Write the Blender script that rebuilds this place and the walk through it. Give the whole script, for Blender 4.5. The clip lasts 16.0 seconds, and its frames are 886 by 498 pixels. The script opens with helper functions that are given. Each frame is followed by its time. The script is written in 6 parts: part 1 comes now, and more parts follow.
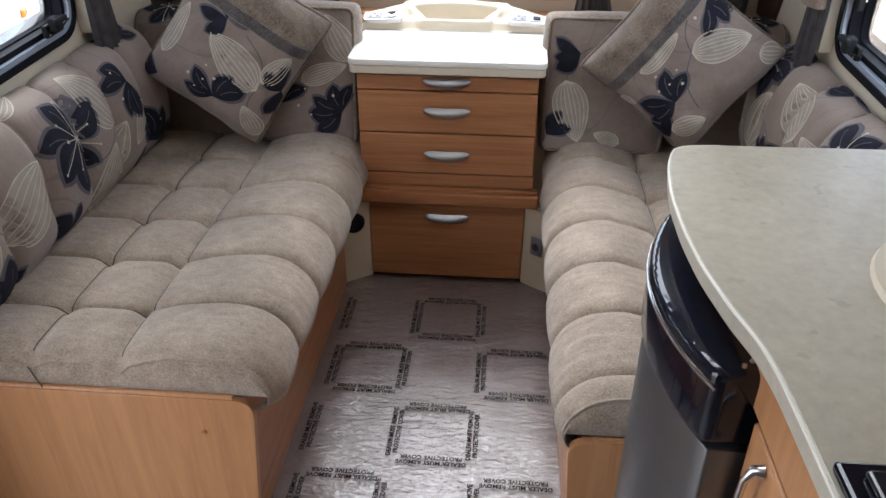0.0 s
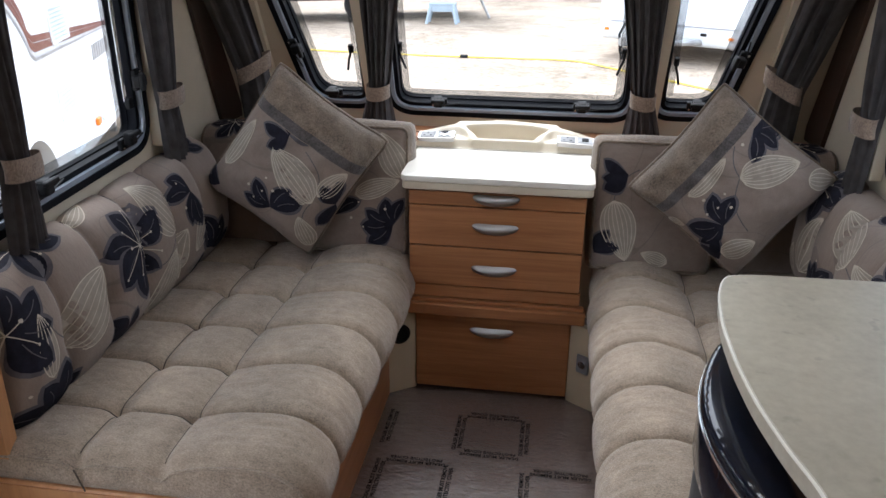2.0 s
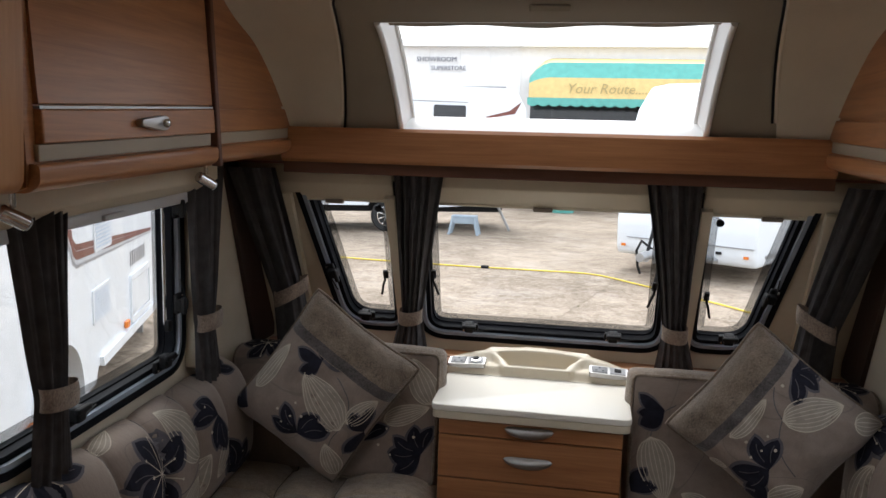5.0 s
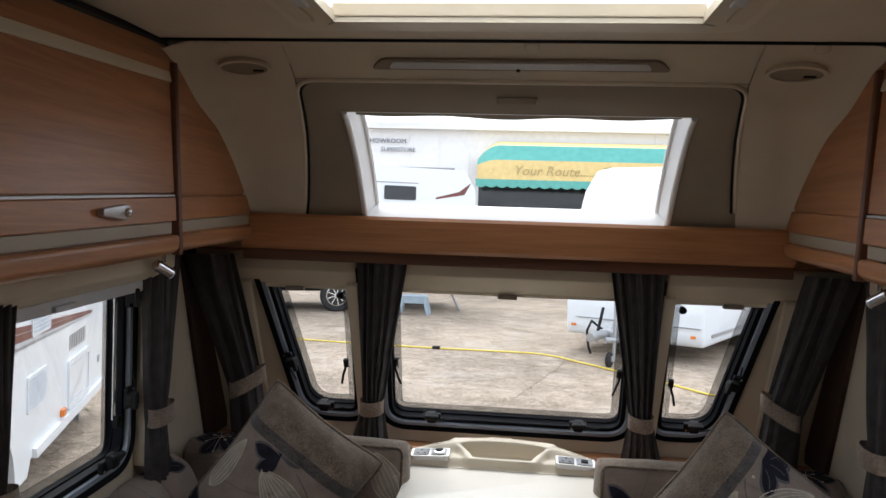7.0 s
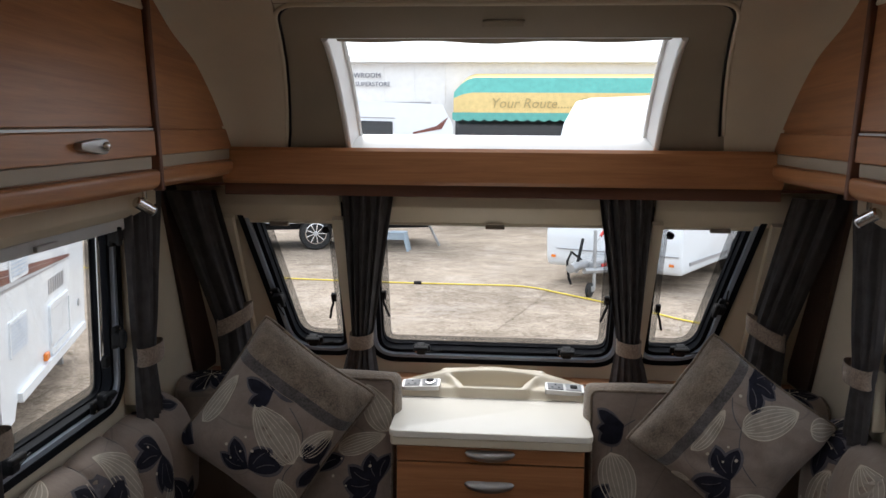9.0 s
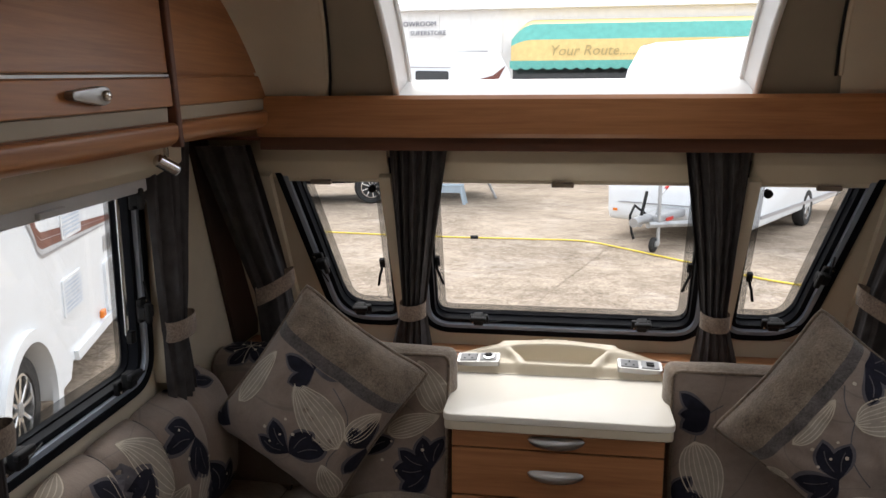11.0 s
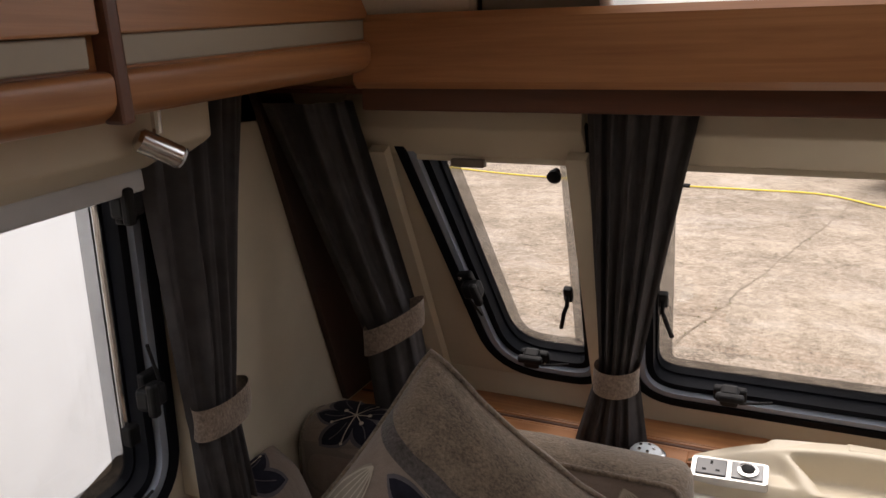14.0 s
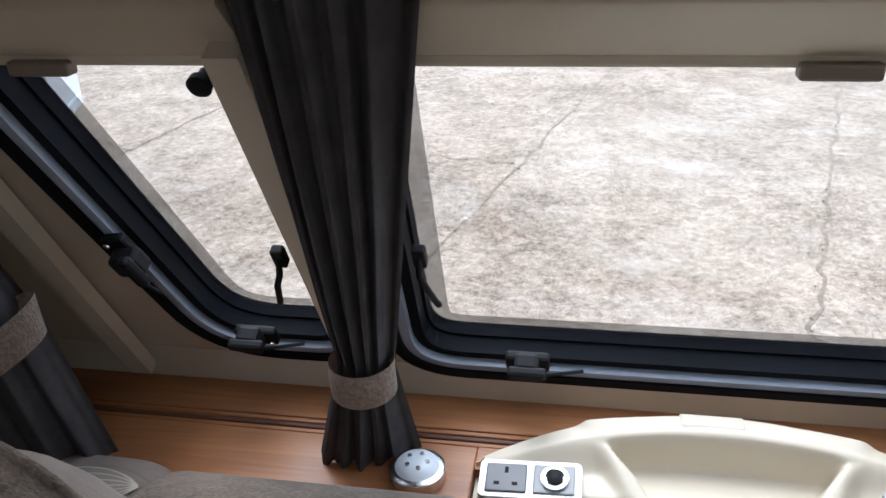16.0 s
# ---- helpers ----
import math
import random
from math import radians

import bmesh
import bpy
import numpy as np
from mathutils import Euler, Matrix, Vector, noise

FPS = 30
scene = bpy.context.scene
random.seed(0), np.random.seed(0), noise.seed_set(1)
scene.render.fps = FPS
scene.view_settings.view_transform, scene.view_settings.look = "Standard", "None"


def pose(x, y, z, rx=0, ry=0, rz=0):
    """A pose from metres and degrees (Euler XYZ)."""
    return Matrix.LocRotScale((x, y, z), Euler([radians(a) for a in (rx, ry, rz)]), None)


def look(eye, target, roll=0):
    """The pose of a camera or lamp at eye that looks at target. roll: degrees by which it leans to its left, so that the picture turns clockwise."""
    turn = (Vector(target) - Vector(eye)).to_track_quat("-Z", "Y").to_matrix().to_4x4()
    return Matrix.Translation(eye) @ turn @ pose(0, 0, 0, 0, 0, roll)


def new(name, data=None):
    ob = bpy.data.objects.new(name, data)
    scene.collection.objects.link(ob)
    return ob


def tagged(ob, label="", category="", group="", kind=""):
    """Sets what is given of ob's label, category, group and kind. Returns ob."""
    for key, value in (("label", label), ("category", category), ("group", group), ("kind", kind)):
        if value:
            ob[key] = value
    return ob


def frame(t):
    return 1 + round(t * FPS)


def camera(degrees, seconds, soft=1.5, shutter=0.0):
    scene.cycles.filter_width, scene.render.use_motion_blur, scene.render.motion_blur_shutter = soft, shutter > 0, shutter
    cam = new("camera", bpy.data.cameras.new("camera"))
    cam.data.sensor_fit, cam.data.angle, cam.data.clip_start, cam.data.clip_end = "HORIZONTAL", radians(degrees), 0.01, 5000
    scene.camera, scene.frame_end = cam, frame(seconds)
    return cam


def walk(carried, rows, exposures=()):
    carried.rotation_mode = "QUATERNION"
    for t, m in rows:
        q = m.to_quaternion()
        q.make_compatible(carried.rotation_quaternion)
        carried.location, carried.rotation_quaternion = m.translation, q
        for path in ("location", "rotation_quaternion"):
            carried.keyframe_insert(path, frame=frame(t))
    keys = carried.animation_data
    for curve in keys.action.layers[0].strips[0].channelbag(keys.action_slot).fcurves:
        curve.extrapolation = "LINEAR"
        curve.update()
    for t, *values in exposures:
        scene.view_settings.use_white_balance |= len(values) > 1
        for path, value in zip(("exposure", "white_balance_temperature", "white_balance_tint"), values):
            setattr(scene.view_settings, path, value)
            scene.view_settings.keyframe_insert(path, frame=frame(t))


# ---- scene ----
cam = camera(60.3, 16.0)
PATH = [
    (0, (0.171, 0.394, 1.425), (0.028, 2.103, 0.396), 0.2),
    (0.5, (0.172, 0.4, 1.426), (0.016, 2.128, 0.431), 0.2),
    (1, (0.166, 0.395, 1.43), (-0.006, 2.145, 0.477), 0.4),
    (1.5, (0.159, 0.4, 1.437), (-0.067, 2.174, 0.541), 0.5),
    (2, (0.163, 0.39, 1.452), (-0.109, 2.21, 0.67), 0.4),
    (2.5, (0.167, 0.382, 1.468), (-0.165, 2.235, 0.794), 0.1),
    (3, (0.174, 0.386, 1.474), (-0.186, 2.259, 0.874), -0.0),
    (3.5, (0.174, 0.39, 1.502), (-0.218, 2.288, 1.008), 0.3),
    (4, (0.165, 0.389, 1.504), (-0.225, 2.311, 1.115), 0.6),
    (6.5, (0.043, 0.449, 1.555), (-0.201, 2.429, 1.409), 2.3),
    (7, (0.055, 0.437, 1.547), (-0.164, 2.424, 1.479), 1.9),
    (7.5, (0.027, 0.438, 1.574), (-0.168, 2.429, 1.56), 1.9),
    (8, (0.044, 0.419, 1.554), (-0.152, 2.409, 1.612), 1.0),
    (8.5, (0.029, 0.441, 1.561), (-0.155, 2.432, 1.493), 0.9),
    (9, (0.026, 0.458, 1.53), (-0.131, 2.438, 1.296), 0.6),
    (9.2, (0.009, 0.468, 1.534), (-0.12, 2.445, 1.258), 0.9),
    (11.3, (-0.007, 0.788, 1.518), (-0.383, 2.717, 1.148), 0.1),
    (11.5, (-0.009, 0.839, 1.512), (-0.444, 2.753, 1.128), 0.6),
    (12, (-0.025, 0.964, 1.519), (-0.499, 2.861, 1.099), 1.0),
    (12.5, (-0.096, 1.131, 1.536), (-0.58, 3.04, 1.19), 0.5),
    (13, (-0.167, 1.261, 1.526), (-0.685, 3.157, 1.155), 0.1),
    (13.5, (-0.197, 1.418, 1.519), (-0.825, 3.266, 1.084), -0.6),
    (14, (-0.204, 1.617, 1.518), (-0.985, 3.383, 0.997), -1.2),
    (14.5, (-0.207, 1.766, 1.513), (-0.934, 3.507, 0.85), -1.7),
    (15, (-0.263, 1.932, 1.51), (-0.802, 3.71, 0.771), -0.5),
    (15.5, (-0.265, 2.043, 1.497), (-0.659, 3.798, 0.622), -1.7),
    (16, (-0.195, 2.174, 1.483), (-0.526, 3.918, 0.562), -2.5),
]
EXPOSURE = [(0, 1.75, 5750, 10), (1.5, 1.62, 5750, 10), (2.5, 1.0, 5950, 10), (3.5, 0.88, 6300, 10), (4.2, 0.70, 6250, 10), (7, 0.38, 6050, 10), (9, 0.36, 6100, 10), (11.3, 0.52, 6500, 12), (12.5, 0.32, 6850, 15), (14, 0.40, 6950, 17), (14.6, 0.58, 6050, 13), (16, 0.72, 5500, 10)]
walk(cam, [(t, look(eye, target, roll)) for t, eye, target, roll in PATH], EXPOSURE)

# ---------------------------------------------------------------- light
world = bpy.data.worlds.new("overcast")
scene.world = world
world.use_nodes = True
wn, wl = world.node_tree.nodes, world.node_tree.links
wn.clear()
sky = wn.new("ShaderNodeTexSky")
sky.sky_type = "NISHITA"
sky.sun_disc = False
sky.sun_elevation, sky.sun_rotation = radians(58), radians(-18)
sky.air_density, sky.dust_density, sky.ozone_density = 1.0, 6.0, 1.0
pale = wn.new("ShaderNodeMix")
pale.data_type = "RGBA"
pale.inputs[0].default_value = 0.75
pale.inputs[7].default_value = (12.0, 12.2, 12.6, 1)
bg = wn.new("ShaderNodeBackground")
bg.inputs[1].default_value = 0.165
wo = wn.new("ShaderNodeOutputWorld")
wl.new(sky.outputs[0], pale.inputs[6])
wl.new(pale.outputs[2], bg.inputs[0])
wl.new(bg.outputs[0], wo.inputs[0])

sun = new("sun", bpy.data.lights.new("sun", "SUN"))
sun.data.energy, sun.data.angle, sun.data.color = 1.5, radians(40), (1.0, 0.96, 0.9)
sun.rotation_euler = Euler((radians(32), 0, radians(198)))


# ---------------------------------------------------------------- materials
def math_node(nt, op, a, b=None, c=None, clamp=False):
    n = nt.nodes.new("ShaderNodeMath")
    n.operation = op
    n.use_clamp = clamp
    for i, v in enumerate((a, b, c)):
        if v is None:
            continue
        if isinstance(v, (int, float)):
            n.inputs[i].default_value = v
        else:
            nt.links.new(v, n.inputs[i])
    return n.outputs[0]


def mix_col(nt, fac, a, b):
    n = nt.nodes.new("ShaderNodeMix")
    n.data_type = "RGBA"
    for sock, v in ((n.inputs[0], fac), (n.inputs[6], a), (n.inputs[7], b)):
        if isinstance(v, (int, float)):
            sock.default_value = v
        elif isinstance(v, tuple):
            sock.default_value = (*v[:3], 1)
        else:
            nt.links.new(v, sock)
    return n.outputs[2]


def tex_noise(nt, vec, scale, detail=4.0, rough=0.55, dist=0.0):
    n = nt.nodes.new("ShaderNodeTexNoise")
    n.inputs["Scale"].default_value = scale
    n.inputs["Detail"].default_value = detail
    n.inputs["Roughness"].default_value = rough
    n.inputs["Distortion"].default_value = dist
    if vec is not None:
        nt.links.new(vec, n.inputs["Vector"])
    return n.outputs[0]


def ramp(nt, fac, lo, hi):
    n = nt.nodes.new("ShaderNodeMapRange")
    n.inputs[1].default_value, n.inputs[2].default_value = lo, hi
    nt.links.new(fac, n.inputs[0])
    return n.outputs[0]


def base_mat(name, rough=0.5, metal=0.0, spec=0.5):
    m = bpy.data.materials.new(name)
    m.use_nodes = True
    b = m.node_tree.nodes["Principled BSDF"]
    b.inputs["Roughness"].default_value = rough
    b.inputs["Metallic"].default_value = metal
    b.inputs["Specular IOR Level"].default_value = spec
    return m, m.node_tree, b


def bump(nt, b, height, strength=0.2, dist=0.002):
    n = nt.nodes.new("ShaderNodeBump")
    n.inputs["Strength"].default_value = strength
    n.inputs["Distance"].default_value = dist
    nt.links.new(height, n.inputs["Height"])
    nt.links.new(n.outputs[0], b.inputs["Normal"])


def coords(nt, scale=(1, 1, 1), uv=False):
    tc = nt.nodes.new("ShaderNodeTexCoord")
    mp = nt.nodes.new("ShaderNodeMapping")
    mp.inputs["Scale"].default_value = scale
    nt.links.new(tc.outputs["UV" if uv else "Object"], mp.inputs[0])
    return mp.outputs[0]


def plain(name, col, rough=0.5, metal=0.0, vary=0.12, scale=6.0, fine=180.0, bump_s=0.08, spec=0.5):
    """A surface of one colour with soft stains and fine grain."""
    m, nt, b = base_mat(name, rough, metal, spec)
    v = coords(nt)
    big = tex_noise(nt, v, scale, 5)
    small = tex_noise(nt, v, fine, 3)
    dark = tuple(c * (1 - vary) for c in col)
    light = tuple(min(1, c * (1 + vary * 0.6)) for c in col)
    c1 = mix_col(nt, ramp(nt, big, 0.3, 0.7), dark, light)
    nt.links.new(c1, b.inputs["Base Color"])
    r = math_node(nt, "MULTIPLY_ADD", big, 0.10, max(0.02, rough - 0.05), clamp=True)
    nt.links.new(r, b.inputs["Roughness"])
    bump(nt, b, small, bump_s, 0.001)
    return m


def wood(name, dark, light, axis, rough=0.38):
    """Veneer with grain running along the axis (0, 1 or 2)."""
    m, nt, b = base_mat(name, rough)
    s = [34.0, 34.0, 34.0]
    s[axis] = 1.6
    v = coords(nt, tuple(s))
    streak = tex_noise(nt, v, 1.0, 6, 0.65, 1.2)
    s2 = [190.0, 190.0, 190.0]
    s2[axis] = 7.0
    fine = tex_noise(nt, coords(nt, tuple(s2)), 1.0, 3, 0.6)
    broad = tex_noise(nt, coords(nt), 2.2, 3)
    f = math_node(nt, "MULTIPLY_ADD", fine, 0.35, streak)
    f = math_node(nt, "MULTIPLY_ADD", broad, 0.3, f)
    c = mix_col(nt, ramp(nt, f, 0.55, 1.08), dark, light)
    nt.links.new(c, b.inputs["Base Color"])
    nt.links.new(math_node(nt, "MULTIPLY_ADD", fine, 0.2, rough - 0.1), b.inputs["Roughness"])
    bump(nt, b, fine, 0.06, 0.0006)
    return m


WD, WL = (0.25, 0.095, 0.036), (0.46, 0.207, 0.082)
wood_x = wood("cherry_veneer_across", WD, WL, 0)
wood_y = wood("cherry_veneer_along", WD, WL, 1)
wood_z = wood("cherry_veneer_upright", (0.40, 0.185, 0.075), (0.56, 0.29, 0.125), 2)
# cherry darkened nearly to black for the shade behind the curtains
corner_wood = wood("shaded_cherry_board", (0.032, 0.015, 0.010), (0.055, 0.026, 0.016), 2, 0.5)
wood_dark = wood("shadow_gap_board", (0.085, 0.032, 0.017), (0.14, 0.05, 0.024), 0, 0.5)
cream = plain("cream_plastic", (0.63, 0.555, 0.425), 0.4, vary=0.06)
cream_wall = plain("cream_wallboard", (0.60, 0.53, 0.41), 0.55, vary=0.08, fine=300)
lining = plain("roof_lining", (0.62, 0.545, 0.42), 0.7, vary=0.06, fine=420, bump_s=0.15)
ochre_panel = plain("ochre_kick_board", (0.52, 0.43, 0.29), 0.55, vary=0.08)
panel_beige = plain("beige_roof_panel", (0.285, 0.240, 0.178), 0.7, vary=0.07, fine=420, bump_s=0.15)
white_top = plain("white_laminate", (0.81, 0.775, 0.69), 0.32, vary=0.03)
white_frame = plain("white_window_frame", (0.8, 0.8, 0.78), 0.35, vary=0.04)
black_rubber = plain("black_rubber", (0.006, 0.007, 0.010), 0.55, vary=0.3, spec=0.08)
black_gloss = plain("black_gloss_plastic", (0.005, 0.007, 0.014), 0.10, vary=0.2, bump_s=0.01)
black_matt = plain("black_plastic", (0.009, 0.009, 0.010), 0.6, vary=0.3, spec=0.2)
# pale blue in this base colour imitates the sky's reflection on dark edges
seal_grey = plain("sky_sheen_acrylic_edge", (0.30, 0.34, 0.40), 0.15, vary=0.15, bump_s=0.02)
chrome = plain("satin_chrome", (0.72, 0.72, 0.72), 0.22, metal=1.0, vary=0.08, bump_s=0.02)
satin = plain("satin_nickel", (0.45, 0.445, 0.44), 0.42, metal=1.0, vary=0.1, bump_s=0.04)
taupe_strip = plain("taupe_locker_strip", (0.34, 0.285, 0.215), 0.45, vary=0.06)
steel = plain("silver_fridge_door", (0.20, 0.205, 0.215), 0.34, metal=0.85, vary=0.06, bump_s=0.02)
grey_metal = plain("galvanised_steel", (0.42, 0.43, 0.44), 0.45, metal=0.7, vary=0.2)
curtain_cloth = plain("charcoal_curtain", (0.066, 0.062, 0.063), 0.88, vary=0.25, scale=30, fine=900, bump_s=0.5, spec=0.15)


def chenille(name, col, size=1.0, deep=0.48):
    m, nt, b = base_mat(name, 0.92, 0, 0.12)
    v = coords(nt)
    big = tex_noise(nt, v, 9, 4)
    fib = tex_noise(nt, coords(nt, (210 / size, 420 / size, 210 / size)), 1.0, 3, 0.7)
    mid = tex_noise(nt, coords(nt, (30, 70, 30)), 1.0, 4, 0.6)
    f = math_node(nt, "MULTIPLY_ADD", fib, 0.60, math_node(nt, "MULTIPLY_ADD", mid, 0.25, math_node(nt, "MULTIPLY", big, 0.25)))
    c = mix_col(nt, ramp(nt, f, 0.38, 0.72), tuple(k * deep for k in col), tuple(k * 1.36 for k in col))
    nt.links.new(c, b.inputs["Base Color"])
    bump(nt, b, fib, 0.9, 0.002)
    b.inputs["Sheen Weight"].default_value = 0.25
    b.inputs["Sheen Roughness"].default_value = 0.5
    return m


seat_cloth = chenille("taupe_chenille", (0.395, 0.317, 0.242), 0.9, 0.42)
band_cloth = chenille("beige_chenille_band", (0.220, 0.173, 0.132), 1.1, 0.34)
grey_band_cloth = chenille("grey_chenille_band", (0.105, 0.094, 0.09), 1.25, 0.35)
tie_cloth = chenille("beige_tieback", (0.285, 0.222, 0.175), 1.1, 0.42)
seam_cloth = chenille("crease_shade_cord", (0.085, 0.068, 0.053))


def print_ground():
    """Taupe furnishing cloth, finely woven, with faint thin stems; the flowers are printed on it as patches."""
    m, nt, b = base_mat("taupe_print_cloth", 0.88, 0, 0.12)
    v = coords(nt)
    big = tex_noise(nt, v, 7, 4)
    weave = tex_noise(nt, coords(nt, (650, 650, 650)), 1.0, 3, 0.7)
    slub = tex_noise(nt, coords(nt, (40, 240, 40)), 1.0, 3, 0.6)
    f = math_node(nt, "MULTIPLY_ADD", weave, 0.45, math_node(nt, "MULTIPLY_ADD", slub, 0.25, math_node(nt, "MULTIPLY", big, 0.30)))
    col = mix_col(nt, ramp(nt, f, 0.36, 0.64), (0.205, 0.160, 0.131), (0.300, 0.245, 0.208))
    stem = math_node(nt, "LESS_THAN", math_node(nt, "ABSOLUTE", math_node(nt, "SUBTRACT", tex_noise(nt, v, 4.2, 0, 0.5, 0.6), 0.5)), 0.006)
    col = mix_col(nt, math_node(nt, "MULTIPLY", stem, 0.35), col, (0.13, 0.11, 0.10))
    nt.links.new(col, b.inputs["Base Color"])
    bump(nt, b, weave, 0.45, 0.001)
    b.inputs["Sheen Weight"].default_value = 0.15
    return m


floral_cloth = print_ground()
navy_print = plain("navy_print", (0.017, 0.017, 0.027), 0.8, vary=0.35, scale=40, fine=700, bump_s=0.3, spec=0.15)
grey_print = plain("slate_print", (0.115, 0.108, 0.118), 0.85, vary=0.2, scale=40, fine=700, bump_s=0.3, spec=0.12)
cream_print = plain("cream_print", (0.56, 0.495, 0.40), 0.85, vary=0.15, scale=40, fine=700, bump_s=0.3, spec=0.12)
leaf_print = plain("pale_leaf_print", (0.345, 0.300, 0.252), 0.85, vary=0.12, scale=40, fine=700, bump_s=0.3, spec=0.12)
PRINT = [navy_print, grey_print, cream_print, leaf_print]


def glass_mat(name, tint, rough=0.02, gloss=0.14):
    m = bpy.data.materials.new(name)
    m.use_nodes = True
    nt = m.node_tree
    nt.nodes.clear()
    out = nt.nodes.new("ShaderNodeOutputMaterial")
    tr = nt.nodes.new("ShaderNodeBsdfTransparent")
    tr.inputs[0].default_value = (*tint, 1)
    gl = nt.nodes.new("ShaderNodeBsdfGlossy")
    gl.inputs["Roughness"].default_value = rough
    fr = nt.nodes.new("ShaderNodeFresnel")
    fr.inputs[0].default_value = 1.45
    mx = nt.nodes.new("ShaderNodeMixShader")
    nt.links.new(math_node(nt, "MULTIPLY", fr.outputs[0], gloss), mx.inputs[0])
    nt.links.new(tr.outputs[0], mx.inputs[1])
    nt.links.new(gl.outputs[0], mx.inputs[2])
    nt.links.new(mx.outputs[0], out.inputs[0])
    return m


def milky_mat():
    """Frosted acrylic that lets the sky's light through softly."""
    m = bpy.data.materials.new("frosted_acrylic")
    m.use_nodes = True
    nt = m.node_tree
    nt.nodes.clear()
    out = nt.nodes.new("ShaderNodeOutputMaterial")
    tl = nt.nodes.new("ShaderNodeBsdfTranslucent")
    tl.inputs[0].default_value = (0.92, 0.92, 0.90, 1)
    tr = nt.nodes.new("ShaderNodeBsdfTransparent")
    mx = nt.nodes.new("ShaderNodeMixShader")
    mx.inputs[0].default_value = 0.3
    nt.links.new(tl.outputs[0], mx.inputs[1])
    nt.links.new(tr.outputs[0], mx.inputs[2])
    nt.links.new(mx.outputs[0], out.inputs[0])
    return m


frosted = milky_mat()
acrylic = glass_mat("clear_acrylic", (0.93, 0.94, 0.94))


def dotted_mat():
    """Black dot screen printed round the edge of a pane."""
    m = bpy.data.materials.new("dot_screen_print")
    m.use_nodes = True
    nt = m.node_tree
    b = nt.nodes["Principled BSDF"]
    b.inputs["Base Color"].default_value = (0.02, 0.02, 0.02, 1)
    b.inputs["Roughness"].default_value = 0.5
    v = coords(nt, (760, 760, 760))
    n = nt.nodes.new("ShaderNodeTexChecker")
    n.inputs["Scale"].default_value = 1.0
    nt.links.new(v, n.inputs[0])
    nt.links.new(math_node(nt, "MULTIPLY_ADD", n.outputs[1], 0.6, 0.32), b.inputs["Alpha"])
    return m


dot_print = dotted_mat()


def film_mat():
    """Thin brown film, glossy and finely wrinkled across."""
    m, nt, b = base_mat("protective_floor_film", 0.2, 0, 1.0)
    v = coords(nt)
    big = tex_noise(nt, v, 3, 5)
    c = mix_col(nt, ramp(nt, big, 0.3, 0.7), (0.125, 0.093, 0.079), (0.175, 0.135, 0.117))
    nt.links.new(c, b.inputs["Base Color"])
    cr = tex_noise(nt, coords(nt, (22, 70, 22)), 1.0, 4, 0.6, 1.0)
    fine = tex_noise(nt, coords(nt, (75, 130, 75)), 1.0, 3, 0.6, 0.8)
    h = math_node(nt, "MULTIPLY_ADD", fine, 0.8, cr)
    bump(nt, b, h, 1.0, 0.0030)
    nt.links.new(math_node(nt, "MULTIPLY_ADD", big, 0.15, 0.10), b.inputs["Roughness"])
    nt.links.new(b.inputs["Normal"].links[0].from_socket, b.inputs["Coat Normal"])
    b.inputs["Coat Weight"].default_value = 1.0
    b.inputs["Coat IOR"].default_value = 1.6
    b.inputs["Coat Roughness"].default_value = 0.02
    return m


film_cover = film_mat()
ink = plain("dark_brown_ink", (0.014, 0.010, 0.010), 0.8, vary=0.3, bump_s=0.0, spec=0.05)


def speckle_mat(name, a, bcol, scale, rough):
    m, nt, b = base_mat(name, rough)
    v = coords(nt)
    f = math_node(nt, "MULTIPLY_ADD", tex_noise(nt, v, scale * 8, 4), 0.4, math_node(nt, "MULTIPLY", tex_noise(nt, v, scale, 6, 0.65), 0.7))
    c = mix_col(nt, ramp(nt, f, 0.35, 0.75), a, bcol)
    spots = ramp(nt, tex_noise(nt, v, scale * 3.3, 2), 0.66, 0.72)
    c = mix_col(nt, math_node(nt, "MULTIPLY", spots, 0.35), c, tuple(k * 0.6 for k in a))
    nt.links.new(c, b.inputs["Base Color"])
    bump(nt, b, tex_noise(nt, v, 300, 2), 0.05, 0.0005)
    return m


worktop_mat = speckle_mat("stone_effect_laminate", (0.41, 0.375, 0.295), (0.54, 0.505, 0.41), 9, 0.42)


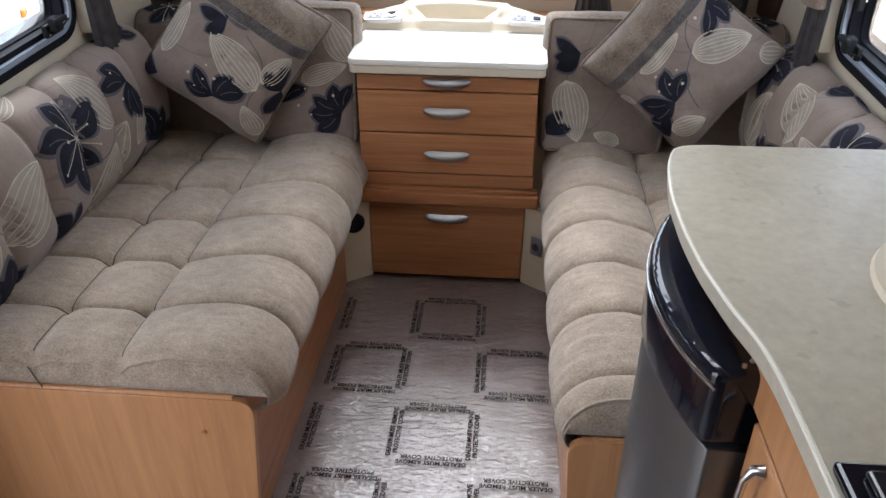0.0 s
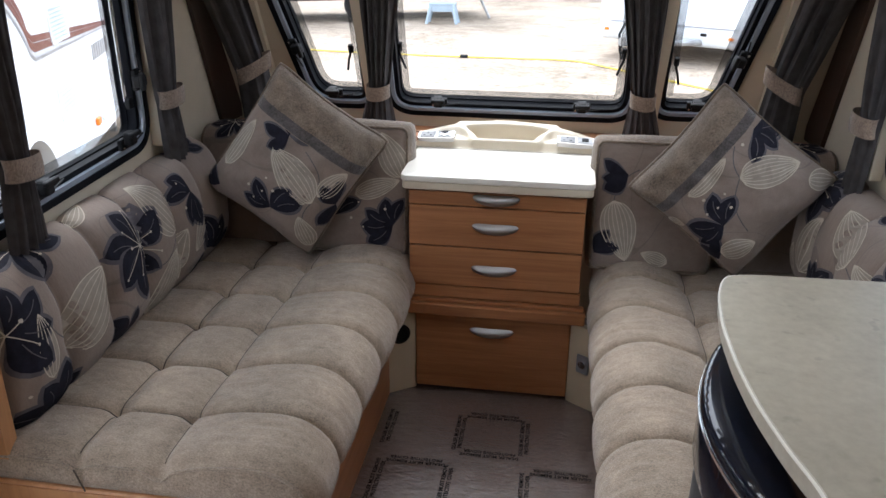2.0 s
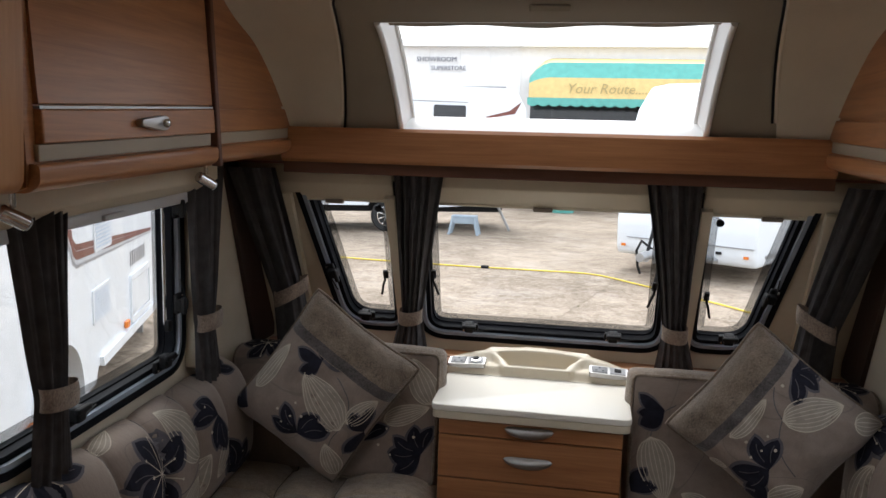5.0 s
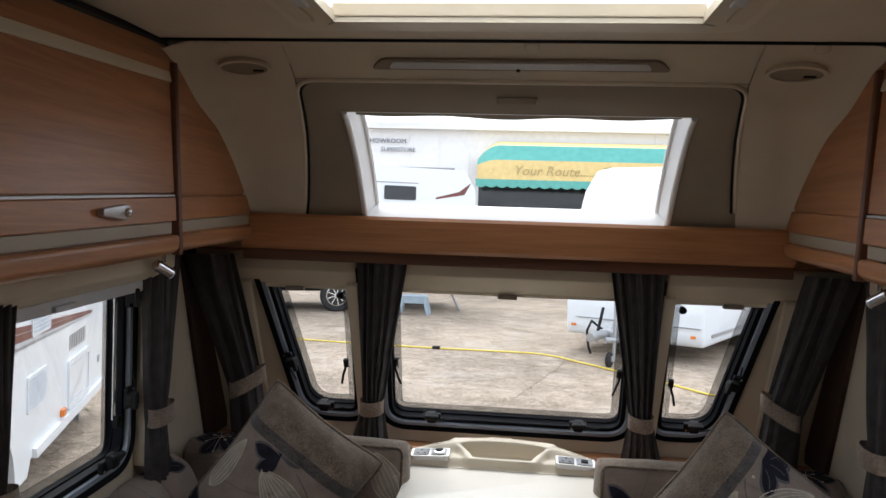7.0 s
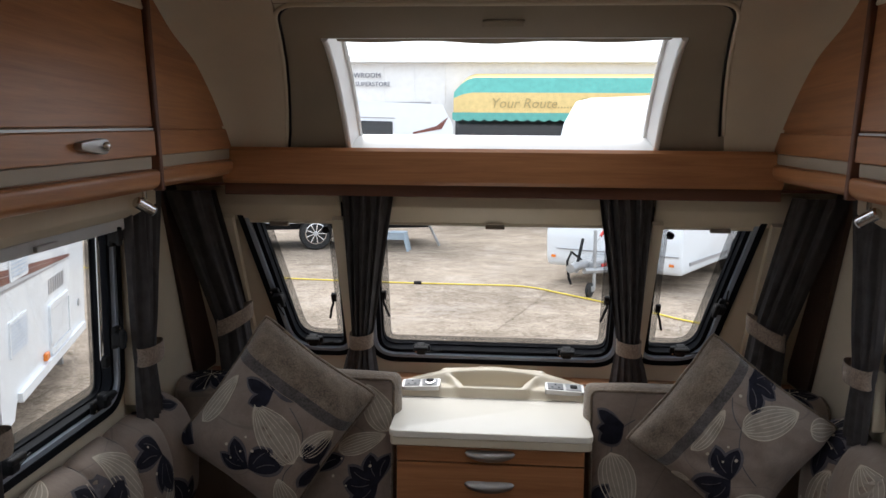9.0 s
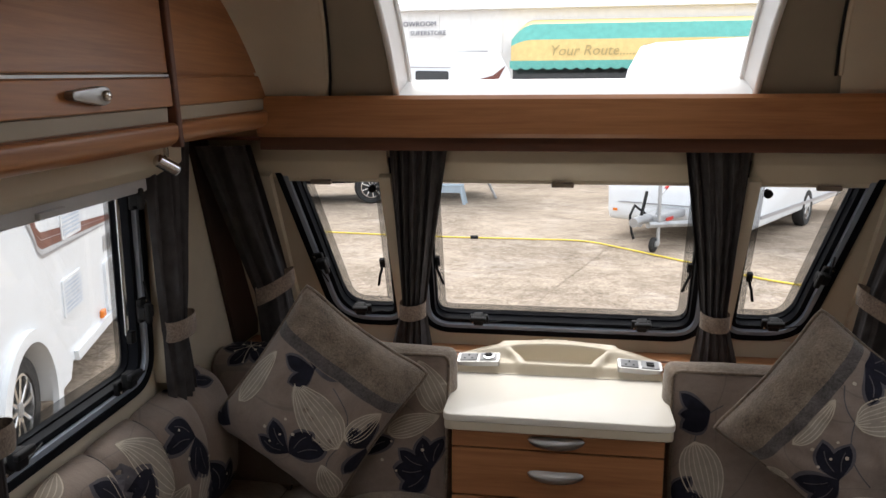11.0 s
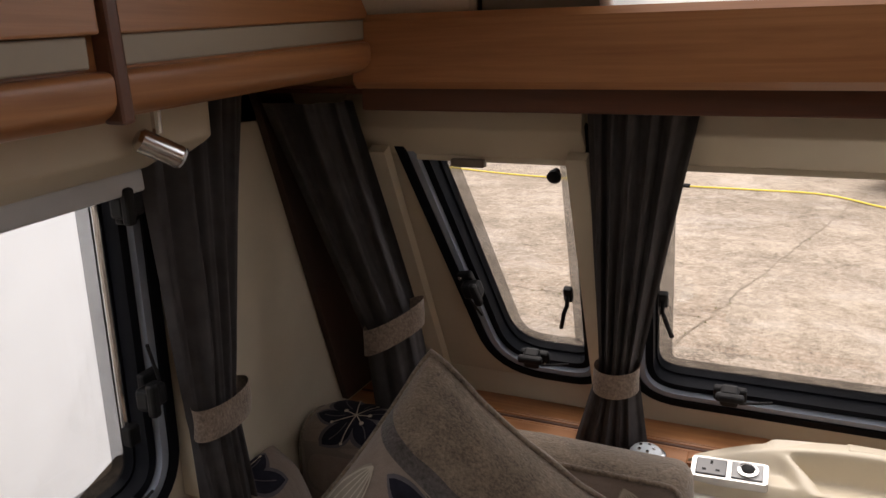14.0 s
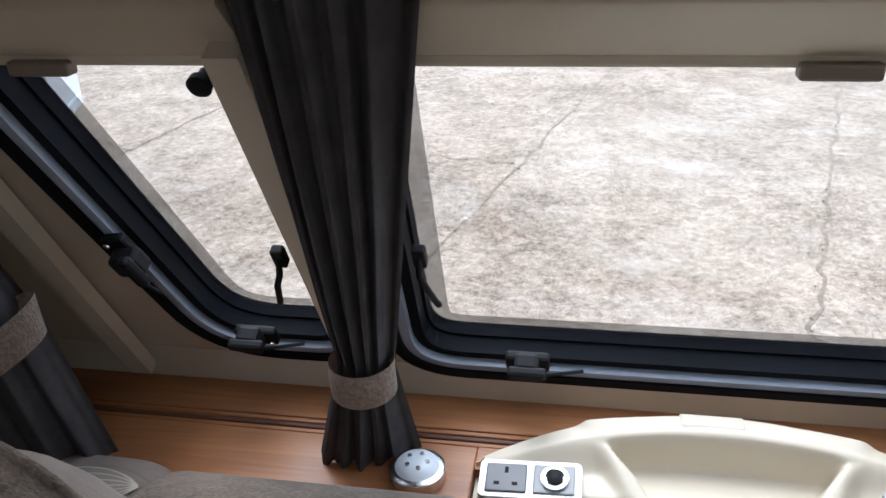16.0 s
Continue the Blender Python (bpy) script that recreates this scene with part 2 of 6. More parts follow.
def concrete_mat():
    m, nt, b = base_mat("worn_concrete", 0.8, 0, 0.3)
    v = coords(nt)
    big = tex_noise(nt, v, 0.5, 6, 0.6)
    mid = tex_noise(nt, coords(nt, (2.4, 2.9, 3)), 1.0, 8, 0.72)
    fine = tex_noise(nt, v, 26, 5, 0.75)
    grit = tex_noise(nt, v, 85, 4, 0.85)
    f = math_node(nt, "ADD", math_node(nt, "MULTIPLY", big, 0.35), math_node(nt, "MULTIPLY_ADD", mid, 0.32, math_node(nt, "MULTIPLY_ADD", fine, 0.50, math_node(nt, "MULTIPLY", grit, 0.62))))
    blotch = tex_noise(nt, v, 6.5, 8, 0.8)
    f = math_node(nt, "MULTIPLY_ADD", ramp(nt, blotch, 0.38, 0.62), 0.10, f)
    c = mix_col(nt, ramp(nt, f, 0.79, 1.15), (0.120, 0.088, 0.060), (0.53, 0.435, 0.340))
    pale_s = ramp(nt, tex_noise(nt, v, 1.3, 8, 0.75), 0.52, 0.70)
    c = mix_col(nt, math_node(nt, "MULTIPLY", pale_s, 0.5), c, (0.56, 0.49, 0.425))
    pits = ramp(nt, tex_noise(nt, v, 48, 5, 0.8), 0.58, 0.66)
    c = mix_col(nt, math_node(nt, "MULTIPLY", pits, 0.5), c, (0.16, 0.13, 0.092))
    nt.links.new(c, b.inputs["Base Color"])
    bump(nt, b, math_node(nt, "MULTIPLY_ADD", fine, 0.6, math_node(nt, "MULTIPLY_ADD", grit, 0.3, mid)), 0.5, 0.012)
    return m


concrete = concrete_mat()
crack_dark = plain("damp_joint", (0.23, 0.185, 0.135), 0.9, vary=0.4, scale=20)
moss = plain("moss", (0.17, 0.155, 0.075), 0.95, vary=0.4, scale=30)
hose_yellow = plain("yellow_hose", (0.75, 0.58, 0.06), 0.4, vary=0.1)
van_white = plain("white_gel_coat", (0.75, 0.785, 0.82), 0.25, vary=0.03, bump_s=0.01)
louvre_blue = plain("blue_grey_louvre", (0.36, 0.43, 0.52), 0.4, vary=0.1)
van_red = plain("russet_decal", (0.16, 0.045, 0.03), 0.35, vary=0.15)
van_grey = plain("grey_decal", (0.30, 0.30, 0.31), 0.35, vary=0.1)
pale_grey = plain("pale_grey_plastic", (0.55, 0.56, 0.58), 0.45, vary=0.1)
dark_glass = plain("dark_tinted_window", (0.02, 0.022, 0.025), 0.08, vary=0.2, bump_s=0.0)
tyre_mat = plain("tyre_rubber", (0.02, 0.02, 0.02), 0.8, vary=0.3)
orange_lens = plain("orange_lens", (0.75, 0.20, 0.02), 0.25, vary=0.1)
red_plastic = plain("red_plastic", (0.55, 0.03, 0.02), 0.35, vary=0.1)
teal = plain("teal_canvas", (0.13, 0.42, 0.37), 0.8, vary=0.12)
yellow_canvas = plain("yellow_canvas", (0.76, 0.58, 0.25), 0.8, vary=0.1)
brick_wall = plain("pale_cladding", (0.83, 0.83, 0.82), 0.6, vary=0.06)
ink_grey = plain("grey_lettering", (0.12, 0.13, 0.17), 0.5, vary=0.1, bump_s=0)
gold_ink = plain("olive_lettering", (0.47, 0.37, 0.16), 0.6, vary=0.1, bump_s=0)
lamp_lens = plain("clear_lamp_lens", (0.75, 0.80, 0.84), 0.12, vary=0.1)
pleat_cloth = plain("cream_pleated_blind", (0.58, 0.50, 0.37), 0.9, vary=0.08)


# ---------------------------------------------------------------- builders
def thing(name, at, label="", category="", group="", kind=""):
    e = new(name)
    e.empty_display_size = 0.05
    e.location = at
    return tagged(e, label, category, group, kind)


def base_of(ob):
    """Where a thing stands; its parts are built in world metres."""
    return Matrix.Translation(ob.location) if ob.parent is None else Matrix.Identity(4)


def mesh_of(name, bm, mats, smooth=False):
    bmesh.ops.recalc_face_normals(bm, faces=bm.faces)
    me = bpy.data.meshes.new(name)
    bm.to_mesh(me)
    bm.free()
    for m in mats if isinstance(mats, (list, tuple)) else [mats]:
        me.materials.append(m)
    if smooth:
        for p in me.polygons:
            p.use_smooth = True
        if smooth != "all":
            me.set_sharp_from_angle(angle=radians(smooth if smooth > 1 else 40))
    return me


def part(name, bm, material, parent=None, label="", smooth=0):
    """Links a bmesh given in world metres as one mesh object, under its thing."""
    ob = new(name, mesh_of(name, bm, material, smooth))
    if parent is not None:
        ob.parent = parent
        ob.matrix_parent_inverse = base_of(parent).inverted()
    return tagged(ob, label)


def structure(name, bm, material, label="", category="", smooth=0):
    return tagged(part(name, bm, material, None, "", smooth), label, category, "", "structure")


def box(lo, hi, r=0.0, seg=2, bm=None, m=None):
    own = bm is None
    b2 = bmesh.new()
    c = [(a + b) / 2 for a, b in zip(lo, hi)]
    s = [abs(b - a) for a, b in zip(lo, hi)]
    bmesh.ops.create_cube(b2, size=1.0, matrix=Matrix.Translation(c) @ Matrix.Diagonal((*s, 1)))
    if r > 0:
        bmesh.ops.bevel(b2, geom=b2.edges[:], offset=min(r, 0.49 * min(s)), segments=seg, profile=0.5, affect="EDGES")
    if m is not None:
        bmesh.ops.transform(b2, matrix=m, verts=b2.verts)
    return b2 if own else join(bm, b2)


def join(bm, other):
    me = bpy.data.meshes.new("tmp")
    other.to_mesh(me)
    other.free()
    bm.from_mesh(me)
    bpy.data.meshes.remove(me)
    return bm


def prism(poly, a, b, axis="y", r=0.0, seg=2):
    """A polygon in the plane across the axis, drawn out from a to b along it."""
    bm = bmesh.new()

    def at(p, d):
        return {"x": (d, p[0], p[1]), "y": (p[0], d, p[1]), "z": (p[0], p[1], d)}[axis]

    v0 = [bm.verts.new(at(p, a)) for p in poly]
    v1 = [bm.verts.new(at(p, b)) for p in poly]
    n = len(poly)
    bm.faces.new(v0)
    bm.faces.new(v1[::-1])
    for i in range(n):
        bm.faces.new((v0[i], v1[i], v1[(i + 1) % n], v0[(i + 1) % n]))
    bmesh.ops.recalc_face_normals(bm, faces=bm.faces)
    if r > 0:
        bmesh.ops.bevel(bm, geom=bm.edges[:], offset=r, segments=seg, profile=0.5, affect="EDGES")
    return bm


def rounded(poly, r, seg=6):
    """The polygon with its corners rounded; r is one radius or one for each corner."""
    out = []
    n = len(poly)
    for i in range(n):
        p, a, b = Vector(poly[i]), Vector(poly[i - 1]), Vector(poly[(i + 1) % n])
        rr = r[i] if isinstance(r, (list, tuple)) else r
        if rr <= 0:
            out.append(tuple(p))
            continue
        da, db = (a - p), (b - p)
        k = min(rr, 0.48 * da.length, 0.48 * db.length)
        p0, p1 = p + da.normalized() * k, p + db.normalized() * k
        for j in range(seg + 1):
            t = j / seg
            q = p0.lerp(p, t).lerp(p.lerp(p1, t), t)
            out.append((q.x, q.y))
    return out


def ring(outer, inner, d0, d1, m):
    """A frame between two outlines with as many points each, from depth d0 to d1, placed by m (u, v, depth)."""
    bm = bmesh.new()
    n = len(outer)
    rows = [[bm.verts.new(m @ Vector((p[0], p[1], d))) for p in pl] for pl, d in ((outer, d0), (outer, d1), (inner, d1), (inner, d0))]
    for k in range(4):
        a, b = rows[k], rows[(k + 1) % 4]
        for i in range(n):
            j = (i + 1) % n
            bm.faces.new((a[i], a[j], b[j], b[i]))
    return bm


def plate(poly, d0, d1, m):
    bm = bmesh.new()
    a = [bm.verts.new(m @ Vector((p[0], p[1], d0))) for p in poly]
    b = [bm.verts.new(m @ Vector((p[0], p[1], d1))) for p in poly]
    bm.faces.new(a)
    bm.faces.new(b[::-1])
    for i in range(len(poly)):
        j = (i + 1) % len(poly)
        bm.faces.new((a[i], a[j], b[j], b[i]))
    return bm


def surf(fn, nu, nv, uv=None, thick=None):
    """A grid surface: fn(u, v) for u, v in 0..1; uv(u, v) gives its print's place in metres."""
    bm = bmesh.new()
    lay = bm.loops.layers.uv.new("UVMap") if uv else None
    vs = [[bm.verts.new(fn(i / nu, j / nv)) for j in range(nv + 1)] for i in range(nu + 1)]
    for i in range(nu):
        for j in range(nv):
            f = bm.faces.new((vs[i][j], vs[i + 1][j], vs[i + 1][j + 1], vs[i][j + 1]))
            if lay is not None:
                for loop, (a, b) in zip(f.loops, ((i, j), (i + 1, j), (i + 1, j + 1), (i, j + 1))):
                    loop[lay].uv = uv(a / nu, b / nv)
    return bm


def tube(pts, r, seg=8, bm=None, closed=False):
    own = bmesh.new() if bm is None else bm
    P = [Vector(p) for p in pts]
    rows = []
    for i, p in enumerate(P):
        d = (P[min(i + 1, len(P) - 1)] - P[max(i - 1, 0)]).normalized()
        a = d.orthogonal().normalized() if i == 0 else (rows_a - d * rows_a.dot(d)).normalized()
        rows_a = a
        b = d.cross(a)
        rr = r[i] if isinstance(r, (list, tuple)) else r
        rows.append([own.verts.new(p + a * rr * math.cos(2 * math.pi * k / seg) + b * rr * math.sin(2 * math.pi * k / seg)) for k in range(seg)])
    for r0, r1 in zip(rows, rows[1:]):
        for k in range(seg):
            own.faces.new((r0[k], r0[(k + 1) % seg], r1[(k + 1) % seg], r1[k]))
    own.faces.new(rows[0][::-1])
    own.faces.new(rows[-1])
    return own


def lathe(profile, m, seg=24, bm=None):
    own = bmesh.new() if bm is None else bm
    rows = [[own.verts.new(m @ Vector((max(r, 1e-4) * math.cos(2 * math.pi * k / seg), max(r, 1e-4) * math.sin(2 * math.pi * k / seg), z))) for k in range(seg)] for r, z in profile]
    for r0, r1 in zip(rows, rows[1:]):
        for k in range(seg):
            own.faces.new((r0[k], r0[(k + 1) % seg], r1[(k + 1) % seg], r1[k]))
    own.faces.new(rows[0][::-1])
    own.faces.new(rows[-1])
    return own


def lettering(text, size, m, depth=0.0006, bold=0.0):
    """Words in the built-in font as a mesh, centred, placed by m."""
    cu = bpy.data.curves.new("letters", "FONT")
    cu.body, cu.size, cu.extrude, cu.align_x, cu.align_y, cu.offset = text, size, depth, "CENTER", "CENTER", bold
    cu.resolution_u = 2
    ob = new("letters", cu)
    bpy.context.view_layer.update()
    me = bpy.data.meshes.new_from_object(ob.evaluated_get(bpy.context.evaluated_depsgraph_get()))
    bm = bmesh.new()
    bm.from_mesh(me)
    bpy.data.objects.remove(ob)
    bpy.data.curves.remove(cu)
    bpy.data.meshes.remove(me)
    bmesh.ops.transform(bm, matrix=m, verts=bm.verts)
    return bm


def frame_of(o, u, v):
    """The pose with its axes along u, v and their cross product."""
    u, v = Vector(u).normalized(), Vector(v).normalized()
    n = u.cross(v)
    return Matrix(((u.x, v.x, n.x, o[0]), (u.y, v.y, n.y, o[1]), (u.z, v.z, n.z, o[2]), (0, 0, 0, 1)))


# ---------------------------------------------------------------- caravan shell
WX = 1.0          # inner face of the side walls
BACK = -1.7
CEIL = 1.95
SIDES = (-1, 1)
DIP = 0.047       # the side lockers and windows run down towards the rear by this slope


def dip(root, y0, slope=DIP):
    """Lets a thing built level run down to the rear, hinged at y0."""
    for ob in root.children_recursive:
        for v in ob.data.vertices:
            v.co.z += slope * (v.co.y - y0)


# inner line of the raked front wall
FO, FK = Vector((0, 3.033, 0.85)), 0.487
up = Vector((0, -FK, 1)).normalized()
RAKE = frame_of(FO, (1, 0, 0), up)        # u across, v up the rake, depth towards the room
SLANT = math.hypot(1, FK)


def vv(z):
    """How far up the rake the height z lies."""
    z = 1.40 - (1.40 - z) * (0.904 if z < 1.40 else 1.0)
    return (z - FO.z) * SLANT


structure("floor", box((-WX, BACK, -0.05), (WX, 3.3, -0.004)), plain("vinyl_floor", (0.2, 0.15, 0.12), 0.5), "brown vinyl caravan floor under a protective film", "floor")


def wall_with_holes(outline, holes, d0, d1, m):
    """A slab with an outline and rounded holes, cut open by bridging the outline to each hole."""
    bm = bmesh.new()
    edges = []
    loops = []
    for pl in [outline] + holes:
        vs = [bm.verts.new((p[0], p[1], 0)) for p in pl]
        loops.append(vs)
        for i in range(len(vs)):
            edges.append(bm.edges.new((vs[i], vs[(i + 1) % len(vs)])))
    bmesh.ops.triangle_fill(bm, use_beauty=True, use_dissolve=False, edges=edges)
    for f in list(bm.faces):
        c = f.calc_center_median()
        for h in holes:
            if inside((c.x, c.y), h):
                bm.faces.remove(f)
                break
    geo = bmesh.ops.extrude_face_region(bm, geom=bm.faces[:])
    bmesh.ops.translate(bm, verts=[g for g in geo["geom"] if isinstance(g, bmesh.types.BMVert)], vec=(0, 0, d1 - d0))
    bmesh.ops.translate(bm, verts=bm.verts, vec=(0, 0, d0))
    bmesh.ops.transform(bm, matrix=m, verts=bm.verts)
    return bm


def inside(p, poly):
    hit = False
    j = len(poly) - 1
    for i in range(len(poly)):
        a, b = poly[i], poly[j]
        if (a[1] > p[1]) != (b[1] > p[1]) and p[0] < (b[0] - a[0]) * (p[1] - a[1]) / (b[1] - a[1]) + a[0]:
            hit = not hit
        j = i
    return hit


def shrink(poly, d):
    """The rounded outline moved inwards by d (outwards: minus)."""
    out = []
    n = len(poly)
    area = sum(poly[i - 1][0] * poly[i][1] - poly[i][0] * poly[i - 1][1] for i in range(n))
    s = 1 if area > 0 else -1
    for i in range(n):
        a, b = Vector(poly[i - 1]), Vector(poly[(i + 1) % n])
        t = (b - a).normalized()
        out.append((poly[i][0] - t.y * d * s, poly[i][1] + t.x * d * s))
    return out


# side windows: opening in (y, z)
SW = rounded([(1.62, 0.865), (2.385, 0.865), (2.385, 1.45), (1.62, 1.45)], 0.085, 8)
SW_CUT = [(y, z + DIP * (y - 2.25)) for y, z in SW]
# unseen open doorway, added to let daylight in from the rear left
DOORWAY = rounded([(0.30, 0.02), (1.16, 0.02), (1.16, 1.82), (0.30, 1.82)], 0.05, 4)
for s in SIDES:
    m = frame_of((s * WX, 0, 0), (0, 1, 0), (0, 0, 1))   # depth runs along +x
    d0, d1 = (-0.055, 0) if s < 0 else (0, 0.055)
    structure("wall_" + ("west" if s < 0 else "east"), wall_with_holes([(BACK, -0.05), (3.32, -0.05), (3.32, 0.75), (2.45, 2.0), (BACK, 2.0)], [SW_CUT] + ([DOORWAY] if s < 0 else []), d0, d1, m), cream_wall,
              "cream wallboard side wall of the caravan with a window opening", "wall")
structure("wall_south", wall_with_holes([(-WX - 0.03, -0.05), (WX + 0.03, -0.05), (WX + 0.03, 2.0), (-WX - 0.03, 2.0)], [], 0.0, 0.03, frame_of((0, BACK, 0), (1, 0, 0), (0, 0, 1))), cream_wall, "plain cream rear wall of the caravan", "wall")

# raked front wall with its three windows
CW = rounded([(-0.420, vv(0.785)), (0.420, vv(0.785)), (0.405, vv(1.40)), (-0.405, vv(1.40))], [0.09, 0.09, 0.04, 0.04], 8)


def side_pane(s):
    p = [(0.800, vv(1.40)), (0.470, vv(1.40)), (0.485, vv(0.804)), (0.703, vv(0.804))]
    p = p if s > 0 else [(-x, y) for x, y in p][::-1]
    return rounded(p, [0.04, 0.04, 0.06, 0.12] if s > 0 else [0.12, 0.06, 0.04, 0.04], 8)


LW, RW = side_pane(-1), side_pane(1)
structure("wall_north", wall_with_holes([(-WX - 0.03, vv(0.70)), (WX + 0.03, vv(0.70)), (WX + 0.03, vv(1.545)), (-WX - 0.03, vv(1.545))], [CW, LW, RW], -0.060, 0, RAKE), cream_wall,
          "cream raked front wall of the caravan with three windows", "wall")
structure("wall_north_lower", box((-WX, 3.17, -0.05), (WX, 3.20, 0.80)), cream_wall, "cream front wall below the window shelf", "wall")


def catch(parent, m, mirror=1):
    """A black window catch with its two screws and its lever; u along the frame, v across it, depth towards the room."""
    c = part("catch", box((-0.020, -0.012, 0.0), (0.020, 0.010, 0.010), 0.003, m=m), black_matt, parent, "black plastic window catch")
    bm = box((-0.011, -0.004, 0.008), (0.011, 0.022, 0.026), 0.004, m=m)
    box((-0.016, 0.012, 0.022), (0.018, 0.022, 0.032), 0.003, bm=bm, m=m)
    part("catch_knob", bm, black_matt, c)
    part("catch_lever", tube([m @ Vector((0.012 * mirror, 0.0, 0.02)), m @ Vector((0.05 * mirror, 0.004, 0.014))], 0.0025, 6), black_matt, c)
    for k in (-0.014, 0.014):
        part("screw", lathe([(0.0028, 0.0105), (0.0022, 0.0118)], m @ Matrix.Translation((k, -0.007, 0)), 8), chrome, c)


def stay_hook(parent, m):
    part("hook", tube([m @ Vector(p) for p in ((0, 0.05, 0.008), (0, 0.03, 0.024), (0.006, 0.015, 0.028), (0.012, -0.012, 0.026), (0.016, -0.028, 0.024))], 0.0042, 7), black_matt, parent, "black window stay handle", smooth=60)
    part("hook_base", box((-0.008, 0.03, 0.0), (0.008, 0.06, 0.014), 0.003, m=m), black_matt, parent)


def knob(parent, m):
    part("knob", lathe([(0.006, 0), (0.006, 0.010), (0.011, 0.012), (0.012, 0.020), (0.008, 0.024)], m, 14), black_matt, parent, "black plastic window knob", smooth=50)


def acrylic_window(name, label, opening, m, sign, catches=(), hooks=(), knobs=()):
    """A hinged acrylic window: rubber seal, grey edge, dotted print and pane. sign: +1 where depth runs to the room."""
    w = thing(name, m.translation, label, "window", "caravan windows", "structure")
    d = lambda a: a * sign
    part("outer_seal", ring(shrink(opening, -0.012), shrink(opening, 0.006), d(-0.004), d(0.012), m), black_rubber, w, smooth=50)
    part("window_frame", ring(shrink(opening, 0.0055), shrink(opening, 0.019), d(-0.020), d(0.008), m), seal_grey, w, "glossy dark grey acrylic window edge with sky sheen in its colour", smooth=50)
    part("inner_seal", ring(shrink(opening, 0.0185), shrink(opening, 0.033), d(-0.046), d(-0.004), m), black_rubber, w, smooth=50)
    part("reveal", ring(shrink(opening, 0.030), shrink(opening, 0.037), d(-0.050), d(-0.030), m), black_rubber, w, smooth=50)
    part("dot_border", plate_ring(shrink(opening, 0.035), shrink(opening, 0.062), d(-0.046), m), dot_print, w)
    pane = part("pane", plate(shrink(opening, 0.033), d(-0.054), d(-0.051), m), acrylic, w, "clear acrylic pane")
    pane.visible_shadow = False
    for u, v, turn, mir in catches:
        catch(w, m @ pose(u, v, 0.006 * sign, 0, 0, turn) @ Matrix.Scale(1.45, 4) @ (Matrix.Identity(4) if sign > 0 else pose(0, 0, 0, 0, 180, 0)), mir)
    for u, v, turn, fl in hooks:
        stay_hook(w, m @ pose(u, v, 0) @ Matrix.Diagonal((fl, 1, 1, 1)) @ pose(0, 0, 0, 0, 0, turn))
    for u, v in knobs:
        knob(w, m @ pose(u, v, -0.010))
    return w


def plate_ring(outer, inner, d, m):
    bm = bmesh.new()
    a = [bm.verts.new(m @ Vector((p[0], p[1], d))) for p in outer]
    b = [bm.verts.new(m @ Vector((p[0], p[1], d))) for p in inner]
    n = len(outer)
    for i in range(n):
        j = (i + 1) % n
        bm.faces.new((a[i], a[j], b[j], b[i]))
    return bm


acrylic_window("window_1", "wide raked front window in a black rubber seal", CW, RAKE, 1,
               catches=[(-0.245, vv(0.838), 0, 1), (0.245, vv(0.838), 0, 1)], hooks=[(-0.362, vv(1.008), 0, 1), (0.362, vv(1.008), 0, -1)])
acrylic_window("window_2", "small raked front corner window in a black seal", LW, RAKE, 1,
               catches=[(-0.614, vv(0.862), 0, 1), (-0.722, vv(1.045), -80, 1)], hooks=[(-0.531, vv(0.995), 0, -1)], knobs=[(-0.530, vv(1.300))])
acrylic_window("window_3", "small raked front corner window in a black seal", RW, RAKE, 1,
               catches=[(0.614, vv(0.862), 0, 1), (0.722, vv(1.045), 80, 1)], hooks=[(0.527, vv(0.982), 0, 1)], knobs=[(0.530, vv(1.300))])
for s, n in ((-1, "window_4"), (1, "window_5")):
    m = frame_of((s * WX, 0, 0), (0, 1, 0), (0, 0, 1))
    acrylic_window(n, "side window in a black rubber seal with catches", SW, m, -s,
                   catches=[(2.25, 0.905, 0, 1), (1.88, 0.905, 0, 1), (2.352, 1.05, 90, 1), (2.352, 1.32, 90, 1)])
    dip(bpy.data.objects[n], 2.25)
    st = thing("window_stay", (s * 0.99, 2.33, 0.96), "slim aluminium window stay beside the side window", "window stay", "window stays")
    part("rod", tube([(s * 1.012, 2.325, 1.0), (s * 1.012, 2.325, 1.33)], 0.005, 8), chrome, st)
    part("socket", box((s * 1.002 - 0.008, 2.315, 0.98), (s * 1.002 + 0.008, 2.335, 1.01), 0.003), black_matt, st)

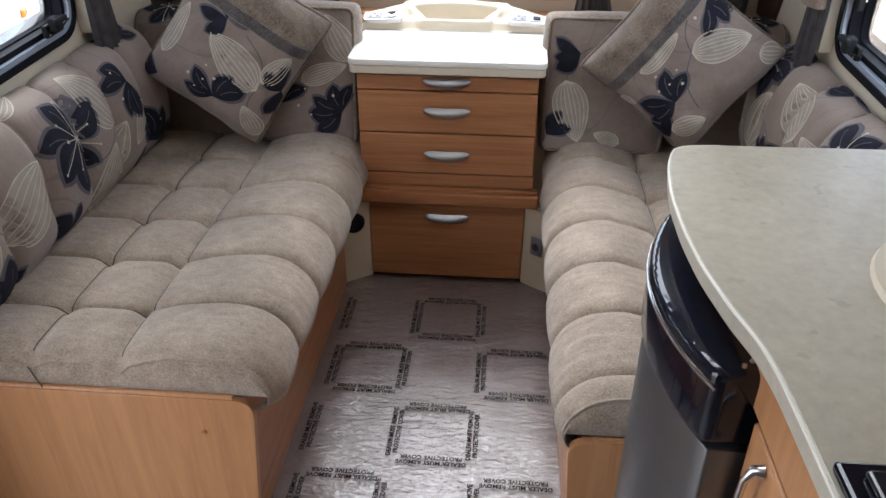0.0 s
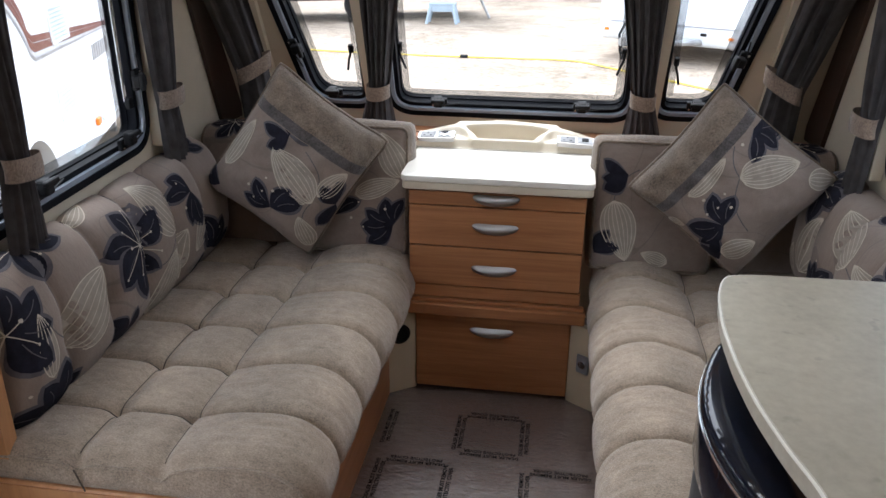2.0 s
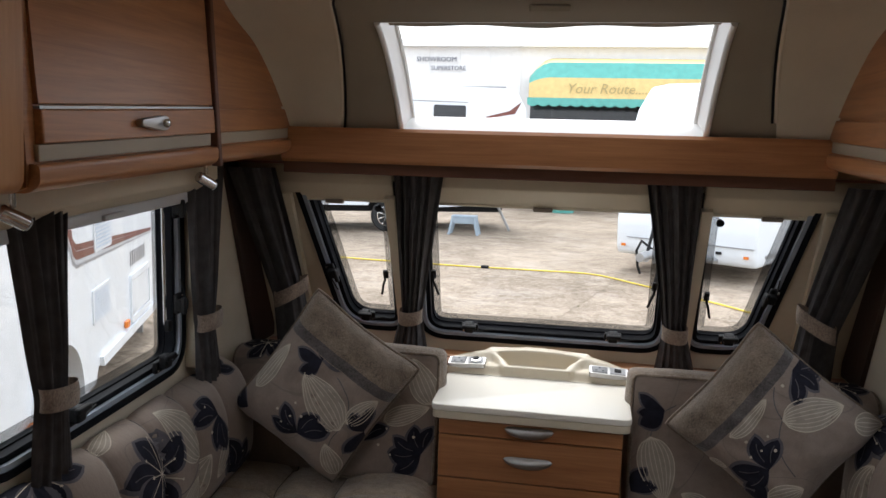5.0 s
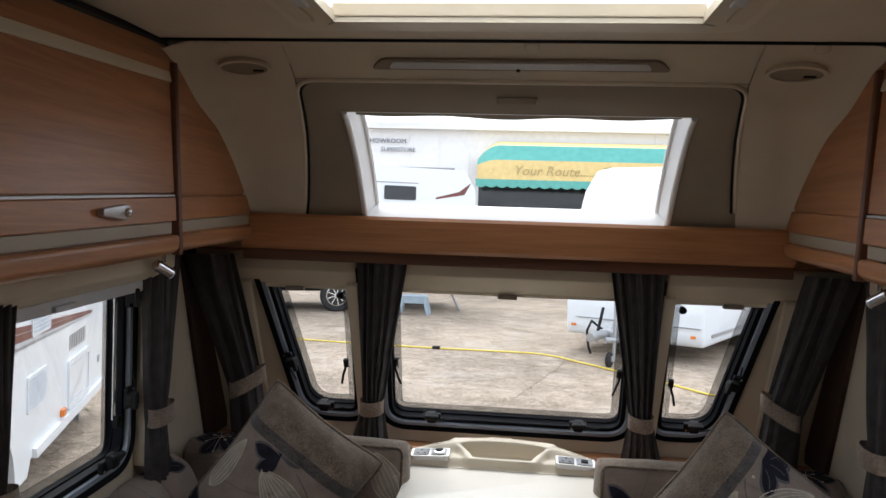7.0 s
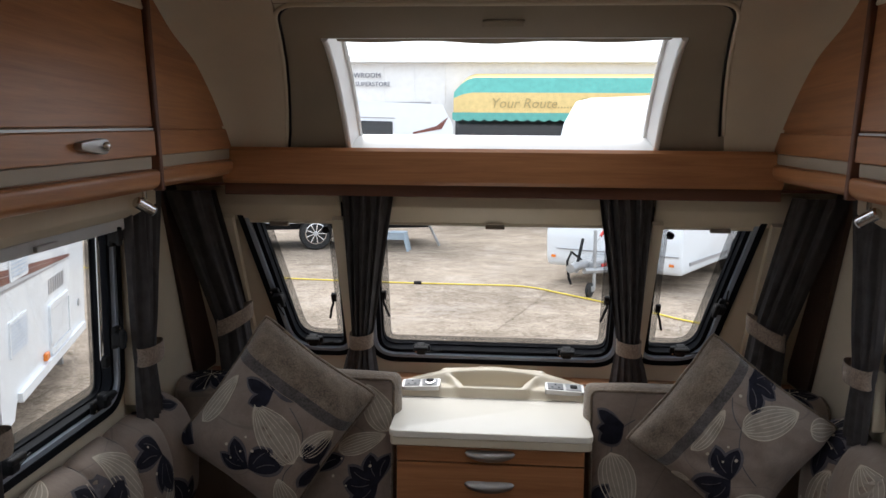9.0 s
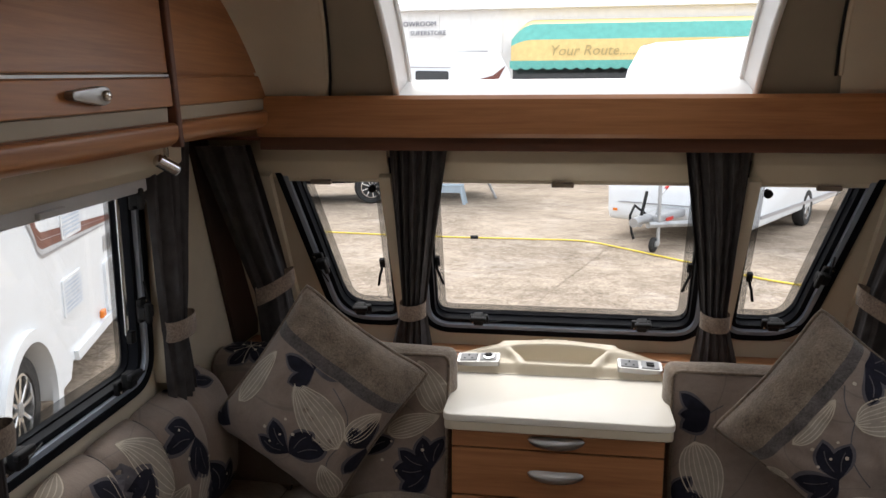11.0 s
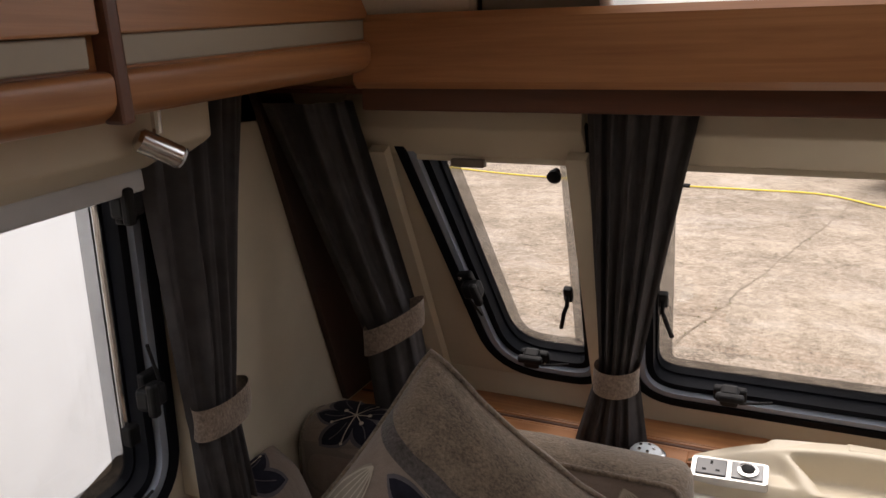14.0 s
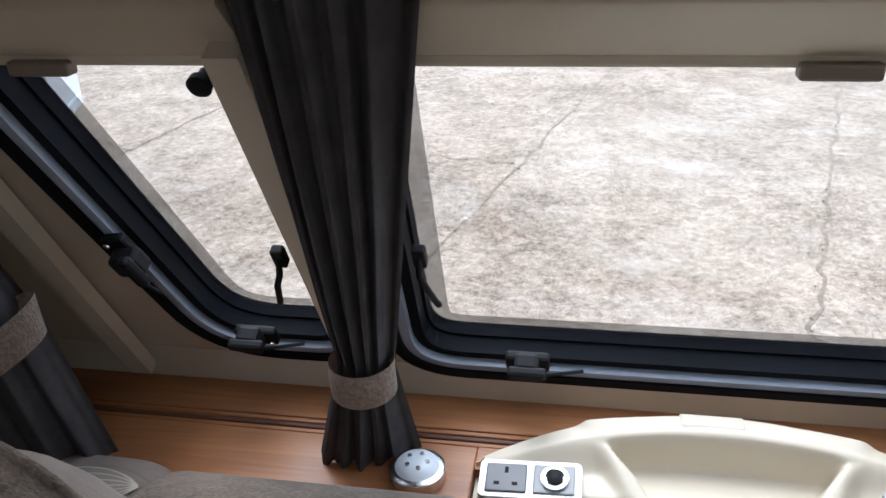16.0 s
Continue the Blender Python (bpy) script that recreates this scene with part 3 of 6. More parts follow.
# blind cassettes and side rails on the raked wall
for x0, x1 in ((-0.875, -0.472), (-0.425, 0.425), (0.472, 0.875)):
    w = thing("window_blind", ((x0 + x1) / 2, 2.79, 1.34), "cream roller blind cassette above a front window", "blind", "front window blinds")
    bm = prism([(2.742, 1.44), (2.835, 1.345), (2.808, 1.333), (2.790, 1.336), (2.742, 1.385)], x0, x1, "x", 0.004, 2)
    part("cassette", bm, cream, w, smooth=40)
    part("lower_bar", box((x0 + 0.005, 2.792, 1.326), (x1 - 0.005, 2.812, 1.338), 0.003), cream, w)
    c = (x0 + x1) / 2
    part("pull_tab", box((c - 0.03, 2.782, 1.318), (c + 0.03, 2.80, 1.332), 0.003), plain("taupe_tab", (0.22, 0.18, 0.14), 0.5), w, "taupe plastic pull tab")
    for e in (x0 + 0.012, x1 - 0.012):
        outer = abs(e) > 0.8
        lo = (math.copysign(abs(e) - (0.036 if outer else 0.004), e), vv(0.755))
        hi = (math.copysign(abs(e) - (0.034 if outer else 0), e), vv(1.352))
        rail = [(lo[0] - 0.016, lo[1]), (lo[0] + 0.016, lo[1]), (hi[0] + 0.016, hi[1]), (hi[0] - 0.016, hi[1])]
        if abs(e) > 0.44:
            part("side_rail", plate(rail, 0.012, 0.034, RAKE), cream, w, "cream blind side rail")

# side window blinds
for s in SIDES:
    w = thing("window_blind", (s * 0.985, 2.0, 1.40), "silvery cream blind cassette above a side window", "blind", "side window blinds")
    x0, x1 = sorted((s * 0.90, s * 0.998))
    part("cassette", prism([(s * 0.998, 1.45), (s * 0.905, 1.45), (s * 0.905, 1.395), (s * 0.95, 1.365), (s * 0.998, 1.365)], 1.56, 2.44, "y", 0.004), cream, w, smooth=40)
    part("lower_bar", box((min(s * 0.955, s * 0.985), 1.60, 1.335), (max(s * 0.955, s * 0.985), 2.41, 1.366), 0.004), pale_grey, w, "translucent grey blind bar")
    part("pull_tab", box((min(s * 0.945, s * 0.96), 1.97, 1.338), (max(s * 0.945, s * 0.96), 2.05, 1.352), 0.003), pale_grey, w)
    for y in (1.585, 2.42):
        part("side_rail", box((min(s * 0.965, s * 0.998), y - 0.016, 0.845), (max(s * 0.965, s * 0.998), y + 0.016, 1.40), 0.004), cream, w, "cream blind side rail")
    dip(w, 2.25)

# pelmet beam across the front
pel = thing("pelmet_shelf", (0, 2.65, 1.45), "cherry veneer pelmet shelf across the front windows", "shelf", "", "structure")
part("fascia", prism([(2.635, 1.455), (2.66, 1.455), (2.66, 1.545), (2.72, 1.548), (2.72, 1.56), (2.632, 1.56), (2.625, 1.55), (2.625, 1.465)], -0.79, 0.79, "x"), wood_x, pel)
# shade below the fascia is put into the dark colour of these boards
part("under_board", box((-0.80, 2.665, 1.420), (0.80, 2.70, 1.470), 0.003), wood_dark, pel, "board set back under the fascia, shade in its dark colour")
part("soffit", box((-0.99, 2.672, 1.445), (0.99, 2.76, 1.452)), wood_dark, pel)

# flat ceiling with the rooflight opening
RL = [(-0.365, 1.18), (0.395, 1.18), (0.395, 1.925), (-0.365, 1.925)]
mC = frame_of((0, 0, CEIL), (1, 0, 0), (0, 1, 0))
structure("ceiling", wall_with_holes([(-WX, BACK), (WX, BACK), (WX, 2.12), (-WX, 2.12)], [RL], 0.0, 0.035, mC), lining, "cream fabric-lined caravan ceiling", "ceiling")

# curved front roof lining: profile from the flat ceiling down to the pelmet
PROF = [(2.12, 1.95), (2.20, 1.915), (2.30, 1.850), (2.42, 1.797), (2.52, 1.718), (2.60, 1.632), (2.66, 1.552)]


def prof(t, off=0.0):
    """The roof lining's line at t in 0..1, off: distance outwards."""
    k = t * (len(PROF) - 1)
    i = min(int(k), len(PROF) - 2)
    f = k - i
    def cr(a, b, c, d):
        return 0.5 * (2 * b + (c - a) * f + (2 * a - 5 * b + 4 * c - d) * f * f + (3 * b - a - 3 * c + d) * f ** 3)
    g = lambda j: PROF[max(0, min(len(PROF) - 1, j))]
    y = cr(g(i - 1)[0], g(i)[0], g(i + 1)[0], g(i + 2)[0])
    z = cr(g(i - 1)[1], g(i)[1], g(i + 1)[1], g(i + 2)[1])
    t0, t1 = g(i), g(i + 1)
    ty, tz = t1[0] - t0[0], t1[1] - t0[1]
    l = math.hypot(ty, tz)
    return y - tz / l * off, z + ty / l * off


def roof_strip(xa, xb, t0, t1, off=0.0, nu=6, nv=24, dip=None):
    """A piece of the curved lining between two side lines that may slant: xa(t), xb(t)."""
    def fn(u, v):
        t = t0 + (t1 - t0) * v
        x = xa(t) + (xb(t) - xa(t)) * u
        y, z = prof(t, off + (dip(u, v) if dip else 0))
        return (x, y, z)
    return surf(fn, nu, nv)


T0, T1 = 0.435, 1.0
pin = lambda t: 0.530 + 0.125 * max(0, t - 0.25)      # half-width of the sunk beige panel
win = lambda t: 0.440 - 0.004 * (t - T0) / (T1 - T0)  # half-width of the sunroof
roof = thing("ceiling_front", (0, 2.4, 1.7), "curved cream roof moulding with a sunk beige surround", "ceiling", "", "structure")
for s in SIDES:
    # outer moulding with a soft raised roll where it meets the lockers
    part("moulding", roof_strip(lambda t: s * pin(t), lambda t: s * 0.80, 0.0, 1.0, 0.0, 14, 28,
                                lambda u, v: -0.028 * max(0, u - 0.55) ** 2 / 0.2 - 0.006 * (1 - u) ** 4), lining, roof, smooth="all")
    part("side_roll", roof_strip(lambda t: s * 0.80, lambda t: s * 0.80 + s * 0.19, 0.0, 1.0, -0.026, 3, 20), lining, roof, smooth="all")
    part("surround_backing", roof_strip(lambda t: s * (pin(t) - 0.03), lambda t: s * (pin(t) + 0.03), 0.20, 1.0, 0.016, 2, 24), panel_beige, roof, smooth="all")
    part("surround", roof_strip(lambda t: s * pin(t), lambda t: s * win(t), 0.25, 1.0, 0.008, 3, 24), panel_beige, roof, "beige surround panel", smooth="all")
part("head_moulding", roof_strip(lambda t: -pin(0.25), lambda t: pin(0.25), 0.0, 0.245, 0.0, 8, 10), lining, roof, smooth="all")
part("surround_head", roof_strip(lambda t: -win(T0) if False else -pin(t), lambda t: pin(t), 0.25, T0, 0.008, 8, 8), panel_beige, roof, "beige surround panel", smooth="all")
lip = [(-pin(1.0), 1.0), (-pin(0.25), 0.25), (pin(0.25), 0.25), (pin(1.0), 1.0)]
lip = rounded([(x * 1.0, t * 0.9) for x, t in lip], [0, 0.06, 0.06, 0], 8)
lip = [Vector(a).lerp(Vector(b), k / 6) for a, b in zip(lip, lip[1:]) for k in range(6)]
part("surround_lip", tube([(p[0], *prof(min(1.0, p[1] / 0.9), -0.001)) for p in lip], 0.0058, 8), lining, roof, "rounded cream lip round the surround", smooth="all")
# black tube drawn as the shadow inside the lip
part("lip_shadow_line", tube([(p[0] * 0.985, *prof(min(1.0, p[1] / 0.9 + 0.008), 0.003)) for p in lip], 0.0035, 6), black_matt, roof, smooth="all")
for s in SIDES:
    # fillets that fill the corners outside the rounded lip
    pts = [(s * pin(0.25), 0.25)] + [(s * (pin(0.25) - 0.058 * (1 - math.sin(a))), 0.25 + 0.064 * (1 - math.cos(a))) for a in [math.pi / 2 * k / 8 for k in range(9)]]
    bm = bmesh.new()
    vs = [bm.verts.new((p[0], *prof(p[1], 0.001))) for p in pts]
    for k in range(1, len(vs) - 1):
        bm.faces.new((vs[0], vs[k], vs[k + 1]))
    part("corner_fillet", bm, lining, roof)
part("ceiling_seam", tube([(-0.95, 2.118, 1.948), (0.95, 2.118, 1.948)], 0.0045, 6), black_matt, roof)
part("blind_handle", box((-0.045, -0.010, 0), (0.055, 0.010, 0.008), 0.004, m=frame_of((0, *prof(0.345, 0.006)), (1, 0, 0), (0, -0.77, 0.64))), panel_beige, roof)

# sunroof frame and pane
sr = thing("window_6", (0, 2.55, 1.65), "white framed sunroof window above the pelmet", "window", "", "structure")
DEP = 0.075
for s in SIDES:
    def cheek(u, v, s=s):
        t = T0 + (T1 - T0) * v
        y, z = prof(t, 0.006 + DEP * u)
        return (s * (win(t) - 0.022 * u), y, z)
    part("jamb", surf(cheek, 4, 24), white_frame, sr, smooth="all")
    part("jamb_seal", tube([(s * (win(T0 + (T1 - T0) * k / 12) - 0.023), *prof(T0 + (T1 - T0) * k / 12, DEP)) for k in range(13)], 0.006, 6), white_frame, sr)
    part("outer_frame", tube([(s * win(T0 + (T1 - T0) * k / 12), *prof(T0 + (T1 - T0) * k / 12, 0.006)) for k in range(13)], 0.009, 8), white_frame, sr, smooth=60)


def head(u, v):
    y, z = prof(T0 + 0.02 * u, 0.006 + DEP * u)
    return ((2 * v - 1) * (win(T0) - 0.022 * u), y, z)


part("head", surf(head, 2, 8), white_frame, sr)


def sill(u, v):
    y0, z0 = prof(1.0, -0.004)
    y1, z1 = prof(1.0, DEP)
    return ((2 * v - 1) * (win(1.0) - 0.022 * u), y0 + (y1 - y0) * u + 0.004, z0 + 0.004 + (z1 - z0) * u + 0.006 * math.sin(math.pi * u))


part("window_sill", surf(sill, 10, 8), white_frame, sr, "white sloping sill", smooth="all")
pane = part("pane", surf(lambda u, v: ((2 * u - 1) * 0.445, *prof(0.36 + 0.66 * v, DEP + 0.01)), 6, 12), acrylic, sr, "clear acrylic pane", smooth="all")
pane.visible_shadow = False
# a sagging fabric edge along the top of the sunroof
part("blind_edge", surf(lambda u, v: ((2 * u - 1) * 0.412, *(lambda p: (p[0] + 0.004, p[1]))(prof(T0 + v * (0.020 + 0.022 * (0.5 - abs(u - 0.5)) + 0.006 * math.sin(17 * u)), 0.010))), 40, 2), panel_beige, sr)

roof.location.x += 0.012
sr.location.x += 0.012

# outer roof skin
sk = thing("roof_skin", (0, 2.3, 2.0), "white outer roof skin over the front of the caravan", "roof", "", "structure")
for s in SIDES:
    part("skin_side", roof_strip(lambda t: s * 0.47, lambda t: s * 1.03, -0.0, 1.0, 0.10, 3, 16), cream_wall, sk)
part("skin_head", roof_strip(lambda t: -0.48, lambda t: 0.48, 0.0, T0 - 0.02, 0.10, 3, 8), cream_wall, sk)
part("skin_top", box((-1.03, BACK, 1.99), (-0.40, 2.25, 2.06)), cream_wall, sk)
part("skin_top", box((0.43, BACK, 1.99), (1.03, 2.25, 2.06)), cream_wall, sk)
part("skin_bridge", box((-0.42, 1.95, 1.99), (0.45, 2.25, 2.06)), cream_wall, sk)
for s in SIDES:
    part("skin_cheek", box((min(s * 1.0, s * 1.035), 2.0, 1.4), (max(s * 1.0, s * 1.035), 2.80, 2.05)), cream_wall, sk)

# strip lamp and speakers in the roof moulding
sl = thing("roof_lamp", (0.02, 2.2, 1.9), "long slim ceiling lamp recessed over the sunroof", "lamp")
fr = frame_of((0.02, *prof(0.165, -0.003)), (1, 0, 0), (0, -0.905, 0.425))
part("bezel", plate(rounded([(-0.345, -0.018), (0.345, -0.018), (0.315, 0.020), (-0.315, 0.020)], 0.016, 4), -0.004, 0.003, fr), panel_beige, sl, "beige lamp bezel")
part("lens", plate(rounded([(-0.30, -0.010), (0.30, -0.010), (0.29, 0.013), (-0.29, 0.013)], 0.008, 4), 0.002, 0.006, fr), pale_grey, sl, "unlit frosted lens")
part("switch", lathe([(0.006, 0.0), (0.005, 0.008)], fr @ pose(0, -0.012, 0), 10), black_matt, sl)
for s in SIDES:
    sp = thing("speaker", (s * 0.63, *prof(0.17)), "oval beige speaker grille in the roof moulding", "speaker", "roof speakers")
    f2 = frame_of((s * 0.632, *prof(0.19, -0.004)), (1, 0, 0), (0, -0.905, 0.425))
    oval = [(0.066 * math.cos(a), 0.032 * math.sin(a)) for a in [2 * math.pi * k / 36 for k in range(36)]]
    part("rim", ring(oval, shrink(oval, 0.008), -0.006, 0.006, f2), lining, sp)
    part("grille", plate(shrink(oval, 0.007), -0.004, 0.003, f2), panel_beige, sp, "beige mesh grille")
    part("badge", box((0.018, -0.012, 0.002), (0.045, -0.005, 0.005), 0.002, m=f2 @ Matrix.Diagonal((s * -1 if s < 0 else 1, 1, 1, 1))), black_matt, sp)
for x in (-0.66, 0.05, 0.66):
    cv = thing("screw_cover", (x, 2.15, 1.93), "small oval screw cover in the roof moulding", "cover", "screw covers")
    part("cap", lathe([(0.018, -0.002), (0.016, 0.004), (0.008, 0.006)], frame_of((x, *prof(0.05, -0.001)), (1, 0, 0), (0, -0.905, 0.425)), 16), lining, cv, smooth=60)

# rooflight
rl = thing("rooflight", (0.015, 1.55, CEIL), "cream framed rooflight with pleated blind half drawn", "rooflight", "", "structure")
outer = rounded([(-0.43, 1.12), (0.46, 1.12), (0.46, 1.99), (-0.43, 1.99)], 0.05, 5)
mid = rounded([(-0.36, 1.185), (0.39, 1.185), (0.39, 1.92), (-0.36, 1.92)], 0.02, 5)
part("outer_frame", ring(outer, mid, -0.014, 0.004, mC), cream, rl, smooth=50)
part("inner_frame", ring(shrink(mid, -0.002), shrink(mid, 0.030), -0.022, -0.004, mC), cream, rl, smooth=50)
part("blind_bar", box((-0.335, 1.885, CEIL - 0.012), (0.365, 1.905, CEIL + 0.014), 0.003), pleat_cloth, rl, "cream pleated blind bar")
part("screen_bar", box((-0.335, 1.545, CEIL - 0.020), (0.365, 1.585, CEIL + 0.006), 0.004), pale_grey, rl, "grey flyscreen bar")
part("pleats", surf(lambda u, v: (-0.335 + 0.70 * u, 1.2 + 0.35 * v, CEIL - 0.004 + (0.010 if int(round(v * 40)) % 2 else 0)), 1, 40), pleat_cloth, rl, "cream pleated blind cloth")
for k in range(24):
    part("bead", lathe([(0.003, 0), (0.004, 0.004), (0.001, 0.007)], pose(-0.32 + 0.029 * k, 1.586, CEIL - 0.006), 6), black_matt, rl)
pane = part("pane", plate(mid, 0.014, 0.018, mC), frosted, rl, "frosted acrylic dome")
pane.visible_shadow = False
for s in SIDES:
    part("rail", box((0.015 + s * 0.405 - 0.016, 1.22, CEIL - 0.022), (0.015 + s * 0.405 + 0.016, 1.90, CEIL - 0.013), 0.003), lining, rl)
    part("clip", box((0.015 + s * 0.375 - 0.012, 1.68, CEIL - 0.026), (0.015 + s * 0.375 + 0.012, 1.78, CEIL - 0.018), 0.003), pale_grey, rl)


# ---------------------------------------------------------------- overhead lockers
def bar_handle(parent, p, s):
    """A flat satin locker handle with a push button; its long side runs along y."""
    h = part("handle", prism(rounded([(p[1] - 0.050, p[2] + 0.009), (p[1] - 0.050, p[2] - 0.004), (p[1] + 0.035, p[2] - 0.016), (p[1] + 0.052, p[2] - 0.012), (p[1] + 0.052, p[2] + 0.012), (p[1] + 0.035, p[2] + 0.016)], 0.008, 4),
                              p[0], p[0] - s * 0.016, "x", 0.003), satin, parent, "satin nickel locker handle", smooth=40)
    part("button", lathe([(0.009, 0), (0.009, 0.022), (0.006, 0.025)], frame_of((p[0], p[1] + 0.034, p[2]), (0, 1, 0), (0, 0, -s)), 16), chrome, h, smooth=50)


for s in SIDES:
    lk = thing("overhead_locker", (s * 0.88, 2.0, 1.45), "cherry veneer overhead locker with a satin handle", "locker", "overhead lockers")
    X = s * 0.765
    # carcass: outline in (x, z) with a rounded lower front edge
    car = [(s * 0.998, 1.462), (s * 0.80, 1.452), (s * 0.775, 1.462), (s * 0.772, 1.50), (s * 0.785, 1.90), (s * 0.80, 1.945), (s * 0.998, 1.945)]
    part("carcass", prism(car, 1.51, 2.66, "y"), wood_y, lk)
    # door, its silver line, cream strip and lower rail
    part("door", prism(rounded([(X, 1.596), (s * 0.776, 1.596), (s * 0.792, 1.850), (s * 0.782, 1.850)], 0.003, 2), 1.535, 2.135, "y"), wood_y, lk, "cherry veneer locker door")
    d2 = part("door_lower", prism([(s * 0.757, 1.532), (s * 0.776, 1.532), (s * 0.776, 1.588), (s * 0.760, 1.588)], 1.535, 2.135, "y", 0.003), wood_y, lk, "cherry veneer lower door panel")
    part("silver_line", box((min(s * 0.763, s * 0.776), 1.535, 1.5890), (max(s * 0.763, s * 0.776), 2.135, 1.5935)), satin, lk, "thin silver inlay")
    bar_handle(d2, (s * 0.758, 1.85, 1.560), s)
    part("cream_strip", box((min(s * 0.764, s * 0.776), 1.53, 1.503), (max(s * 0.764, s * 0.776), 2.125, 1.531), 0.002), taupe_strip, lk, "taupe recessed strip")
    part("bottom_rail", prism(rounded([(s * 0.752, 1.500), (s * 0.752, 1.466), (s * 0.775, 1.452), (s * 0.81, 1.452), (s * 0.81, 1.500)], 0.010, 4), 1.515, 2.15, "y"), wood_y, lk, smooth=40)
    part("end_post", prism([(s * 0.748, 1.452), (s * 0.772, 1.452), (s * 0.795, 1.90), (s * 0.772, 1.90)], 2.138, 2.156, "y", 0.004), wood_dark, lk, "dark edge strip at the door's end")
    part("top_rail", prism(rounded([(s * 0.778, 1.853), (s * 0.79, 1.853), (s * 0.81, 1.900), (s * 0.79, 1.900)], 0.004, 2), 1.515, 2.15, "y"), cream, lk, "cream rail above the door")
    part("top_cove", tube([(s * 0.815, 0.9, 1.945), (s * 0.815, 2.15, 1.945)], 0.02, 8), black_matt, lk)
    # fixed front panel that runs on to the pelmet
    part("front_panel", prism([(s * 0.770, 1.596), (s * 0.780, 1.596), (s * 0.795, 1.90), (s * 0.785, 1.90)], 2.16, 2.62, "y"), wood_y, lk)
    part("front_panel_lower", prism([(s * 0.766, 1.532), (s * 0.776, 1.532), (s * 0.776, 1.588), (s * 0.768, 1.588)], 2.16, 2.645, "y", 0.002), wood_y, lk)
    part("front_strip", box((min(s * 0.769, s * 0.776), 2.16, 1.503), (max(s * 0.769, s * 0.776), 2.645, 1.531), 0.002), taupe_strip, lk, "taupe recessed strip")
    part("front_rail", prism(rounded([(s * 0.758, 1.500), (s * 0.758, 1.470), (s * 0.778, 1.456), (s * 0.81, 1.456), (s * 0.81, 1.500)], 0.010, 4), 2.16, 2.645, "y"), wood_y, lk, smooth=40)
    dip(lk, 2.15)
    for y in (2.31, 1.60):
        sp = thing("spotlight", (s * 0.875, y, 1.45), "small chrome reading spotlight under the overhead locker", "spotlight", "reading spotlights")
        part("stem", tube([(s * 0.875, y, 1.456), (s * 0.875, y, 1.415)], 0.006, 10), chrome, sp)
        a, b = Vector((s * 0.889, y - 0.020, 1.412)), Vector((s * 0.864, y + 0.022, 1.382))
        part("head", tube([a, a.lerp(b, 0.08), b.lerp(a, 0.05), b], [0.010, 0.0145, 0.0145, 0.012], 16), chrome, sp, smooth=40)
        part("bulb", tube([b, b + (b - a) * 0.04], 0.012, 12), lamp_lens, sp)
        dip(sp, 2.15)

# taller cabinet end beside the entrance and its slim end panel
cb = thing("tall_cabinet", (-0.9, 1.3, 0), "cherry veneer cabinet end with rounded lower corner", "cabinet")
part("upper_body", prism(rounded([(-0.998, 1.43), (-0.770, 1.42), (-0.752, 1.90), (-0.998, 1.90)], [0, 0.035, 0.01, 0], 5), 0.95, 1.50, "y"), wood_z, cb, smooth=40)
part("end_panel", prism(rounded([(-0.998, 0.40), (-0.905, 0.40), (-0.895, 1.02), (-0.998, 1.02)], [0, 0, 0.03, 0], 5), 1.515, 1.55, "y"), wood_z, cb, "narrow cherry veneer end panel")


# ---------------------------------------------------------------- front shelf and chest
LZ = 0.79
sh = thing("window_shelf", (0, 2.95, LZ), "cherry veneer shelf under the front windows with a grooved strip", "shelf", "", "structure")
for s in SIDES:
    part("board", box((min(s * 0.304, s * 0.995), 2.74, LZ - 0.02), (max(s * 0.304, s * 0.995), 2.935, LZ), 0.002), wood_x, sh)
part("back_board", box((-0.995, 2.966, LZ - 0.02), (0.995, 3.036, LZ), 0.002), wood_x, sh)
part("wall_fillet", prism([(3.034, LZ - 0.03), (3.037, 0.842), (3.060, 0.842), (3.10, LZ - 0.03)], -0.995, 0.995, "x", 0.002), cream_wall, sh, "cream wallboard strip under the windows")
for k in range(3):
    part("groove_strip", box((-0.995, 2.937 + 0.009 * k, LZ - 0.02), (0.995, 2.9445 + 0.009 * k, LZ - 0.001 + 0.001 * k), 0.002), wood_dark if k == 1 else wood_x, sh)
for s in SIDES:
    x0, x1 = sorted((s * 0.19, s * 0.304))
    part("corner_board", box((x0, 2.895, LZ - 0.02), (x1, 2.936, LZ - 0.001), 0.001), wood_x, sh)


def chest_handle(parent, y, z, w=0.072):
    """A satin bow handle, flat and bulging, with a dark finger gap below."""
    def fn(u, v):
        a = 2 * u - 1
        half = 0.021 * (1 - abs(a) ** 2.6) ** 0.5 if abs(a) < 1 else 0
        t = 2 * v - 1
        return (a * w, y - 0.003 - 0.020 * (1 - a * a) ** 0.6 * math.cos(t * 1.35), z - 0.004 * (1 - a * a) + half * t * 0.85 + 0.004 * a * a)
    part("handle", surf(fn, 24, 8), satin, parent, "satin nickel bow handle", smooth="all")


ch = thing("chest_of_drawers", (0, 2.75, 0), "cherry veneer chest of drawers with white top between seats", "chest of drawers")
CY = 2.556
part("body", box((-0.268, CY + 0.020, 0.02), (0.268, 3.0, 0.724), 0.002), wood_x, ch)
for z0, z1, zh in ((0.667, 0.711, 0.694), (0.533, 0.663, 0.602), (0.399, 0.529, 0.462)):
    d = part("drawer_front", box((-0.268, CY, z0), (0.268, CY + 0.019, z1), 0.003), wood_x, ch, "cherry veneer drawer front")
    chest_handle(d, CY, zh)
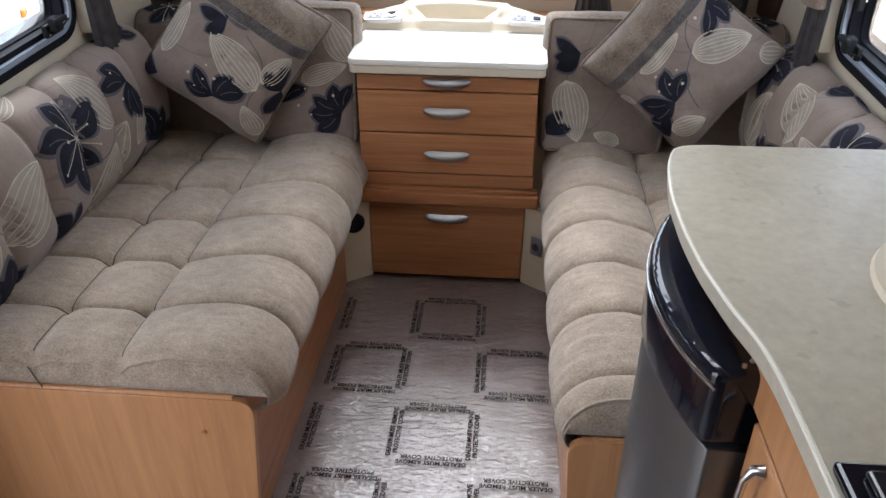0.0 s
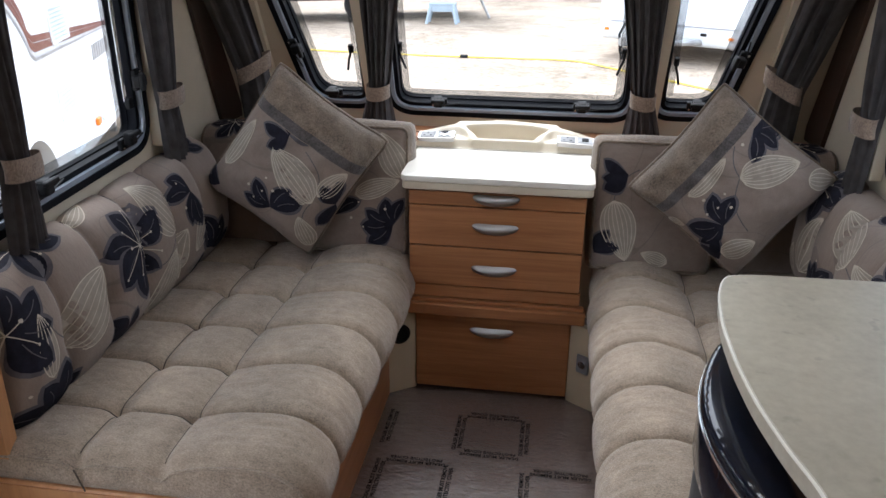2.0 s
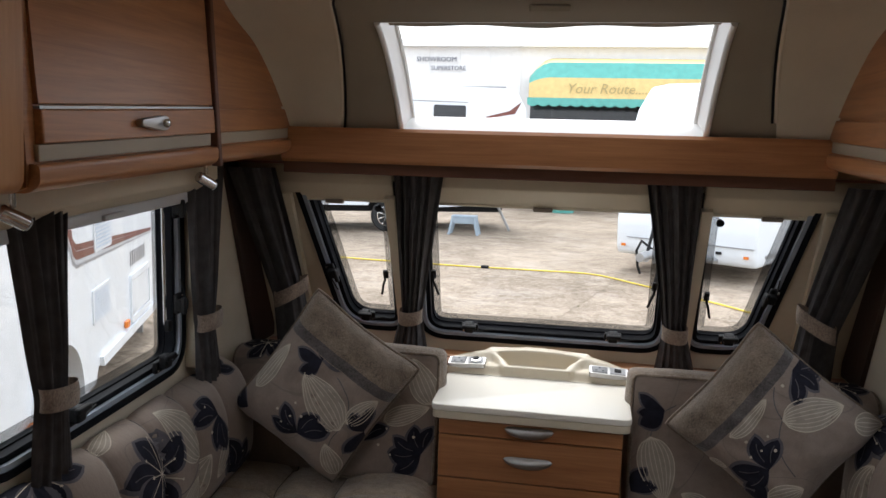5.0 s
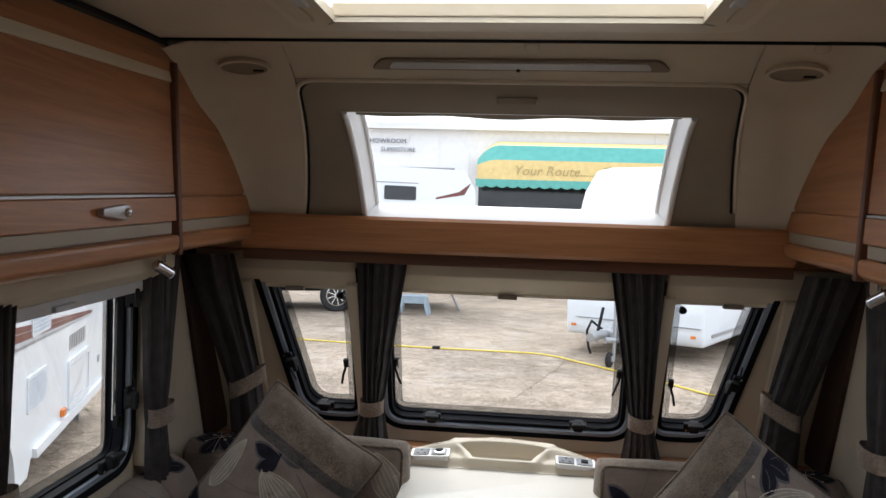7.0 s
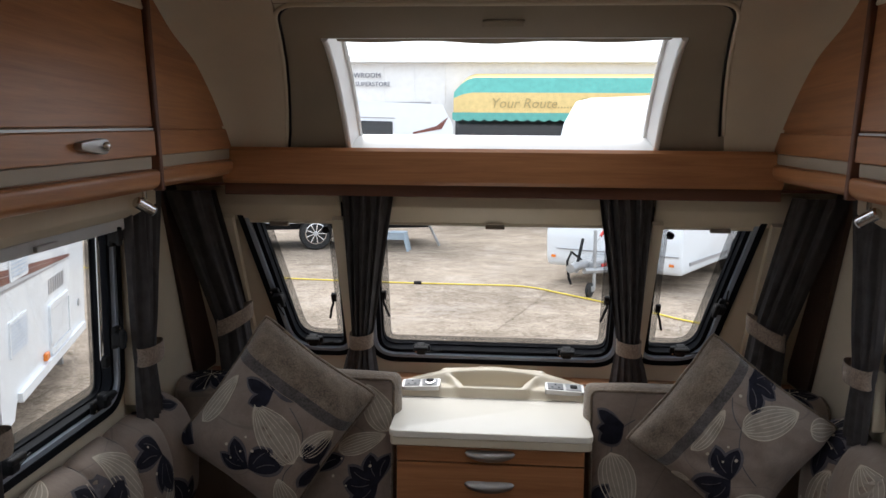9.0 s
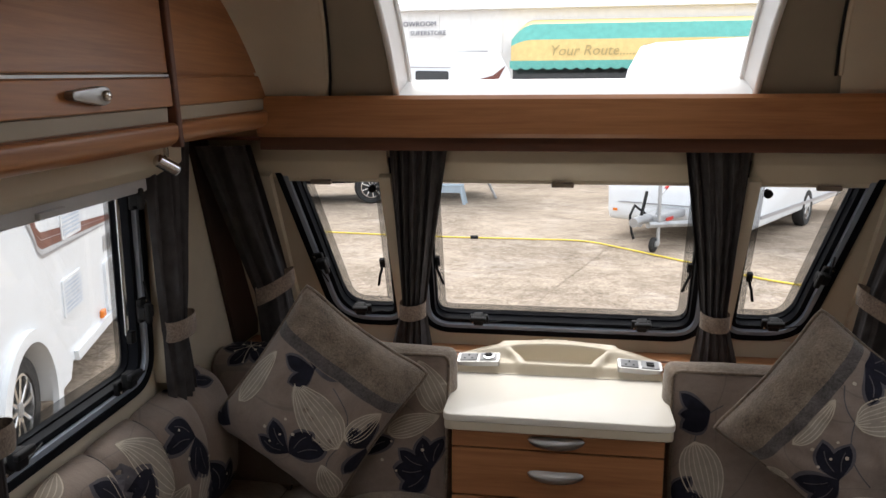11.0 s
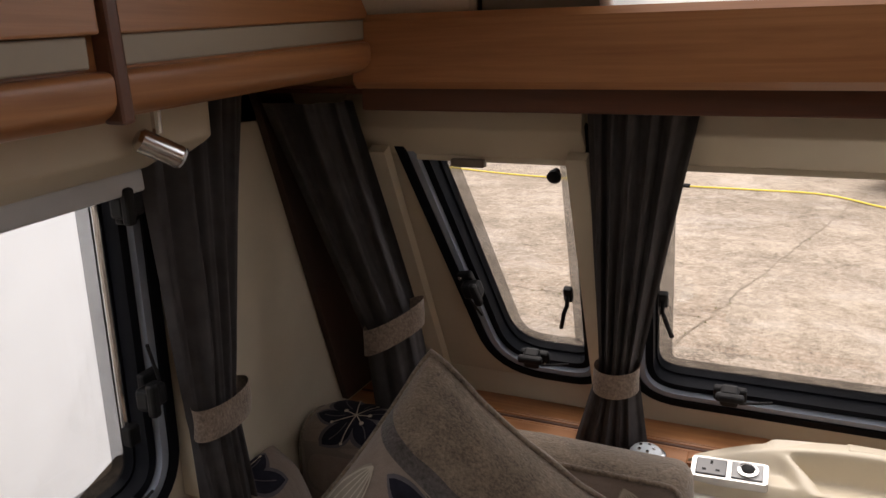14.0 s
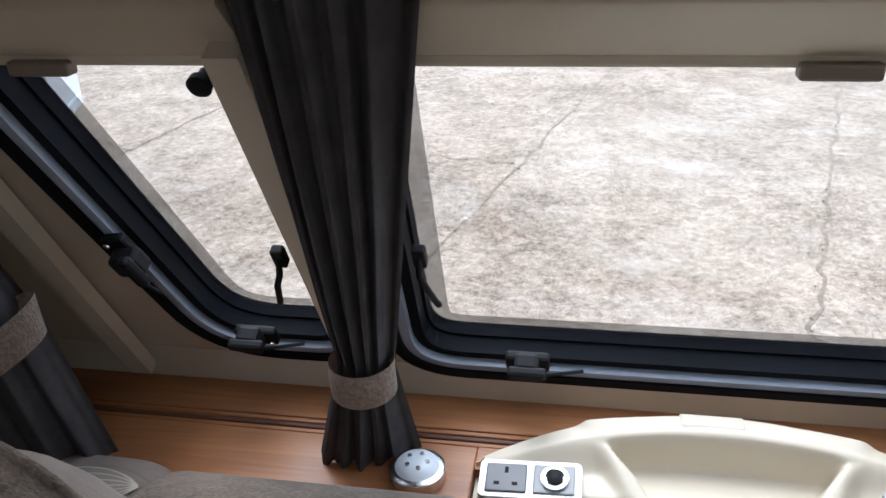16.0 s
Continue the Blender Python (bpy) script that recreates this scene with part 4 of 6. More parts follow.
part("plinth_rail", box((-0.272, CY + 0.006, 0.352), (0.272, CY + 0.030, 0.395), 0.003), wood_x, ch)
part("slide_out_board", box((-0.292, CY - 0.022, 0.296), (0.292, CY + 0.03, 0.338), 0.006), wood_x, ch, "cherry veneer pull-out bed board")
part("board_line", box((-0.285, CY - 0.008, 0.339), (0.285, CY + 0.02, 0.349), 0.002), wood_x, ch)
lo = part("lower_drawer", box((-0.250, CY + 0.004, 0.016), (0.250, CY + 0.024, 0.286), 0.003), wood_x, ch, "cherry veneer lower drawer front")
chest_handle(lo, CY + 0.004, 0.24)
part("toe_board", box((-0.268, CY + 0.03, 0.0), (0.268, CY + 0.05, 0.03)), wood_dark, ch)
top = rounded([(-0.289, 2.524), (0.289, 2.524), (0.292, 2.862), (-0.292, 2.862)], [0.028, 0.028, 0.01, 0.01], 6)
part("top", prism(top, 0.747, 0.766, "z", 0.004, 3), white_top, ch, "white laminate chest top", smooth=40)
part("top_edge", prism(shrink(top, 0.003), 0.722, 0.7475, "z", 0.004), cream, ch, "cream lower edge of the top")

# moulded tray behind the chest top
tr = thing("moulded_tray", (0, 2.88, 0.745), "cream moulded plastic tray with sunk grip behind the chest top", "tray")


def ease(a, b, t):
    k = max(0.0, min(1.0, (t - a) / (b - a)))
    return k * k * (3 - 2 * k)


def tray(u, v):
    """A low shelf that climbs to a bowed back rim; in its middle a raised trapezoid bowl."""
    x = -0.302 + 0.604 * u
    ax = abs(x)
    back = 2.982 - 0.078 * (ax / 0.3) ** 2.2
    y = 2.838 + (back - 2.838) * v
    rim = 0.834 - 0.034 * (ax / 0.3) ** 2
    z = 0.7675 + 0.026 * ease(0.0, 0.22, v) + (rim - 0.7935) * ease(0.45, 0.80, v)
    w = 0.118 + 0.066 * v
    bowl = ease(0.0, 0.020, w - ax) * ease(0.02, 0.10, v)
    z += bowl * max(0.0, (0.794 + 0.038 * v) - z)
    wi = 0.098 + 0.048 * ease(0.15, 0.85, v)
    sunk = ease(0.0, 0.016, wi - ax) * ease(0.14, 0.26, v) * ease(0.0, 0.08, 0.74 - v)
    z += sunk * (0.779 - z)
    if v > 0.975:
        z = min(z, LZ + 0.004)
    elif u < 0.010 or u > 0.990:
        z = min(z, 0.775)
    return (x, y, z)


part("moulding", surf(tray, 120, 64), cream, tr, smooth=60)
part("notch", box((-0.05, 2.955, 0.818), (0.03, 2.9815, 0.8348), 0.004), cream, tr, "pale plastic catch at the back edge")
for s in SIDES:
    m = frame_of((s * 0.232, 2.872, 0.800), (1, 0, -0.05 * s), (0, 0.97, 0.20))
    so = thing("socket_panel", (s * 0.23, 2.868, 0.80), "grey socket panel let into the cream tray", "socket", "tray sockets")
    part("surround", plate(rounded([(-0.062, -0.026), (0.062, -0.026), (0.062, 0.026), (-0.062, 0.026)], 0.008, 4), -0.012, 0.004, m), satin, so, "silver grey surround")
    part("socket", box((-0.054, -0.020, 0.003), (-0.004, 0.020, 0.0065), 0.002, m=m), plain("mid_grey_plastic", (0.14, 0.145, 0.155), 0.4), so, "dark grey three-pin socket")
    for u, v in ((-0.029, 0.010), (-0.040, -0.009), (-0.018, -0.009)):
        part("pin_hole", box((u - 0.0022 if v > 0 else u - 0.0034, v - 0.004 if v > 0 else v - 0.002, 0.006), (u + 0.0022 if v > 0 else u + 0.0034, v + 0.004 if v > 0 else v + 0.002, 0.0072), m=m), black_matt, so)
    part("plate", box((0.004, -0.020, 0.003), (0.054, 0.020, 0.0065), 0.002, m=m), plain("light_grey_plastic", (0.30, 0.31, 0.32), 0.4), so)
    if s < 0:
        part("aerial_ring", lathe([(0.017, 0.006), (0.017, 0.010), (0.012, 0.011), (0.011, 0.007)], m @ pose(0.030, 0, 0), 20), chrome, so, "round chrome-rimmed aerial outlet")
        part("aerial_core", lathe([(0.010, 0.006), (0.010, 0.012), (0.004, 0.014)], m @ pose(0.030, 0, 0), 16), black_matt, so)
    else:
        part("switch", box((0.018, -0.010, 0.006), (0.040, 0.010, 0.010), 0.002, m=m), black_matt, so)
pl = thing("puck_lamp", (-0.372, 2.872, LZ), "round push-on puck lamp with clear lens on the shelf", "lamp")
part("base", lathe([(0.034, 0.0), (0.036, 0.004), (0.035, 0.016), (0.030, 0.019)], pose(-0.372, 2.872, LZ), 28), chrome, pl, smooth=50)
part("lens", lathe([(0.029, 0.018), (0.024, 0.024), (0.010, 0.027)], pose(-0.372, 2.872, LZ), 24), lamp_lens, pl, smooth=60)
for k in range(5):
    a = 2 * math.pi * k / 5
    part("led", lathe([(0.004, 0.024), (0.003, 0.028)], pose(-0.372 + 0.013 * math.cos(a), 2.872 + 0.013 * math.sin(a), LZ), 8), chrome, pl)

# slanted corner panels beside the chest
for s in SIDES:
    cp = thing("kick_board", (s * 0.30, 2.54, 0), "cream panel beside the chest foot with an outlet", "panel", "corner panels")
    part("board", prism([(s * 0.252, CY + 0.03), (s * 0.252, CY + 0.01), (s * 0.335, CY - 0.045), (s * 0.345, CY - 0.02)], 0.0, 0.29, "z"), ochre_panel, cp)
    m = frame_of((s * 0.298, CY - 0.0215, 0.20), (0.084 * s, -0.055, 0) if s > 0 else (0.084, 0.055, 0), (0, 0, 1))
    if s < 0:
        part("vent", lathe([(0.034, 0.0), (0.034, 0.008), (0.027, 0.009), (0.024, -0.01)], m @ pose(0, 0.02, 0), 24), black_matt, cp, "round black air vent", smooth=50)
    else:
        part("outlet_plate", box((-0.022, -0.07, 0.0), (0.022, -0.005, 0.008), 0.003, m=m), plain("grey_outlet", (0.16, 0.16, 0.17), 0.4), cp, "grey outlet plate")
        part("outlet_ring", lathe([(0.014, 0.008), (0.013, 0.013), (0.008, 0.013)], m @ pose(0, -0.036, 0), 18), chrome, cp)


# ---------------------------------------------------------------- floor film
fl = thing("floor_film", (0, 1.4, 0), "brown crinkled protective film with printed warnings on the floor", "floor film")
part("film", surf(lambda u, v: (-0.36 + 0.72 * u, -1.2 + 3.80 * v, 0.001 + 0.0025 * noise.noise((u * 9, v * 40, 0))), 40, 160), film_cover, fl, smooth="all")


def printed_square(cx, cy, w, h, k):
    """Four lines of printed words round a square."""
    sides = [((cx, cy + h / 2), 180, w), ((cx, cy - h / 2), 180, w), ((cx - w / 2, cy), 90, h), ((cx + w / 2, cy), 90, h)]
    for i, ((x, y), turn, length) in enumerate(sides):
        if abs(x) > 0.33:
            continue
        bm = lettering("DEALER MUST REMOVE\nPROTECTIVE COVER", 0.0168, pose(x, y, 0.0068, 0, 0, turn), 0.0002, 0.00038)
        part("print", bm, ink, fl, "dark printed warning")


for j in range(7):
    for i in (-1, 0, 1):
        printed_square(0.03 + 0.42 * i + (0.21 if j % 2 else 0.0), 2.33 - 0.25 * j, 0.20, 0.19, j)


# ---------------------------------------------------------------- seats
def spline(pts, u):
    """A smooth line through points of the plane at u in 0..1."""
    k = u * (len(pts) - 1)
    i = min(int(k), len(pts) - 2)
    f = k - i
    a, b, c, d = [Vector(pts[max(0, min(len(pts) - 1, i + j))]) for j in (-1, 0, 1, 2)]
    return 0.5 * (2 * b + (c - a) * f + (2 * a - 5 * b + 4 * c - d) * f * f + (3 * b - a - 3 * c + d) * f ** 3)


def seat(s, y0, y1, edge, first, label):
    """A long bench cushion: a raised roll along the aisle and two rows of tufted squares behind it; edge: the aisle edge's distance from the middle."""
    pitch, l1, l2, inner = 0.199, 0.580, 0.757, 0.985
    st = thing("bench_seat_cushion", (s * 0.62, (y0 + y1) / 2, 0.385), label, "seat cushion", "bench cushions")
    outline = [(edge + 0.050, 0.335), (edge + 0.012, 0.350), (edge, 0.390), (edge + 0.018, 0.440), (edge + 0.065, 0.480), (edge + 0.135, 0.494), (l1 - 0.100, 0.484), (l1 - 0.035, 0.466), (l1, 0.454),
               (l1 + 0.05, 0.460), (l2 - 0.05, 0.460), (l2, 0.454), (l2 + 0.05, 0.460), (l2 + 0.12, 0.460), (inner, 0.456)]
    dense = [spline(outline, k / 300) for k in range(301)]
    run = [0.0]
    for a, b in zip(dense, dense[1:]):
        run.append(run[-1] + (b - a).length)

    def line(u):
        d = u * run[-1]
        k = next((i for i in range(300) if run[i + 1] >= d), 299)
        p = dense[k].lerp(dense[k + 1], (d - run[k]) / max(1e-6, run[k + 1] - run[k]))
        t = (dense[min(300, k + 2)] - dense[max(0, k - 1)]).normalized()
        return p, Vector((-t.y, t.x))
    cols = [line(k / 90) for k in range(91)]

    def puff(x, y):
        g = abs(math.sin(math.pi * (y - first) / pitch))
        valley = math.exp(-(g / 0.14) ** 1.2)
        dome = g ** 0.7
        if x < l1 - 0.02:
            k = max(0.0, min(1.0, (l1 - x) / 0.06))
            crease = 0.0016 * noise.noise((y * 60, x * 5, s * 3)) + 0.0012 * noise.noise((y * 130, x * 9, s))
            return 0.008 * dome - (0.010 + 0.003 * k) * valley + crease * k
        hem = min(abs(x - l1), abs(x - l2))
        line_dip = math.exp(-(hem / 0.010) ** 1.3)
        button = math.exp(-(hem / 0.020) ** 2) * math.exp(-(g / 0.30) ** 2)
        return 0.010 * dome * min(1.0, hem / 0.05) ** 0.5 - 0.011 * valley - 0.009 * line_dip - 0.012 * button

    def at(col, y):
        p, nrm = col
        e = max(0.0, 1 - (y - y0) / 0.055)
        far = max(0.0, (y - 2.45) / 0.45)
        q = puff(p.x, y) + 0.003 * noise.noise((y * 5, p.x * 6, s)) - 0.022 * e * e
        x = p.x + nrm.x * q + (0.03 * far if p.x < 0.5 else 0.0)
        return (s * x, y + 0.004 * e, p.y + nrm.y * q)
    seams = [first + pitch * k for k in range(9) if y0 + 0.03 < first + pitch * k < y1 - 0.02]
    ys = sorted(set([round(y0 + (y1 - y0) * k / 200, 5) for k in range(201)] + [round(y + d, 5) for y in seams for d in (-0.009, -0.005, -0.002, 0.0, 0.002, 0.005, 0.009)]))
    n = len(ys) - 1
    part("cushion", surf(lambda u, v: at(cols[round(u * 90)], ys[round(v * n)]), 90, n), seat_cloth, st, smooth="all")

    def endface(u, v):
        x, y, z = at(cols[round(v * 90)], y0)
        return (x, y - 0.010 * math.sin(math.pi * min(1, u * 1.02)) ** 0.8, z + (min(z, 0.382) - z) * u)
    part("end_border", surf(endface, 8, 90), seat_cloth, st, "boxed end of the cushion", smooth="all")
    part("end_piping", tube([Vector(at(c, y0)) + Vector((0, -0.003, 0.001)) for c in cols[6:]], 0.0034, 6), seat_cloth, st, smooth="all")
    part("end_seam", tube([(s * (l2 - 0.02 + 0.004 * k), y0 - 0.011, 0.385 + 0.013 * k) for k in range(5)], 0.0018, 5), seam_cloth, st, "seam cord with crease shade in its dark colour")
    # cords added along the seams; their dark colour draws the creases' shade
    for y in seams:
        part("seam", tube([Vector(at(c, y)) + Vector((0, 0, 0.0004)) for c in cols[2:]], 0.0026, 5), seam_cloth, st, "seam cord with crease shade in its dark colour")
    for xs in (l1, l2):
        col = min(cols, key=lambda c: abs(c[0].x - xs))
        part("seam", tube([Vector(at(col, y)) + Vector((0, 0, 0.0002)) for y in ys[4:]], 0.0016, 5), seam_cloth, st, "seam cord with crease shade in its dark colour")
        for y in seams:
            p = at(col, y)
            part("button", lathe([(0.008, -0.003), (0.008, 0.002), (0.004, 0.0045)], pose(*p), 10), seat_cloth, st, "covered button", smooth=60)
    return st


seat(-1, 1.515, 2.90, 0.252, 1.690 - 0.398, "taupe chenille bench cushion with tufted squares on a wooden base")
seat(1, 1.465, 2.90, 0.298, 1.930 - 0.597, "taupe chenille bench cushion with tufted squares on a wooden base")

for s, yn, xe, bx in ((-1, 1.505, 0.30, 0.332), (1, 1.452, 0.318, 0.346)):
    bs = thing("wooden_bench", (s * 0.65, 2.2, 0), "cherry veneer bench base with a rounded end panel", "bench base", "bench bases")
    pts = [(s * bx, 0.0), (s * xe, 0.378), (s * 0.992, 0.378), (s * 0.992, 0.0)]
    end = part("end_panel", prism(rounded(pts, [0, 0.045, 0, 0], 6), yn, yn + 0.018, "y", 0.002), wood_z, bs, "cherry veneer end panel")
    part("edge_trim", tube([(s * xe + s * 0.045, yn + 0.009, 0.380), (s * 0.985, yn + 0.009, 0.380)], 0.006, 8), wood_z, bs)
    part("screw_cap", lathe([(0.006, 0), (0.006, 0.003), (0.003, 0.005)], frame_of((s * (0.415 if s < 0 else 0.43), yn, 0.29 if s < 0 else 0.345), (1, 0, 0), (0, 0, 1)), 12), wood_z, end, "wood-toned screw cap")
    part("front_panel", box((min(s * bx, s * (bx + 0.018)), yn + 0.018, 0.0), (max(s * bx, s * (bx + 0.018)), 2.54, 0.37)), wood_y, bs, "cherry veneer base front")
    part("seat_board", box((min(s * (bx + 0.02), s * 0.99), yn + 0.02, 0.355), (max(s * (bx + 0.02), s * 0.99), 3.0, 0.371)), wood_y, bs)
    if s < 0:
        part("latch", tube([(s * bx + 0.004, 2.0, 0.31), (s * bx + 0.018, 2.02, 0.32), (s * bx + 0.018, 2.07, 0.32), (s * bx + 0.004, 2.09, 0.31)], 0.005, 8), chrome, bs, "chrome flap latch")


def petal_rows(length, width, nose=1.25, n=10, m=4):
    """A pointed petal from its root at 0 along x: rows of points across it."""
    rows = []
    for i in range(n + 1):
        t = i / n
        w = width * (math.sin(math.pi * t ** nose) ** 0.75 if 0 < t < 1 else 0.02)
        rows.append([(length * t, w * (2 * j / m - 1) + 0.10 * length * math.sin(math.pi * t)) for j in range(m + 1)])
    return rows


def strip_rows(pts, w):
    """A thin printed line through points, as rows of two."""
    rows = []
    for i, p in enumerate(pts):
        d = (Vector(pts[min(i + 1, len(pts) - 1)]) - Vector(pts[max(i - 1, 0)])).normalized()
        rows.append([(p[0] - d.y * w, p[1] + d.x * w), (p[0] + d.y * w, p[1] - d.x * w)])
    return rows


class Cloth:
    """A cushion's face fn(a, b), su by sv metres, on which motifs are printed as thin patches."""

    def __init__(self, parent, fn, su, sv, out, lo=(0.0, 0.0), hi=(1.0, 1.0)):
        self.parent, self.fn, self.su, self.sv, self.out, self.lo, self.hi = parent, fn, su, sv, Vector(out), lo, hi

    def point(self, a, b, lift):
        a = min(self.hi[0] - 0.004, max(self.lo[0] + 0.004, a))
        b = min(self.hi[1] - 0.004, max(self.lo[1] + 0.004, b))
        e = 0.004
        p = Vector(self.fn(a, b))
        n = (Vector(self.fn(min(1, a + e), b)) - Vector(self.fn(a - e, b))).cross(Vector(self.fn(a, min(1, b + e))) - Vector(self.fn(a, b - e)))
        n = n.normalized() if n.length > 1e-9 else self.out
        return p + (n if n.dot(self.out) > 0 else -n) * lift

    def patch(self, bm, at, turn, rows, lift, mat):
        ca, sa = math.cos(radians(turn)), math.sin(radians(turn))
        vs = [[bm.verts.new(self.point(at[0] + (x * ca - y * sa) / self.su, at[1] + (x * sa + y * ca) / self.sv, lift)) for x, y in row] for row in rows]
        for r0, r1 in zip(vs, vs[1:]):
            for k in range(len(r0) - 1):
                f = bm.faces.new((r0[k], r0[k + 1], r1[k + 1], r1[k]))
                f.material_index = mat

    def bloom(self, at, turns, size, dots=0, heart=False, grey=()):
        """Navy petals with slate rims at the given turns; dots: cream stamens."""
        bm = bmesh.new()
        size *= 1.18
        for k, turn in enumerate(turns):
            z = size * (1.0 - 0.10 * (k % 2))
            w = z * (0.26 + 0.05 * (k % 3))
            self.patch(bm, at, turn, petal_rows(z, w), 0.0012 + 0.0002 * k, 1)
            self.patch(bm, at, turn + 1.5, petal_rows(z * 0.93, w * 0.76), 0.0020 + 0.0002 * k, 0)
            if size > 0.09:
                self.patch(bm, at, turn + 3, strip_rows([(z * (0.25 + 0.5 * j / 5), 0.02 * z + 0.05 * z * math.sin(3 * j / 5)) for j in range(6)], 0.0011), 0.0034, 1)
        for turn in grey:
            self.patch(bm, at, turn, petal_rows(size * 0.85, size * 0.30), 0.0008, 1)
        for k in range(dots):
            a = (turns[0] + 360 * k / dots) if heart else turns[0] - 35 + 70 * k / max(1, dots - 1)
            r = size * ((0.28 + 0.22 * (k % 3)) if heart else (0.55 + 0.35 * (k % 2)))
            d = 0.0046 if k % 3 == 0 else 0.0034
            c = (at[0] + r * math.cos(radians(a)) / self.su, at[1] + r * math.sin(radians(a)) / self.sv)
            ring_ = [[(d * q * math.cos(2 * math.pi * j / 8), d * q * math.sin(2 * math.pi * j / 8)) for j in range(9)] for q in (0.05, 1.0)]
            self.patch(bm, c, 0, ring_, 0.0042, 2)
            if heart:
                self.patch(bm, at, a, strip_rows([(r * j / 4, 0) for j in range(5)], 0.0011), 0.0038, 2)
        part("printed_flower", bm, PRINT, self.parent, "navy printed flower")

    def leaf(self, root, tip, wide=0.30, lines=7):
        """A pale leaf drawn in cream lines that run from root to tip."""
        bm = bmesh.new()
        d = Vector(((tip[0] - root[0]) * self.su, (tip[1] - root[1]) * self.sv))
        turn, length = math.degrees(math.atan2(d.y, d.x)), d.length
        self.patch(bm, root, turn, [[(x, y - 0.10 * length * math.sin(math.pi * i / 9)) for x, y in row] for i, row in enumerate(petal_rows(length, wide * length, 0.75))], 0.0013, 3)
        for k in range(lines):
            q = 2 * k / (lines - 1) - 1
            pts = [(length * t, wide * length * q * (math.sin(math.pi * t ** 0.75) ** 0.75 if 0 < t < 1 else 0)) for t in [j / 14 for j in range(15)]]
            self.patch(bm, root, turn, strip_rows(pts, 0.0011 if abs(q) < 0.99 else 0.0014), 0.0022, 2)
        part("printed_leaf", bm, PRINT, self.parent, "cream line-drawn printed leaf")

    def stem(self, a, b, bow=0.15):
        bm = bmesh.new()
        d = Vector(((b[0] - a[0]) * self.su, (b[1] - a[1]) * self.sv))
        pts = [(d.length * j / 16, bow * d.length * math.sin(math.pi * j / 16)) for j in range(17)]
        self.patch(bm, a, math.degrees(math.atan2(d.y, d.x)), strip_rows(pts, 0.0014), 0.0007, 1)
        part("printed_stem", bm, PRINT, self.parent)


REST = [(0.052, 0.445), (0.110, 0.525), (0.124, 0.620), (0.110, 0.715), (0.070, 0.793), (0.004, 0.822)]


def backrest(s, y0, y1, seed):
    """A long floral bolster along the side wall, quilted in rolls. Returns its cloth, and a way from (y, z) to the cloth's own place."""
    n_roll = 6
    th = thing("backrest_cushion", (s * 0.93, (y0 + y1) / 2, 0.47), "floral print backrest cushion quilted in rolls along the wall", "backrest cushion", "side backrests")

    def fn(u, v):
        y = y0 + (y1 - y0) * v
        g = abs(math.sin(math.pi * v * n_roll))
        valley = math.exp(-(g / 0.22) ** 1.1)
        d, z = spline(REST, max(0.0, min(1.0, u)))
        tuft = math.exp(-((u - 0.40) / 0.10) ** 2) * math.exp(-(g / 0.45) ** 2)
        deep = 0.014 * valley + 0.024 * tuft - 0.008 * g ** 0.7
        end = min(1.0, min(v, 1 - v) * (y1 - y0) / 0.045)
        d = max(0.003, d - deep * min(1.0, d / 0.06)) * (0.72 + 0.28 * math.sqrt(max(0.0, end)))
        z += -0.007 * valley * u + 0.004 * g * u + 0.004 * noise.noise((y * 7, u * 4, seed))
        return (s * (0.992 - d), y, z + DIP * 0.6 * (y - 2.3))
    part("cushion", surf(fn, 48, 216), floral_cloth, th, smooth="all")

    def cap(u, v):
        x, y, z = fn(v, 0.0)
        return (x + (s * 0.985 - x) * u, y - 0.012 * math.sin(math.pi * u) ** 0.5, z)
    part("end_border", surf(cap, 5, 44), floral_cloth, th, smooth="all")
    for k in range(1, n_roll):
        p = Vector(fn(0.40, k / n_roll))
        part("button", lathe([(0.007, -0.002), (0.007, 0.003), (0.004, 0.006)], frame_of(p, (0, 1, 0), (0, 0, -s)), 12), grey_band_cloth, th, "covered button", smooth=60)
        part("fold_seam", tube([Vector(fn(j / 40, k / n_roll)) + Vector((-s * 0.0006, 0, 0.0006)) for j in range(2, 39)], 0.0017, 5), grey_band_cloth, th)

    def where(y, z):
        z -= DIP * 0.6 * (y - 2.3)
        k = next((i for i in range(len(REST) - 2) if z < REST[i + 1][1]), len(REST) - 2)
        u = (k + (z - REST[k][1]) / (REST[k + 1][1] - REST[k][1])) / (len(REST) - 1)
        return (min(0.97, max(0.02, u)), (y - y0) / (y1 - y0))
    return Cloth(th, fn, 0.46, y1 - y0, (-s, 0, 0.6)), where


# turns on the bolsters: 0 points up, 90 towards the front windows
cl, at = backrest(-1, 1.56, 2.62, 0.0)
cl.leaf(at(1.735, 0.575), at(1.905, 0.700), 0.34, 8)
cl.leaf(at(2.105, 0.470), at(2.215, 0.615), 0.26)
cl.leaf(at(2.225, 0.520), at(2.300, 0.640), 0.26, 5)
cl.leaf(at(2.240, 0.660), at(2.140, 0.800), 0.30, 8)
cl.leaf(at(1.900, 0.790), at(1.990, 0.825), 0.22, 5)
cl.leaf(at(1.640, 0.560), at(1.650, 0.700), 0.20, 5)
cl.leaf(at(2.420, 0.660), at(2.330, 0.560), 0.28, 5)
cl.bloom(at(2.051, 0.690), (-80, -25, 65, 140, 185, 235), 0.118, 9, True, (30,))
cl.bloom(at(2.365, 0.730), (-85, -50, 170, 205), 0.095, 3)
cl.bloom(at(2.465, 0.520), (-10, 30, -50, 75), 0.095, 3)
cl.bloom(at(2.345, 0.490), (50, 95), 0.060)
